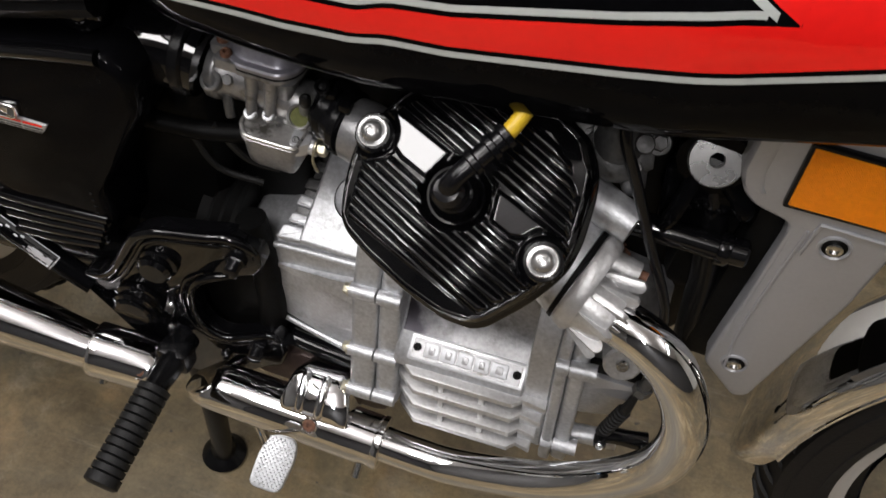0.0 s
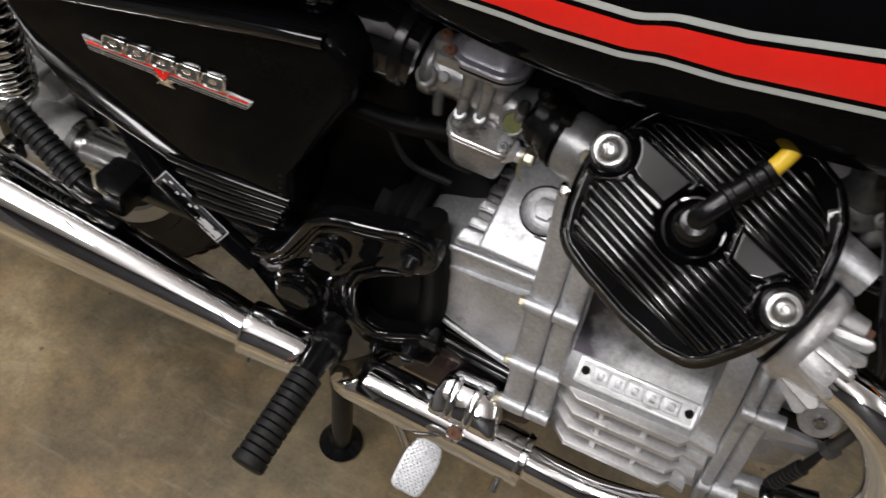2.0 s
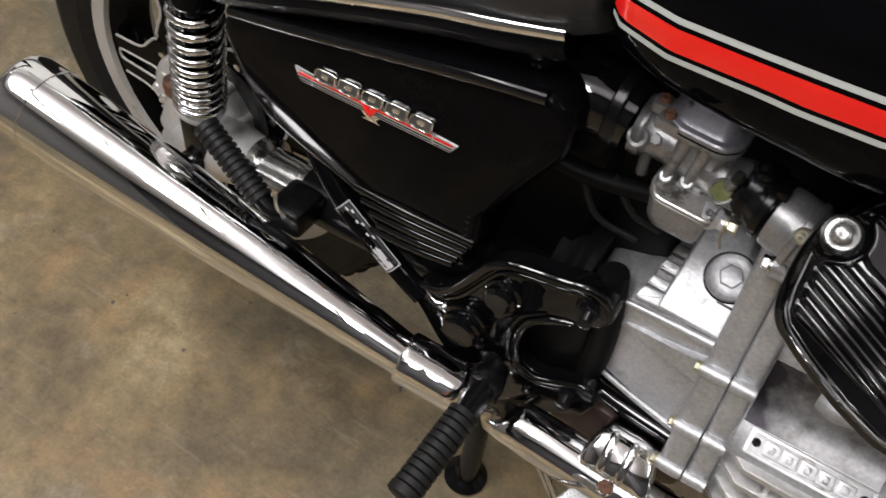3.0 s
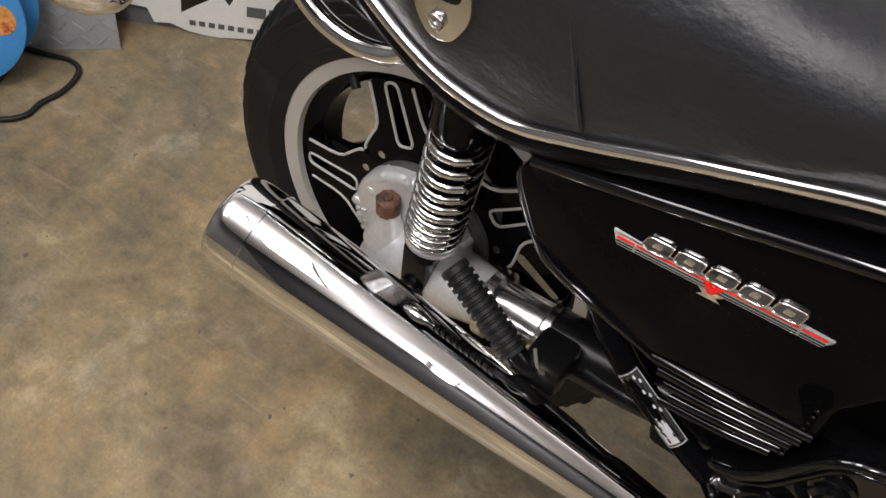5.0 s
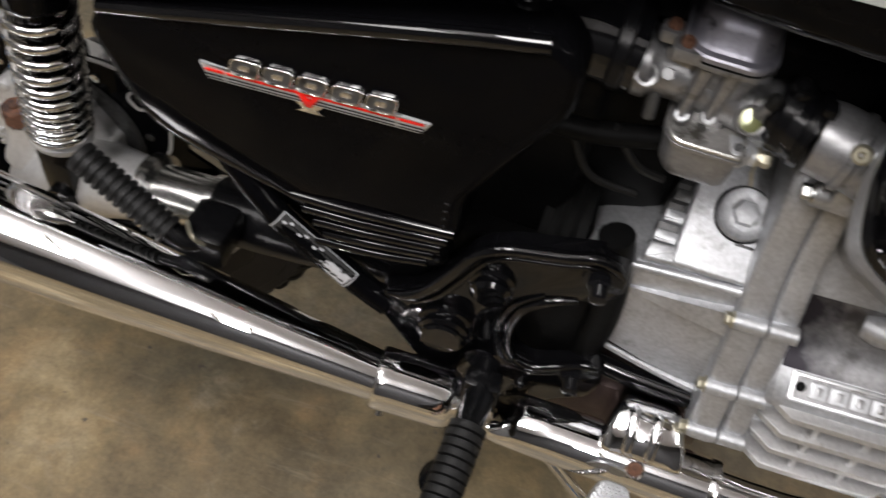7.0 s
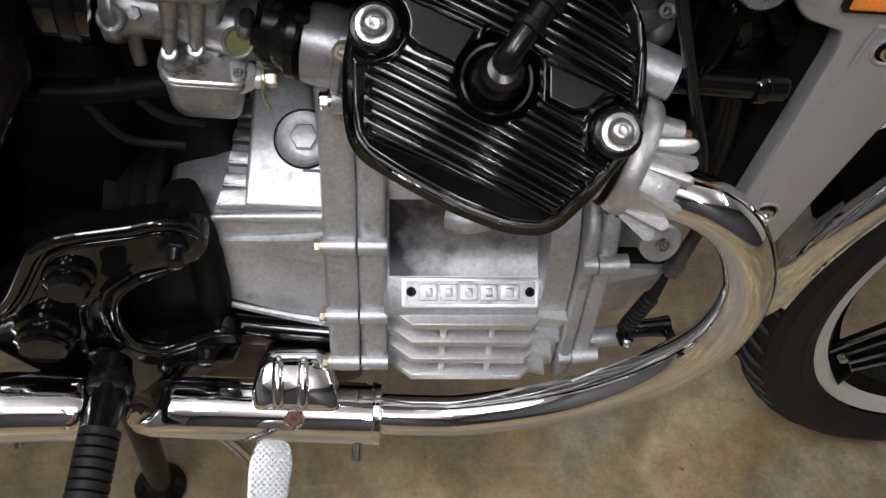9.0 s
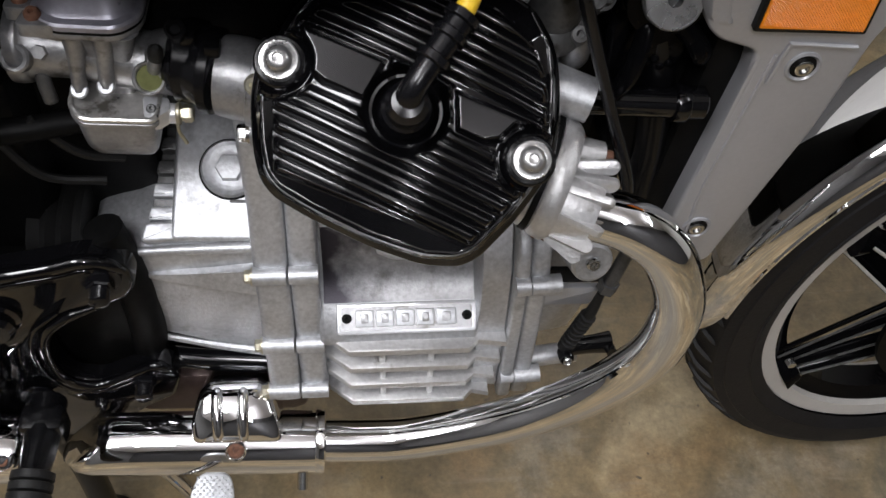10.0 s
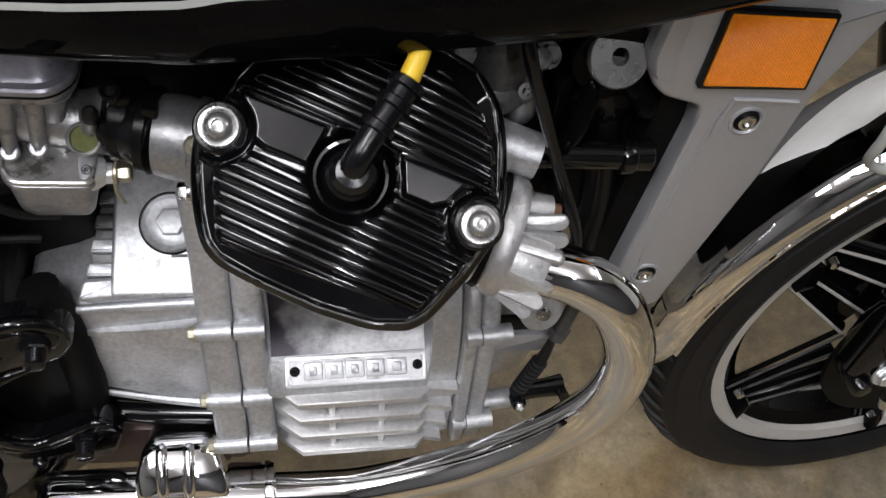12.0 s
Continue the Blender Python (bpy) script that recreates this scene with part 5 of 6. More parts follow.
for x, y, z in ((-0.1205, -0.0965, 0.6300), (-0.1030, -0.0975, 0.6350)):
    post = P("vent_post", tube([(x + 0.0035, y + 0.001, z + 0.044), (x + 0.0028, y + 0.0005, z + 0.030), (x + 0.0010, y, z + 0.012), (x, y + 0.001, z + 0.001)], [0.0072, 0.0058, 0.0048, 0.0050], 14, 3), CARBM, "", cb)
    P("post_nozzle", lathe([(0.0052, -0.003), (0.0056, 0.0), (0.0056, 0.0030), (0.0046, 0.0038), (0.0024, 0.0036), (0.0022, 0.0015), (0, 0.0015)], (x, y - 0.001, z), (0, -0.72, 0.69), 18), CAST, "pale nozzle end", post)
P("fuel_fitting", lathe([(0.0072, -0.026), (0.0082, -0.004), (0.0092, 0.0), (0.0094, 0.006), (0.0082, 0.0072), (0.0058, 0.0068), (0.0052, 0.002), (0, 0.002)], (-0.1525, -0.0965, 0.6535), (-0.12, -0.72, 0.62)), CARBM, "", cb)
P("hex_plug", lathe([(0.0050, -0.012), (0.0050, 0.003), (0.0044, 0.0042), (0, 0.0042)], (-0.1390, -0.0940, 0.6570), (-0.1, -0.8, 0.6), 6), CARBM, "", cb)
boss = P("sight_boss", lathe([(0.0118, -0.022), (0.0112, -0.006), (0.0106, 0), (0.0108, 0.0045), (0.0098, 0.0056), (0.0086, 0.0050), (0.0080, 0.0025)], (-0.0756, -0.0955, 0.6415), (0, -0.80, 0.60), caps=False), CARBM, "", cb)
P("sight_window", lathe([(0.0, 0.0032), (0.0084, 0.0028), (0.0084, 0.0)], (-0.0756, -0.0955, 0.6415), (0, -0.80, 0.60)), GLASSY, "greenish sight window", boss)
P("air_tube", tube([(-0.0725, -0.094, 0.648), (-0.0705, -0.0985, 0.657), (-0.0690, -0.1005, 0.664)], [0.0048, 0.0042, 0.0036], 12, 3), CARBM, "", boss)
P("tube_cap", lathe([(0.0046, -0.004), (0.0050, 0.0), (0.0046, 0.006), (0.0020, 0.009), (0, 0.009)], (-0.0690, -0.1000, 0.6640), (0.15, -0.35, 0.93), 14), RUBBER, "small black rubber cap", boss)
bowl = P("float_bowl", loft([bowl_ring(0.60, 0.5845), bowl_ring(0.80, 0.5860), bowl_ring(0.90, 0.5915), bowl_ring(0.95, 0.604), bowl_ring(0.97, 0.6165)]), CARBM, "", cb)
P("bowl_flange", loft([bowl_ring(1.0, 0.6165), bowl_ring(1.05, 0.6175), bowl_ring(1.05, 0.6205), bowl_ring(1.02, 0.6212)]), CARBM, "", bowl)
P("bowl_lip", loft([bowl_ring(1.03, 0.6216), bowl_ring(1.055, 0.6224), bowl_ring(1.055, 0.6242), bowl_ring(1.02, 0.6252), bowl_ring(0.97, 0.6248), bowl_ring(0.93, 0.6225), bowl_ring(0.80, 0.6218)]), mat("worn_alloy_edge", (0.55, 0.54, 0.52), 0.30, 0.8, 0.25, 50, 260, 0.0002, 400, stain=(0.16, 0.15, 0.13), stain_at=0.55, stain_scale=60), "bright worn flange edge", bowl)
P("bowl_screw", screw_pan((-0.0760, -0.1060, 0.6240), (0, -0.5, 0.85), 0.0034, 0.002), GRIMY_SHADED, "", bowl)
P("drain_arm", join(prism(rounded([(-0.0835, 0.0930), (-0.0665, 0.0930), (-0.0640, 0.1050), (-0.0720, 0.1130), (-0.0800, 0.1120)], 0.003), lambda a, b, c: V((a, -b, c)), 0.6120, 0.6235, 0.0015), tube([(-0.074, -0.1005, 0.6160), (-0.0605, -0.0998, 0.6150)], 0.0068, 14, 2)), ZINC, "bright drain arm", bowl)
P("drain_washer", lathe([(0.0070, 0.0), (0.0076, 0.0008), (0.0076, 0.0024), (0.0060, 0.0030)], (-0.0615, -0.0998, 0.6152), (1, 0, 0.05), 18), BRASS, "", bowl)
P("drain_screw", lathe([(0.0052, -0.002), (0.0052, 0.003), (0.0062, 0.0032), (0.0062, 0.0080), (0.0050, 0.0095), (0, 0.0095)], (-0.0600, -0.0996, 0.6152), (1, 0, 0.05), 6), BRASS, "yellowed zinc drain screw", bowl)
P("drain_wire", tube([(-0.0605, -0.1060, 0.6150), (-0.0600, -0.1085, 0.6080), (-0.0575, -0.1090, 0.6010), (-0.0560, -0.1080, 0.5960)], 0.0013, 6), BRASS, "", bowl)

# hose and engine hanger
P("overflow_hose", tube([(0.168, -0.10, 0.80), (0.177, -0.130, 0.755), (0.194, -0.130, 0.715), (0.220, -0.130, 0.658), (0.251, -0.130, 0.590), (0.262, -0.12, 0.53)], 0.0044, 10), BOOT, "shiny black overflow hose")
hang = P("engine_hanger", join(lathe([(0.026, 0), (0.026, 0.05)], (0.242, -0.055, 0.728), (0, -1, 0)), box(0.215, 0.27, -0.09, -0.03, 0.66, 0.735, 0.012), tube([(0.245, -0.095, 0.72), (0.268, -0.10, 0.70)], 0.008, 10, 2)), GLOSS, "glossy black engine hanger")
# Darker disc puts the shade inside the hexagon socket into colour
P("socket_shade", lathe([(0.0056, 0.0), (0.0056, 0.0022), (0, 0.0022)], (0.2421, -0.103, 0.730), (0.05, -0.84, 0.54), 6), GRIMY_SHADED, "", hang)
P("hanger_bolt", join(lathe([(0.0196, 0.003), (0.0198, 0.0068), (0.0188, 0.0084), (0.0056, 0.0087)], (0.2421, -0.103, 0.730), (0.05, -0.84, 0.54), 36, caps=False), lathe([(0.0060, 0.0087), (0.0056, 0.001), (0, 0.001)], (0.2421, -0.103, 0.730), (0.05, -0.84, 0.54), 6, caps=False)), BOLTM, "large bright flanged socket bolt", hang)
P("hanger_strut", tube([(0.232, -0.088, 0.716), (0.2335, -0.104, 0.706), (0.2305, -0.112, 0.680), (0.226, -0.108, 0.655)], [0.0055, 0.0065, 0.0070, 0.0060], 10, 4, flat=0.7), GLOSS, "", hang)
P("hanger_strut", tube([(0.252, -0.088, 0.715), (0.263, -0.097, 0.706), (0.277, -0.103, 0.690), (0.283, -0.098, 0.678)], [0.0055, 0.0070, 0.0080, 0.0050], 10, 4, flat=0.7), GLOSS, "", hang)
P("hanger_gusset", prism(rounded([(0.214, 0.700), (0.226, 0.712), (0.262, 0.712), (0.274, 0.684), (0.262, 0.640), (0.222, 0.640)], 0.006), SIDE, 0.080, 0.0935, 0.005, 3), GLOSS, "", hang)
for x, z in ((0.244, 0.676), (0.247, 0.672), (0.252, 0.675), (0.257, 0.670), (0.241, 0.669), (0.262, 0.673)):
    P("weld_bead", lathe([(0.0035, -0.001), (0.0032, 0.0012), (0.002, 0.0024), (0, 0.0028)], (x, -0.0935, z), (0, -1, 0.2), 10), GLOSS, "", hang)

# ---- exhaust
P("header_pipe", tube([(0.02, -0.174, 0.281), (0.08, -0.175, 0.282), (0.125, -0.177, 0.291), (0.20, -0.181, 0.328), (0.248, -0.184, 0.369), (0.284, -0.187, 0.420), (0.300, -0.188, 0.470), (0.296, -0.187, 0.528), (0.272, -0.182, 0.577), (0.243, -0.174, 0.598), (0.212, -0.163, 0.601), (0.185, -0.150, 0.606)], 0.0197, 28, 10), CHROME, "bright chrome curved header pipe")
GP = [(-0.176, 0.0170), (-0.170, 0.0245), (-0.158, 0.0275), (-0.12, 0.0285), (0.0, 0.0290), (0.041, 0.0285)]
def guard_ring(x, r, cut):
    """A round section whose end is cut on a slant: cut is the fraction of the slant at this ring."""
    return [V((x + cut * (0.018 * math.sin(2 * math.pi * i / 30)), -0.172 + r * math.cos(2 * math.pi * i / 30), 0.274 + r * math.sin(2 * math.pi * i / 30))) for i in range(30)]
gx = [(-0.176, 1.0), (-0.170, 0.95), (-0.158, 0.8), (-0.12, 0.3), (-0.09, 0.0), (-0.04, 0.0), (0.0, 0.0), (0.030, 0.0), (0.041, 0.0)]
HN = V((0, -0.72, 0.69)).normalized()
HV = V((0, 0.69, 0.72)).normalized()
def HUMP(a, b, c):
    """On the hump's near face: along the pipe, up the face, out of it."""
    return V((-0.0356 + a, -0.1721, 0.3230)) + HV * b + HN * (c - 6.0 * max(0.0, b + 0.012) ** 2)
HO = rounded([(-0.0395, -0.0260), (-0.0405, -0.0060), (-0.0340, 0.0200), (-0.0250, 0.0275), (0.0190, 0.0290), (0.0280, 0.0240), (0.0375, -0.0020), (0.0410, -0.0250)], 0.007, 4)
hump = loft([[HUMP(a * k, b * k, c) for a, b in HO] for k, c in ((1.0, -0.050), (1.0, -0.014), (0.985, -0.0075), (0.95, -0.0032), (0.90, -0.0010), (0.80, 0.0006), (0.55, 0.0024), (0.25, 0.0036), (0.03, 0.0038))])
guard = P("collector_guard", join(loft([guard_ring(x, lerp(GP, x), c) for x, c in gx]), hump), CHROME, "chrome collector guard with fluted hump", angle=60)
for a0, a1 in ((-0.0155, -0.0175), (0.0060, 0.0048)):
    P("flute", tube([HUMP(a0, -0.0190, -0.003), HUMP(a0, -0.0165, 0.0012), HUMP((a0 + a1) / 2, 0.001, 0.0026), HUMP(a1, 0.0190, 0.0012), HUMP(a1, 0.0215, -0.003)], [0.0032, 0.0048, 0.0054, 0.0048, 0.0032], 16, 6), CHROME, "", guard)
P("screw_boss", lathe([(0.0092, -0.006), (0.0092, 0.0010), (0.0082, 0.0022), (0.0066, 0.0010), (0.0060, 0.0)], HUMP(-0.001, -0.0325, -0.0040), HN, caps=False), CHROME, "", guard)
P("rim", lathe([(0.0285, -0.005), (0.0296, -0.003), (0.0296, 0.003), (0.0270, 0.0045)], (0.038, -0.172, 0.275), (1, 0, 0)), CHROME, "", guard)
P("guard_screw", join(lathe([(0.0062, -0.004), (0.0062, 0.0002), (0.005, 0.0012), (0.0025, 0.0012), (0.002, 0.0), (0, 0.0)], HUMP(-0.001, -0.0325, -0.0035), HN)), RUST, "rusty screw in the guard", guard)
P("clip_screw", lathe([(0.005, 0), (0.005, 0.018), (0, 0.018)], (0.022, -0.192, 0.256), (0, -0.7, -0.7), 10), STEEL, "", guard)
joint = P("muffler_clamp_cover", tube([(-0.294, -0.186, 0.291), (-0.290, -0.1855, 0.2905), (-0.27, -0.183, 0.288), (-0.24, -0.180, 0.284), (-0.222, -0.178, 0.281), (-0.212, -0.177, 0.280)], [0.0290, 0.0315, 0.0312, 0.0305, 0.0295, 0.0230], 30, 5), CHROME, "chrome muffler clamp cover")
P("screw_ring", lathe([(0.0112, -0.006), (0.0112, 0.0006), (0.0098, 0.0018), (0.0084, 0.0006)], (-0.2295, -0.1985, 0.3010), (0, -0.6, 0.8), caps=False), CHROME, "", joint)
P("clamp_screw", join(lathe([(0.0064, -0.004), (0.0064, 0.0015), (0.005, 0.003), (0.0025, 0.003), (0.002, 0.001), (0, 0.001)], (-0.2295, -0.1985, 0.3010), (0, -0.6, 0.8))), RUST, "rusty screw", joint)
P("clip_screw", lathe([(0.005, 0), (0.005, 0.013), (0, 0.013)], (-0.281, -0.198, 0.266), (0, -0.6, -0.8), 10), STEEL, "", joint)
m0, m1 = V((-0.285, -0.186, 0.292)), V((-0.787, -0.2190, 0.3870))
ma = (m1 - m0).normalized()
ml = (m1 - m0).length
muf = P("muffler", lathe([(0.0225, -0.02), (0.0245, 0.0), (0.0300, 0.08), (0.0362, 0.17), (0.0425, 0.27), (0.0475, 0.37), (0.0504, 0.44), (0.0514, 0.47), (0.0516, ml)], m0, ma, 64), CHROME, "long tapered chrome muffler", angle=60)
P("seam_ring", lathe([(0.0513, -0.0016), (0.0530, -0.0010), (0.0530, 0.0010), (0.0513, 0.0016)], m0 + ma * ml, ma, 64, caps=False), CHROME, "", muf, 60)
P("tail_cone", lathe([(0.0516, ml), (0.0516, ml + 0.020), (0.0514, ml + 0.030), (0.0506, ml + 0.037), (0.0490, ml + 0.041), (0.0473, ml + 0.042), (0.0460, ml + 0.039), (0.0450, ml - 0.02)], m0, ma, 64, caps=False), CHROME, "polished chrome end cap", muf, 50)
P("baffle", lathe([(0.0455, ml - 0.01), (0.018, ml - 0.008), (0.016, ml + 0.02), (0.013, ml + 0.02), (0.013, ml - 0.02), (0, ml - 0.02)], m0, ma, 32), DARK, "dark inner baffle", muf)
P("hanger_blister", tube([(-0.620, -0.204, 0.3985), (-0.602, -0.201, 0.3965), (-0.584, -0.198, 0.3915)], [0.003, 0.0080, 0.003], 16, 6), CHROME, "", muf)

# ---- brake pedal
pedal = P("brake_pedal", tube([(-0.20, -0.12, 0.262), (-0.15, -0.150, 0.242), (-0.10, -0.185, 0.238), (-0.068, -0.222, 0.262), (-0.057, -0.236, 0.285)], [0.008, 0.0075, 0.007, 0.0065, 0.0065], 12, 6), CHROME, "chrome brake pedal with cross-hatched pad")
pn = V((0.10, -0.45, 0.88)).normalized()
pu = (V((1, 0, 0)) - pn * pn.x).normalized()
pv = pn.cross(pu)
pc = V((-0.053, -0.241, 0.293))
def PAD(a, b, c):
    return pc + pu * a + pv * b + pn * c
P("pad", prism(rounded([(-0.019, -0.0285), (0.015, -0.0285), (0.019, 0.010), (0.014, 0.0285), (-0.012, 0.0285), (-0.0195, 0.008)], 0.009), PAD, -0.008, 0.002, 0.002), CAST, "", pedal)
st = []
for i in range(-7, 8):
    for j in range(-10, 11):
        if (i + j) % 2 == 0:
            a, b = i * 0.0025, j * 0.0027
            if abs(a) < 0.0165 and abs(b) < 0.025 and abs(a) + abs(b) * 0.55 < 0.026:
                st.append(lathe([(0.0019, 0.0016), (0.0007, 0.0034), (0, 0.0034)], PAD(a, b, 0), pn, 4))
P("knurling", join(*st), CAST, "", pedal)

# ---- centre stand
P("centre_stand", join(tube([(-0.22, -0.115, 0.24), (-0.208, -0.122, 0.12), (-0.204, -0.126, -0.02)], [0.016, 0.0145, 0.0145], 14, 5), lathe([(0.0, -0.037), (0.029, -0.036), (0.031, -0.031), (0.026, -0.025), (0.018, -0.018), (0.0155, 0.0)], (-0.207, -0.122, 0), (0, 0, 1), 24), tube([(-0.22, -0.10, 0.15), (-0.22, 0.10, 0.15)], 0.012, 12, 2), tube([(-0.22, 0.115, 0.24), (-0.208, 0.122, 0.12), (-0.204, 0.126, -0.02)], [0.016, 0.0145, 0.0145], 14, 5), lathe([(0.0, -0.037), (0.034, -0.036), (0.036, -0.031), (0.030, -0.022), (0.020, -0.012), (0.0165, 0.01)], (-0.207, 0.124, 0), (0, 0, 1), 24)), SATIN, "black tubular centre stand")
P("stand_bracket", box(-0.25, -0.19, -0.13, 0.13, 0.22, 0.30, 0.012), SATIN, "black stand pivot bracket")

# ---- rear end
AX = V((-0.70, 0, 0.32))
def wheel_lathe(prof, ax, n=72):
    return lathe([(r, y) for r, y in prof], ax, (0, 1, 0), n, caps=False)
def tyre_prof(ri, ro, hw):
    p = [(ri, -hw * 0.80), (ri + 0.012, -hw * 0.94), (ri + 0.016, -hw * 0.985), (ri + 0.0175, -hw * 0.955), (ri + (ro - ri) * 0.45, -hw * 0.99), (ri + (ro - ri) * 0.62, -hw * 0.985), (ri + (ro - ri) * 0.64, -hw * 0.945), (ri + (ro - ri) * 0.78, -hw * 0.885), (ro - 0.012, -hw * 0.70), (ro - 0.004, -hw * 0.42), (ro, 0)]
    return p + [(r, -y) for r, y in p[:-1][::-1]]
def wheel(name, ax, rim_r, ro, hw, rim_hw, angles, label, m=None, bars=False):
    w = new(name)
    w.parent = B
    w["label"] = label
    def add(n, bm, material, lab="", par=None, angle=40):
        if m is not None:
            bm.transform(m)
        return put(n, bm, material, par or w, lab, angle)
    add("tyre", wheel_lathe(tyre_prof(rim_r - 0.002, ro, hw), ax), TYRE, "black road tyre", None, 30)
    for k in range(56):
        a = 2 * math.pi * k / 56
        for s in (-1, 1):
            da = 0.035
            pts = []
            for q, (rr, yy) in enumerate(((ro - 0.0006, 0.10), (ro - 0.0035, 0.45), (ro - 0.0125, 0.72), (ro - 0.024, 0.86))):
                b = a + da * q * 0.8 + (0.5 * 2 * math.pi / 56 if s > 0 else 0)
                pts.append((ax.x + rr * math.cos(b), ax.y + s * hw * yy, ax.z + rr * math.sin(b)))
            bm = tube(pts, 0.0034, 5, 2)
            TREAD.append((bm, w, m))
    rp = [(rim_r - 0.022, -rim_hw + 0.012), (rim_r - 0.020, -rim_hw + 0.003), (rim_r - 0.002, -rim_hw), (rim_r, -rim_hw + 0.002), (rim_r, -rim_hw + 0.006)]
    add("rim_face", wheel_lathe(rp, ax), RIM, "grey painted rim edge")
    add("rim_face", wheel_lathe([(r, -y) for r, y in rp], ax), RIM, "grey painted rim edge")
    add("rim_well", wheel_lathe([(rim_r - 0.004, -rim_hw + 0.006), (rim_r - 0.022, -rim_hw + 0.011), (rim_r - 0.040, -rim_hw * 0.45), (rim_r - 0.042, 0), (rim_r - 0.040, rim_hw * 0.45), (rim_r - 0.022, rim_hw - 0.011), (rim_r - 0.004, rim_hw - 0.006)], ax), GLOSS, "black rim")
    add("hub", wheel_lathe([(0.0, -0.05), (0.055, -0.05), (0.062, -0.02), (0.062, 0.02), (0.055, 0.05), (0, 0.05)], ax, 36), GLOSS, "black wheel hub")
    R = rim_r - 0.036
    for ang in angles if bars else ():
        # a fan of pressed bars that gather at the rim
        for side in (-1,):
            if ang < 200:
                pl = [(ax.x + r_ * math.cos(radians(ang + q_)), ax.z + r_ * math.sin(radians(ang + q_))) for r_, q_ in ((0.100, -34), (R + 0.010, -9), (R + 0.010, 9), (0.100, 36))]
                add("spoke_plate", prism(pl, lambda a, b, c: V((a, c, b)), -0.012, -0.017), GLOSS, "black pressed spoke plate")
            for da, dh in ((-7, -30), (-2.6, -11), (2.2, 11), (7, 32)):
                p0, p1 = radians(ang + da), radians(ang + dh)
                a0 = V((ax.x + 0.105 * math.cos(p1), ax.y + side * 0.026, ax.z + 0.105 * math.sin(p1)))
                a1 = V((ax.x + (R + 0.012) * math.cos(p0), ax.y + side * 0.018, ax.z + (R + 0.012) * math.sin(p0)))
                sp = add("spoke", tube([a0, a0.lerp(a1, 0.5), a1], 0.0072 if ang < 200 else 0.0062, 10, 2, flat=0.5), GLOSS, "black spoke bar")
                up = V((0, side * 0.0060, 0)) + (a1 - a0).cross(V((0, 1, 0))).normalized() * 0.0030
                if side < 0:
                    add("bare_edge", tube([a0 + up, a1 + up], 0.0019 if ang < 200 else 0.0016, 6, 0), RIM if ang < 200 else GRIMY_SHADED, "bare metal edge", sp)
            q = radians(ang)
            add("rim_anchor", tube([(ax.x + (R - 0.004) * math.cos(q), ax.y + side * 0.02, ax.z + (R - 0.004) * math.sin(q)), (ax.x + (R + 0.016) * math.cos(q), ax.y + side * 0.02, ax.z + (R + 0.016) * math.sin(q))], [0.026, 0.034], 14, 2, flat=0.35), GLOSS, "black spoke anchor")
            for dq in (-4, 4):
                q = radians(ang + dq)
                add("rivet", lathe([(0.006, 0.002), (0.005, -0.006), (0, -0.008)], (ax.x + R * math.cos(q), ax.y + side * 0.030, ax.z + R * math.sin(q)), (0, -side, 0), 12), STEEL)
    for ang in angles if not bars else ():
        t = radians(ang)
        c, s = math.cos(t), math.sin(t)
        for side in (-1, 1):
            def MP(a, b, q, side=side, c=c, s=s):
                y = q - (0.042 - 0.008 * (a / R)) + ((0.020 if c < 0 else 0.072) if side > 0 else 0.0)
                return V((ax.x + a * c - b * s, ax.y + y, ax.z + a * s + b * c))
            h = R * 0.31
            slot = rounded([(0.106, -0.0112), (R + 0.001, -0.0086), (R + 0.001, 0.0086), (0.106, 0.0112)], 0.0082, 5)
            outl = rounded([(0.030, -0.040), (0.098, -0.064), (0.112, -0.052), (0.134, -0.034), (R + 0.004, -0.030), (R + 0.004, 0.030), (0.134, 0.034), (0.112, 0.052), (0.098, 0.064), (0.030, 0.040)], 0.006, 3)
            # a plate with its slot, as a strip between the two outlines
            k = 48
            def resample(o):
                o = [V((*p, 0)) for p in o]
                L = [(o[(i + 1) % len(o)] - o[i]).length for i in range(len(o))]
                tot = sum(L)
                res = []
                for i in range(k):
                    x = tot * i / k
                    j = 0
                    while x > L[j]:
                        x -= L[j]
                        j += 1
                    p = o[j].lerp(o[(j + 1) % len(o)], x / L[j])
                    res.append((p.x, p.y))
                ctr = (sum(p[0] for p in res) / k, sum(p[1] for p in res) / k)
                st0 = min(range(k), key=lambda i: abs(math.atan2(res[i][1] - ctr[1], res[i][0] - ctr[0])))
                return res[st0:] + res[:st0]
            A, Bq = resample(outl), resample(slot)
            bm = loft([[MP(a, b, -0.0025) for a, b in A], [MP(a, b, 0.0025) for a, b in A], [MP(a, b, 0.0025) for a, b in Bq], [MP(a, b, -0.0025) for a, b in Bq]], closed=True)
            sp = add("spoke", bm, GLOSS, "black pressed spoke plate")
            if side < 0:
                add("slot_edge", tube([MP(a, b, -0.0028) for a, b in Bq[::2]], 0.0018, 6, 2, closed=True), RIM, "bare silver slot edge", sp)
                for sg in (-1, 1):
                    add("plate_edge", tube([MP(a, b * sg, -0.0028) for a, b in ((0.094, 0.0645), (0.100, 0.0620), (0.112, 0.0515), (0.134, 0.0340), (R - 0.002, 0.0302))], 0.0019, 6, 3), RIM, "bare silver edge", sp)
            for sg in (-1, 1):
                if side < 0:
                    add("rivet", lathe([(0.006, 0.002), (0.005, -0.004), (0, -0.005)], MP(0.090, sg * 0.040, 0), (0, 1, 0), 12), STEEL, "", sp)
    return w
TREAD = []
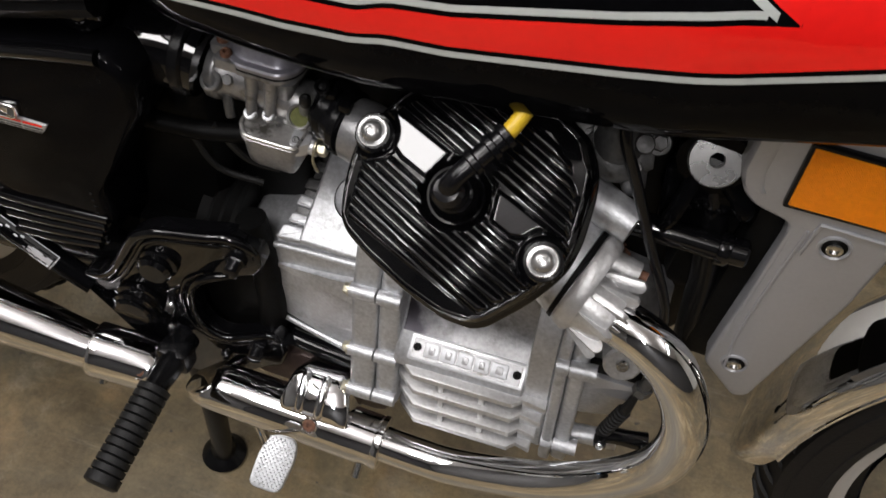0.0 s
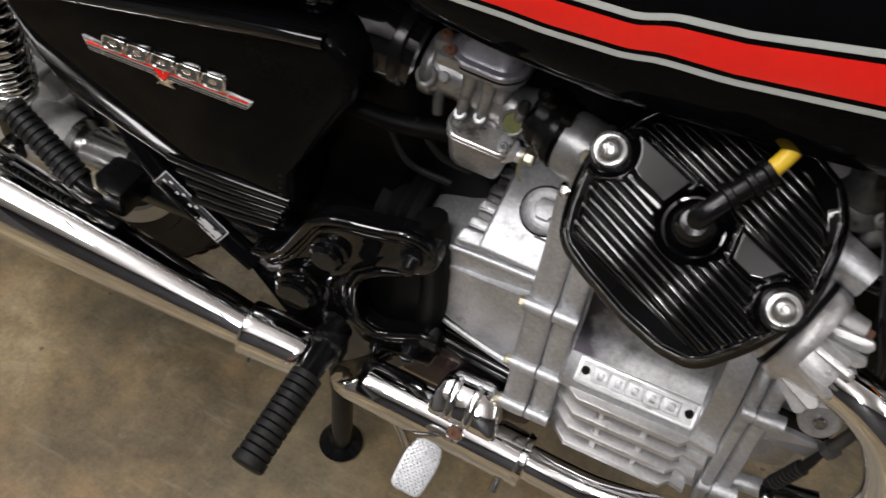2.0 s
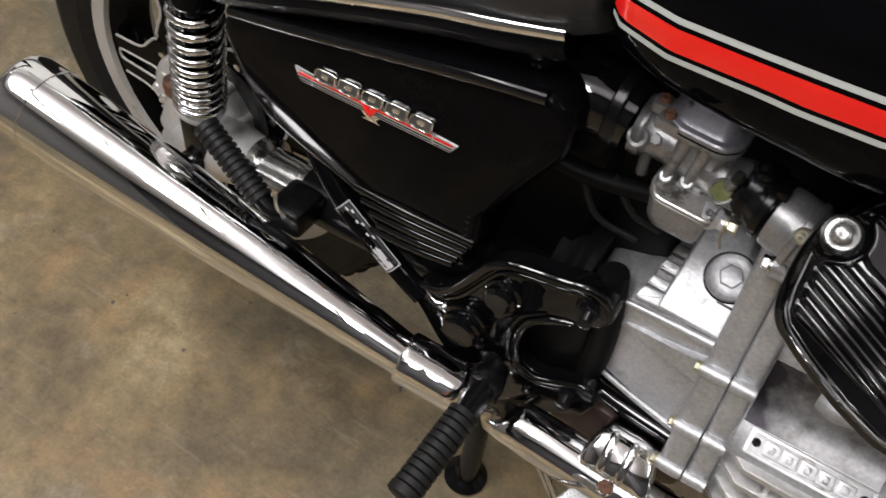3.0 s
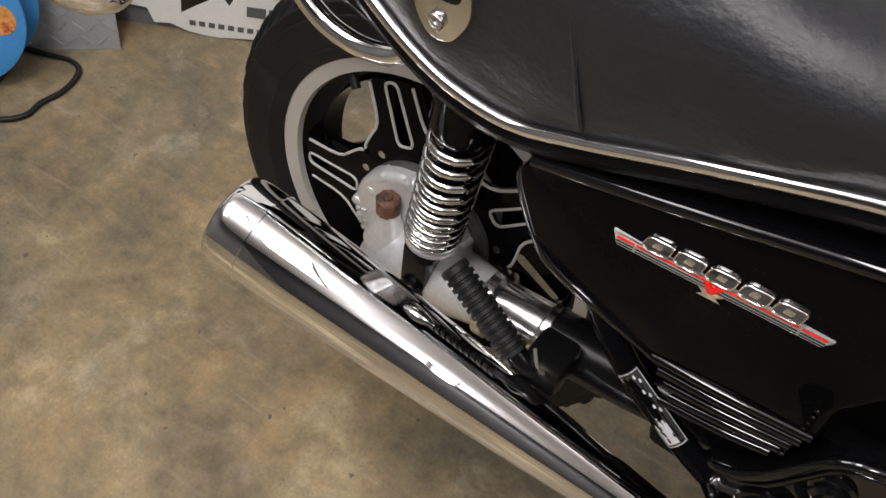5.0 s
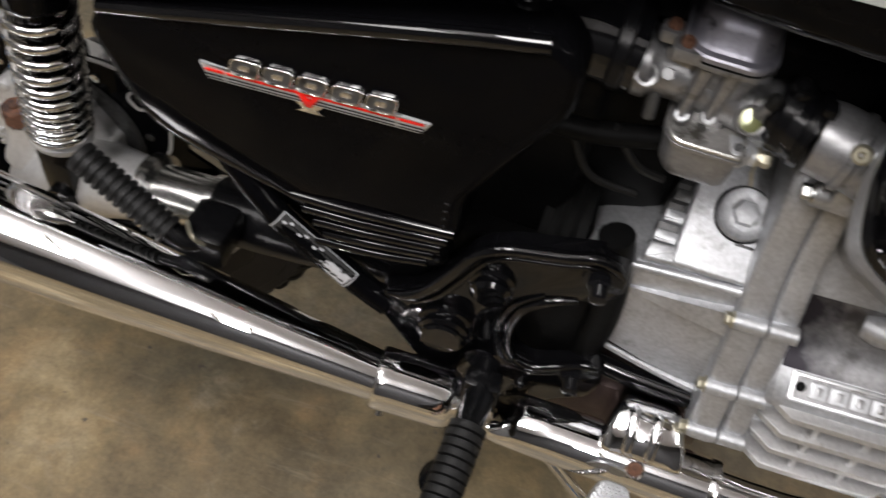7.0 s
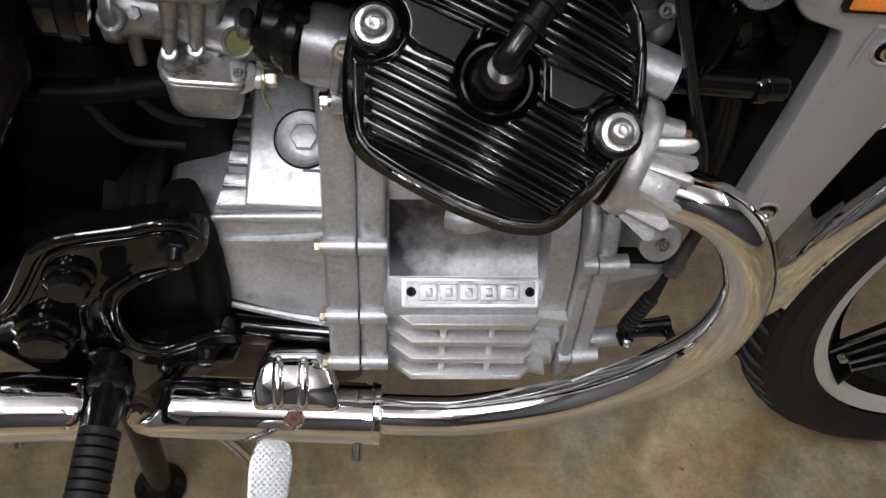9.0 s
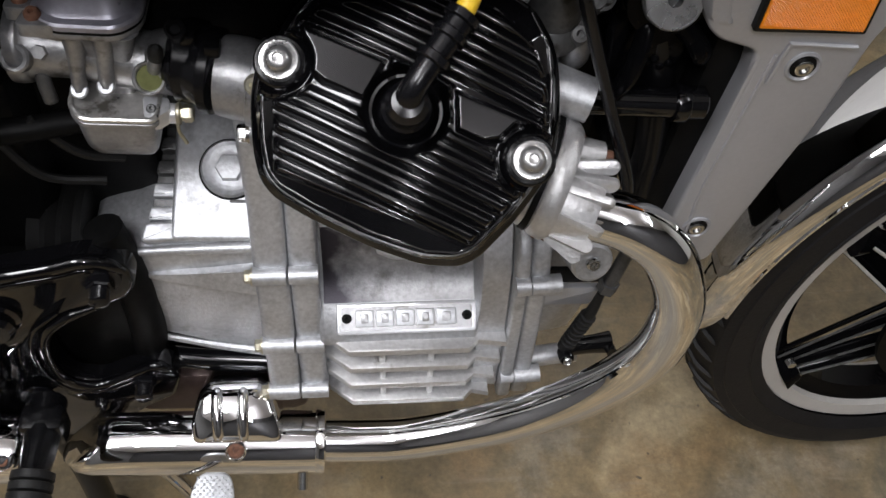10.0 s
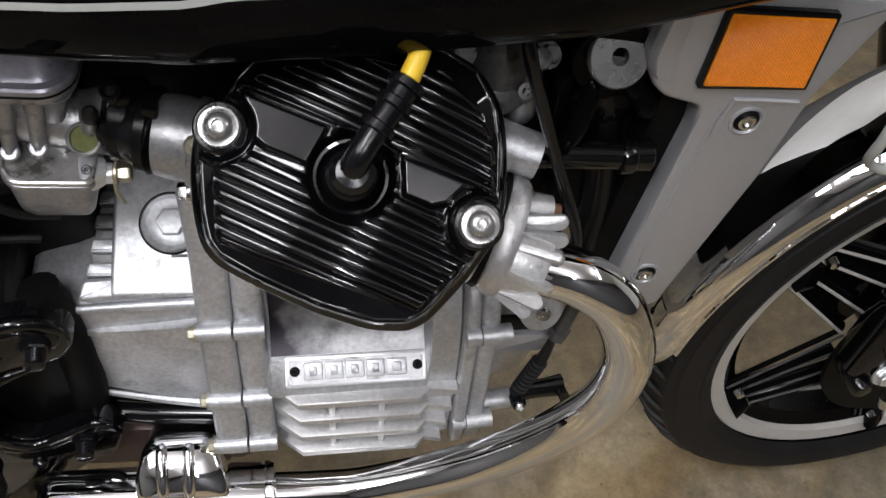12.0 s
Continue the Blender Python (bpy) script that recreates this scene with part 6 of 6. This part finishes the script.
rear = wheel("rear_wheel", AX, 0.2205, 0.300, 0.058, 0.0455, [112 + 72 * k for k in range(5)], "rear wheel with black slotted spokes and wide tyre")
put("valve_stem", join(tube([(-0.828, -0.030, 0.482), (-0.820, -0.036, 0.473)], 0.0035, 10, 2), tube([(-0.820, -0.036, 0.473), (-0.811, -0.041, 0.462)], 0.0055, 10, 2)), RUBBER, rear, "black capped tyre valve")
FA = V((0.7552, 0, 0.3292))
SA = V((-math.sin(radians(28)), 0, math.cos(radians(28))))
STEER = Matrix.Translation(FA) @ Matrix.Rotation(0.0976, 4, SA) @ Matrix.Translation(-FA)
front = wheel("front_wheel", FA, 0.2555, 0.326, 0.048, 0.035, [216, 152, 80, 4, 288], "front wheel with black spokes", STEER, True)
for bw in (rear, front):
    parts = [b for b, w, m in TREAD if w is bw]
    g = join(*parts)
    if bw is front:
        g.transform(STEER)
    put("tread_groove", g, RUBBER, bw, "dark tread grooves")

DC = V((-0.712, -0.060, 0.316))
DA = V((0, -1, 0))
drive = P("final_drive", join(
    lathe([(0.0, -0.080), (0.079, -0.080), (0.081, -0.030), (0.081, -0.004), (0.078, 0.001), (0.071, 0.003), (0.062, 0.003), (0.055, 0.005), (0.030, 0.006), (0.0, 0.006)], DC, DA, 56),
    tube([(-0.757, -0.062, 0.240), (-0.738, -0.067, 0.251), (-0.705, -0.073, 0.270), (-0.640, -0.086, 0.312), (-0.575, -0.095, 0.333)], [0.022, 0.040, 0.050, 0.042, 0.032], 30, 6),
    lathe([(0.030, -0.045), (0.0215, -0.026), (0.0150, -0.010), (0.0142, 0.0)], (-0.7320, -0.0760, 0.3496), (-0.03, -0.05, 1), 26)), DRIVEM, "cast aluminium shaft drive housing", angle=50)
fcap = P("filler_cap", join(lathe([(0.0118, -0.001), (0.0150, 0.0005), (0.0152, 0.0170), (0.0142, 0.0195), (0.0120, 0.0208), (0, 0.0208)], (-0.7325, -0.0762, 0.3511), (-0.03, -0.05, 1), 8, 0.3), lathe([(0.0062, 0.0200), (0.0062, 0.0235), (0.005, 0.0245), (0, 0.0245)], (-0.7325, -0.0762, 0.3511), (-0.03, -0.05, 1), 14)), RUST, "rusty hexagonal filler cap", drive)
P("cap_washer", lathe([(0.0120, 0.0), (0.0148, 0.0004), (0.0148, 0.0016), (0.0120, 0.0020)], (-0.7322, -0.0761, 0.3494), (-0.03, -0.05, 1), 24), BOLTM, "", fcap)
for k, r in ((52, 0.076), (96, 0.074), (124, 0.074), (152, 0.064), (181, 0.077), (232, 0.077), (20, 0.076)):
    q = radians(k)
    at = DC + V((r * math.cos(q), 0.0, r * math.sin(q)))
    P("bolt_lug", lathe([(0.0085, 0.02), (0.0070, -0.001), (0.0058, -0.0040), (0.0030, -0.0052), (0, -0.0055)], at, (0, 1, 0), 16), DRIVEM, "", drive)
for j in range(2):
    for k in range(6):
        q = radians(188 + 7.5 * k)
        r = 0.0735 - 0.0085 * j
        P("cast_mark", prism(rounded([(-0.0028, -0.0030), (0.0028, -0.0030), (0.0024, 0.0030), (-0.0026, 0.0026)], 0.0008, 2), lambda a, b, c, q=q, r=r: DC + V((r * math.cos(q), 0, r * math.sin(q))) + V((math.cos(q), 0, math.sin(q))) * a + V((-math.sin(q), 0, math.cos(q))) * b + V((0, -1, 0)) * c, 0.0, 0.0058, 0.0008), DRIVEM, "", drive)
P("hub_drum", lathe([(0.086, 0.0), (0.088, 0.004), (0.088, 0.030), (0.0, 0.032)], (-0.700, -0.046, 0.320), (0, 1, 0), 56), GRIMY_SHADED, "dull brake drum behind the housing", drive)
P("rust_patch", lathe([(0.009, 0.0), (0.007, 0.0015), (0, 0.002)], (-0.7000, -0.0475, 0.3950), (0, -1, 0.25), 14), RUST, "", drive)
P("shaft_tube", join(lathe([(0.040, 0), (0.040, 0.012), (0.031, 0.016), (0.030, 0.07), (0.034, 0.074), (0.034, 0.082)], (-0.575, -0.095, 0.333), (1, -0.02, 0.14), 24)), STEEL, "machined shaft flange")
P("swing_arm", join(tube([(-0.50, -0.098, 0.344), (-0.40, -0.10, 0.358), (-0.25, -0.09, 0.375)], 0.032, 18, 4), tube([(-0.70, 0.10, 0.32), (-0.45, 0.10, 0.35), (-0.25, 0.08, 0.375)], 0.022, 14, 4)), SATIN, "black swing arm")
sa, sb = V((-0.659, -0.112, 0.315)), V((-0.622, -0.112, 0.665))
sd = (sb - sa).normalized()
shock = P("shock_absorber", join(lathe([(0.0135, 0.05), (0.0135, 0.30)], sa, sd, 18), lathe([(0.014, 0.052), (0.017, 0.055), (0.017, 0.074), (0.012, 0.076)], sa, sd), lathe([(0.033, 0.255), (0.034, 0.259), (0.034, 0.345), (0.020, 0.352), (0, 0.352)], sa, sd)), GLOSS, "rear shock absorber with chrome coil spring")
sv = sd.orthogonal().normalized()
su = sd.cross(sv)
hel = []
turns, n = 11.0, 242
for i in range(n + 1):
    t = i / n
    h = 0.092 + 0.170 * (t * 0.60 + 0.40 * t * t)
    a = 2 * math.pi * turns * t
    hel.append(sa + sd * h + 0.0268 * (math.cos(a) * sv + math.sin(a) * su))
P("spring_seat", lathe([(0.014, 0.070), (0.022, 0.074), (0.0295, 0.084), (0.0295, 0.089), (0.016, 0.091)], sa, sd, 26), DRIVEM, "pale alloy spring seat", shock)
P("coil_spring", tube(hel, 0.0050, 12, 0), CHROME, "chrome coil spring", shock)
P("lower_eye", join(lathe([(0.017, -0.022), (0.017, 0.022)], sa, (0, 1, 0), 20), box(-0.676, -0.642, -0.128, -0.098, 0.318, 0.385, 0.006)), SATIN, "", shock)
P("eye_bolt", bolt_hex(sa + V((0, -0.022, 0)), (0, -1, 0), 0.0085, 0.010), STEEL, "", shock)
pp = P("passenger_foot_rest", join(tube([(-0.512, -0.170, 0.392), (-0.49, -0.168, 0.378), (-0.47, -0.15, 0.372)], [0.011, 0.012, 0.013], 12, 4), box(-0.50, -0.455, -0.172, -0.12, 0.352, 0.392, 0.008)), SATIN, "folded passenger foot rest with ribbed rubber")
q0, q1 = V((-0.508, -0.171, 0.391)), V((-0.592, -0.157, 0.434))
P("rubber_core", tube([q0, q1], 0.0126, 14, 0), RUBBER, "", pp)
for k in range(13):
    c = q0.lerp(q1, k / 12)
    P("rubber_rib", lathe([(0.0122, -0.003), (0.0152, -0.0022), (0.0152, 0.002 if k < 12 else 0.004), (0.0122, 0.003 if k < 12 else 0.006), (0, 0.003 if k < 12 else 0.006)], c, q1 - q0, 16), RUBBER, "", pp)
P("wire", tube([(-0.49, -0.165, 0.405), (-0.48, -0.175, 0.398), (-0.472, -0.17, 0.385)], 0.002, 6), BRASS, "short yellowed return spring", pp)
P("rear_mudguard", loft([[V((-0.70 + r * math.cos(radians(t)), y, 0.36 + r * math.sin(radians(t)))) for r, y in ((0.345, -0.085), (0.360, -0.06), (0.365, 0), (0.360, 0.06), (0.345, 0.085), (0.352, 0.06), (0.358, 0), (0.352, -0.06))] for t in range(25, 121, 6)]), GLOSS, "black rear mudguard")

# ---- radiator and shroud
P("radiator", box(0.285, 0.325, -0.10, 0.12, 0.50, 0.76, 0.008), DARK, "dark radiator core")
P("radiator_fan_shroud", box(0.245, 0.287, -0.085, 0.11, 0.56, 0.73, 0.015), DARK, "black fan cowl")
SH = rounded([(0.303, 0.521), (0.340, 0.484), (0.352, 0.490), (0.374, 0.640), (0.378, 0.716), (0.400, 0.790), (0.258, 0.790), (0.257, 0.742), (0.265, 0.721), (0.276, 0.711), (0.304, 0.704), (0.3075, 0.680)], 0.006)
shroud = P("radiator_shroud", prism(SH, SIDE, 0.075, 0.118, 0.004, 3), SHROUD, "silver-grey radiator side cover with amber reflector")
P("side_flange", loft([[V((x, -c, z)) for x, c in ((0.2565 + d, 0.106), (0.2580 + d, 0.1165), (0.2610 + d, 0.1196), (0.2700 + d, 0.1206), (0.2730 + d, 0.1192), (0.2745 + d, 0.1150), (0.2745 + d, 0.106))] for z, d in ((0.7260, 0.0065), (0.7300, 0.0035), (0.742, 0.0), (0.790, 0.0005))]), SHROUD, "", shroud)
P("fold_line", tube([(0.318, -0.1182, 0.703), (0.316, -0.1182, 0.648), (0.315, -0.1182, 0.576), (0.320, -0.1182, 0.525)], 0.0013, 6, 4), SHROUD, "", shroud)
P("fold_line", tube([(0.3085, -0.1160, 0.700), (0.3080, -0.1160, 0.643), (0.3085, -0.1160, 0.560), (0.312, -0.1160, 0.525)], 0.0022, 6, 4), SHROUD, "", shroud)
P("raised_line", tube([(0.321, -0.1185, 0.680), (0.323, -0.1188, 0.709), (0.328, -0.119, 0.7125), (0.368, -0.119, 0.7125)], 0.0016, 6, 4), SHROUD, "", shroud)
for x, z in ((0.340, 0.6945), (0.3265, 0.5315)):
    P("screw_well", lathe([(0.0120, 0.0), (0.0116, 0.0018), (0.0102, 0.0024), (0.0088, 0.0010), (0.0082, -0.0004)], (x, -0.1175, z), (0, -1, 0), caps=False), SHROUD, "", shroud)
    # Near-black disc paints the shade at the bottom of the screw well
    P("well_shade", lathe([(0.0090, 0.0), (0.0090, 0.0006), (0, 0.0006)], (x, -0.1178, z), (0, -1, 0)), DARK, "", shroud)
    P("screw", bolt_socket((x, -0.1180, z), (0, -1, 0), 0.0060, 0.0032, 0.58), STEEL, "", shroud)
P("reflector_frame", prism(rounded([(0.2922, 0.7228), (0.3652, 0.7252), (0.3597, 0.7820), (0.2898, 0.7814)], 0.002), SIDE, 0.116, 0.1232, 0.0012), SATIN, "black reflector frame", shroud)
P("reflector", prism(rounded([(0.2948, 0.7260), (0.3625, 0.7282), (0.3575, 0.7790), (0.2922, 0.7784)], 0.0015), SIDE, 0.120, 0.1240, 0.0008), AMBER, "amber prismatic reflector", shroud)
# fine raised prisms, set corner to corner over the lens
prisms = bmesh.new()
for i in range(-4, 40):
    for j in range(0, 60):
        x, z = 0.2945 + 0.0019 * i + (0.00095 if j % 2 else 0.0), 0.7285 + 0.00095 * j
        lo, hi = 0.2960 - 0.0020 * (z - 0.728) / 0.05, 0.3612 - 0.0046 * (z - 0.728) / 0.05
        if lo < x < hi and z < 0.7772:
            ring = [prisms.verts.new((x + p, -0.1239, z + q)) for p, q in ((-0.00092, 0), (0, -0.00092), (0.00092, 0), (0, 0.00092))]
            top = prisms.verts.new((x, -0.1247, z))
            for k in range(4):
                prisms.faces.new((ring[k], ring[(k + 1) % 4], top))
put("lens_relief", prisms, AMBER, shroud, "", 10)

# ---- front end
def F(name, bm, material, label="", parent=None, angle=40):
    bm.transform(STEER)
    return put(name, bm, material, parent or B, label, angle)
def fender_ring(t):
    r = 0.350
    sec = [(-0.058, -0.018), (-0.057, -0.008), (-0.051, 0.001), (-0.036, 0.008), (0.0, 0.010), (0.034, 0.004), (0.047, -0.004), (0.053, -0.011), (0.054, -0.018), (0.0515, -0.018), (0.045, -0.007), (0.032, 0.0008), (0.0, 0.0065), (-0.034, 0.0048), (-0.049, -0.002), (-0.0555, -0.018)]
    end = min(1.0, max(0.0, (188.5 - t) / 14.0))
    k = 0.25 + 0.75 * math.sqrt(end) if end < 1 else 1.0
    return [V((FA.x + (r + h) * math.cos(radians(t)), y * k, FA.z + (r + h) * math.sin(radians(t)))) for y, h in sec]
ts = [50 + 4 * i for i in range(32)] + [177, 179.5, 182, 184, 185.6, 187, 187.8, 188.4]
fender = F("front_mudguard", loft([fender_ring(t) for t in ts]), CHROME, "rounded chrome front mudguard", angle=60)
F("bead", tube([(FA.x + 0.3325 * math.cos(radians(t)), -0.0578, FA.z + 0.3325 * math.sin(radians(t))) for t in range(50, 177, 6)], 0.0024, 8, 3), CHROME, "", fender)
fork = F("fork_leg", join(tube([FA + V((0.02, -0.088, -0.03)), FA + V((-0.03, -0.085, 0.10)), FA + V((-0.20, -0.085, 0.42)), FA + V((-0.32, -0.085, 0.66))], [0.026, 0.027, 0.029, 0.030], 18, 4), lathe([(0.02, -0.02), (0.02, 0.02)], FA + V((0, -0.085, 0)), (0, 1, 0))), SATIN, "black fork lower leg")
# Far leg and yoke are unseen, added so the chrome mudguard mirrors something dark
F("fork_leg", tube([FA + V((0.02, 0.085, -0.03)), FA + V((-0.03, 0.085, 0.10)), FA + V((-0.20, 0.085, 0.42)), FA + V((-0.32, 0.085, 0.66))], [0.026, 0.027, 0.029, 0.030], 18, 4), SATIN, "black fork lower leg")
F("fork_yoke", box(FA.x - 0.36, FA.x - 0.20, -0.12, 0.12, FA.z + 0.46, FA.z + 0.53, 0.02), SATIN, "black lower fork yoke, out of view, mirrored dark in the mudguard")
F("axle_nut", bolt_hex(FA + V((0, -0.105, 0)), (0, -1, 0), 0.012, 0.012), STEEL, "bright axle nut", fork)
F("brake_disc", lathe([(0.075, -0.062), (0.135, -0.062), (0.135, -0.056), (0.075, -0.056)], FA, (0, 1, 0), 60, loop=True), DARK, "dark brake disc")
caliper = F("caliper", join(box(FA.x - 0.135, FA.x - 0.060, -0.100, -0.048, FA.z - 0.020, FA.z + 0.105, 0.016, 3), lathe([(0.0, -0.012), (0.024, -0.010), (0.030, 0.0), (0.030, 0.04)], (FA.x - 0.102, -0.102, FA.z + 0.062), (0, 1, 0.1), 24)), COVER, "glossy black brake caliper")
for dx, dz, r in ((-0.128, 0.098, 0.010), (-0.070, 0.092, 0.010), (-0.125, -0.008, 0.011), (-0.075, 0.018, 0.012)):
    F("caliper_lug", lathe([(r, 0.03), (r, -0.004), (r * 0.8, -0.007), (0, -0.0075)], (FA.x + dx, -0.100, FA.z + dz), (0, 1, 0), 16), COVER, "", caliper)
F("caliper_bolt", bolt_hex((FA.x - 0.112, -0.102, FA.z + 0.016), (0, -1, 0.2), 0.010, 0.010), ZINC, "bright caliper bolt", caliper)
F("bleed_nipple", tube([(FA.x - 0.080, -0.104, FA.z - 0.030), (FA.x - 0.077, -0.106, FA.z - 0.046)], [0.009, 0.006], 12, 2), STEEL, "", caliper)
for k in range(5):
    q = radians(40 + 72 * k)
    F("hub_bolt", bolt_hex(FA + V((0.048 * math.cos(q), -0.066, 0.048 * math.sin(q))), (0, -1, 0), 0.006, 0.006), GRIMY_SHADED, "", caliper)
F("brake_hose", tube([(0.42, -0.11, 0.86), (0.405, -0.135, 0.78), (0.412, -0.13, 0.70), (0.44, -0.11, 0.655), (0.51, -0.10, 0.63)], 0.0038, 10), PIN, "grey brake hose")

# ---- tail parts of the motorcycle
sig = P("turn_signal", lathe([(0.012, -0.050), (0.030, -0.038), (0.042, -0.015), (0.045, 0.0), (0.045, 0.012)], (-1.005, -0.205, 0.602), (-1, 0, 0), 36), CHROME, "chrome rear turn signal")
P("lens", lathe([(0.0455, 0.010), (0.0455, 0.022), (0.036, 0.032), (0, 0.036)], (-1.005, -0.205, 0.602), (-1, 0, 0), 36), AMBER, "amber lens", sig)
P("stalk", join(tube([(-0.965, -0.19, 0.607), (-0.95, -0.15, 0.615), (-0.94, -0.08, 0.63)], 0.010, 12), lathe([(0.016, 0), (0.016, 0.010), (0.010, 0.012)], (-0.955, -0.165, 0.612), (0.2, 1, 0.2))), CHROME, "chrome stalk", sig)
P("stalk_rubber", lathe([(0.014, 0), (0.016, 0.004), (0.016, 0.018), (0.013, 0.022)], (-0.948, -0.14, 0.617), (0.1, 1, 0.2)), RUBBER, "", sig)
P("plate_bracket", prism([(-1.010, 0.494), (-1.000, 0.560), (-0.90, 0.60), (-0.91, 0.575), (-0.985, 0.515)], SIDE, 0.096, 0.102, 0.001), SATIN, "black number plate bracket")

# ---------------------------------------------------------------- things by the wall
def W(a, b, c):
    """Along the back wall, out from it into the room, up."""
    return RM @ V((a, 1.060 - b, c))
def flat(a, b, c):
    return W(a, c, b)
edge = [(-1.315 + 0.035 * i, 0.004 + 0.004 * math.sin(i * 1.3) + (0.012 if i < 2 else 0.0)) for i in range(52)]
banner = put("banner", prism([(-1.40, 0.055), (-1.325, 0.05)] + edge + [(0.5, 0.75), (-1.40, 0.75)], flat, 0.004, 0.010, 0.0), WHITE, smooth=False)
tagged(banner, "white printed vinyl banner hung low on the wall", "banner")
def ink(name, pts, material, label=""):
    return put(name, prism(pts, flat, 0.0098, 0.0108, 0.0), material, banner, label, smooth=False)
for k in range(16):
    a = -1.238 + 0.0205 * k
    ink("print_bar", [(a, 0.023), (a + 0.013, 0.023), (a + 0.0145, 0.035), (a + 0.0015, 0.035)], GREYINK, "grey web address printed as bars")
for a, w_ in ((-1.112, 0.040), (-1.066, 0.030), (-1.030, 0.024), (-1.0, 0.03), (-0.965, 0.03)):
    ink("print_bar", [(a, 0.064), (a + w_, 0.064), (a + w_ + 0.003, 0.088), (a + 0.003, 0.088)], GREYINK, "dark lettering as bars")
for a, w_ in ((-1.097, 0.052), (-1.036, 0.046), (-0.982, 0.03), (-0.944, 0.04)):
    ink("red_bar", [(a, 0.114), (a + w_, 0.114), (a + w_ + 0.006, 0.165), (a + 0.006, 0.165)], REDINK, "red lettering as bars")
for i in range(4):
    for j in range(3):
        if (i + j) % 2 == 0:
            a, b = -1.305 + 0.020 * i + 0.006 * j, 0.082 + 0.018 * j + 0.003 * i
            ink("flag_check", [(a, b), (a + 0.020, b + 0.003), (a + 0.026, b + 0.021), (a + 0.006, b + 0.018)], INK, "black chequer print")
ink("flag_check", [(-1.146, 0.084), (-1.132, 0.105), (-1.142, 0.126), (-1.158, 0.105)], INK, "black chequer print")

plate_ = new("tread_plate")
tagged(plate_, "grey diamond tread metal sheet leaning on the wall", "metal sheet")
A0, A1 = V((-1.83, 0.085, 0.0)), V((-1.650, 0.246, 0.0))
pl_u = (A1 - A0).normalized()
pl_v = (V((-pl_u.y, pl_u.x, 0)) * 0.28 + V((0, 0, 0.96))).normalized()
pl_n = pl_u.cross(pl_v).normalized()
def LEAN_MAP(a, b, c):
    return A0 + pl_u * a + pl_v * b + pl_n * c
LEN = (A1 - A0).length
put("sheet", prism([(-0.25, 0.0), (LEN, 0.0), (LEN, 0.42), (-0.25, 0.42)], LEAN_MAP, -0.002, 0.002, 0.0), PLATE, plate_, smooth=False)
tr = []
for i in range(-8, 9):
    for j in range(14):
        a, b = 0.030 * i + (0.015 if j % 2 else 0.0), 0.018 + 0.030 * j
        if -0.24 < a < LEN - 0.012:
            sgn = 1 if (i + j) % 2 else -1
            tr.append(tube([LEAN_MAP(a - 0.010, b - 0.008 * sgn, 0.0022), LEAN_MAP(a + 0.010, b + 0.008 * sgn, 0.0022)], 0.0022, 6, 0))
put("tread_pattern", join(*tr), PLATE, plate_)

reel = new("cable_reel")
tagged(reel, "blue plastic cable reel with black flex on the floor", "cable reel")
rc0 = V((-1.80, 0.02, 0.150))
rax = V((0.62, -0.76, 0.18)).normalized()
put("flange_disc", lathe([(0.0, 0.040), (0.060, 0.040), (0.075, 0.046), (0.128, 0.046), (0.140, 0.042), (0.140, 0.036), (0.0, 0.034)], rc0, rax, 48), BLUE, reel)
put("flange_disc", lathe([(0.0, -0.046), (0.140, -0.046), (0.140, -0.038), (0.0, -0.036)], rc0, rax, 48), BLUE, reel)
put("wound_flex", lathe([(0.10, -0.036), (0.105, 0.0), (0.10, 0.036)], rc0, rax, 36), RUBBER, reel, "black flex wound on the drum")
put("centre_hub", lathe([(0.058, 0.04), (0.056, 0.050), (0.03, 0.054), (0, 0.054)], rc0, rax, 32), INK, reel, "black hub")
put("sticker", lathe([(0.030, 0.0), (0.030, 0.001), (0, 0.001)], rc0 + rax * 0.0465 + V((0.075, 0.060, -0.005)), rax, 24), mat("orange_sticker", (0.65, 0.28, 0.08), 0.4, 0, 0.4, 30, 120, 0, stain=(0.3, 0.03, 0.02), stain_at=0.55, stain_scale=40), reel, "orange printed sticker")
put("frame_foot", join(tube([(-1.80, -0.09, 0.012), (-1.74, 0.0, 0.012), (-1.775, 0.075, 0.012)], 0.012, 10), tube([(-2.0, 0.0, 0.012), (-1.90, 0.12, 0.012)], 0.012, 10)), RUBBER, reel, "black tube foot")
flex = put("power_cable", tube([(-1.79, 0.115, 0.008), (-1.735, 0.135, 0.006), (-1.69, 0.150, 0.006), (-1.655, 0.145, 0.006), (-1.632, 0.115, 0.006), (-1.622, 0.075, 0.006), (-1.625, 0.03, 0.006), (-1.617, -0.005, 0.006), (-1.632, -0.035, 0.006), (-1.67, -0.065, 0.006)], 0.0055, 10, 6), RUBBER)
tagged(flex, "black power flex curling across the concrete floor", "cable")
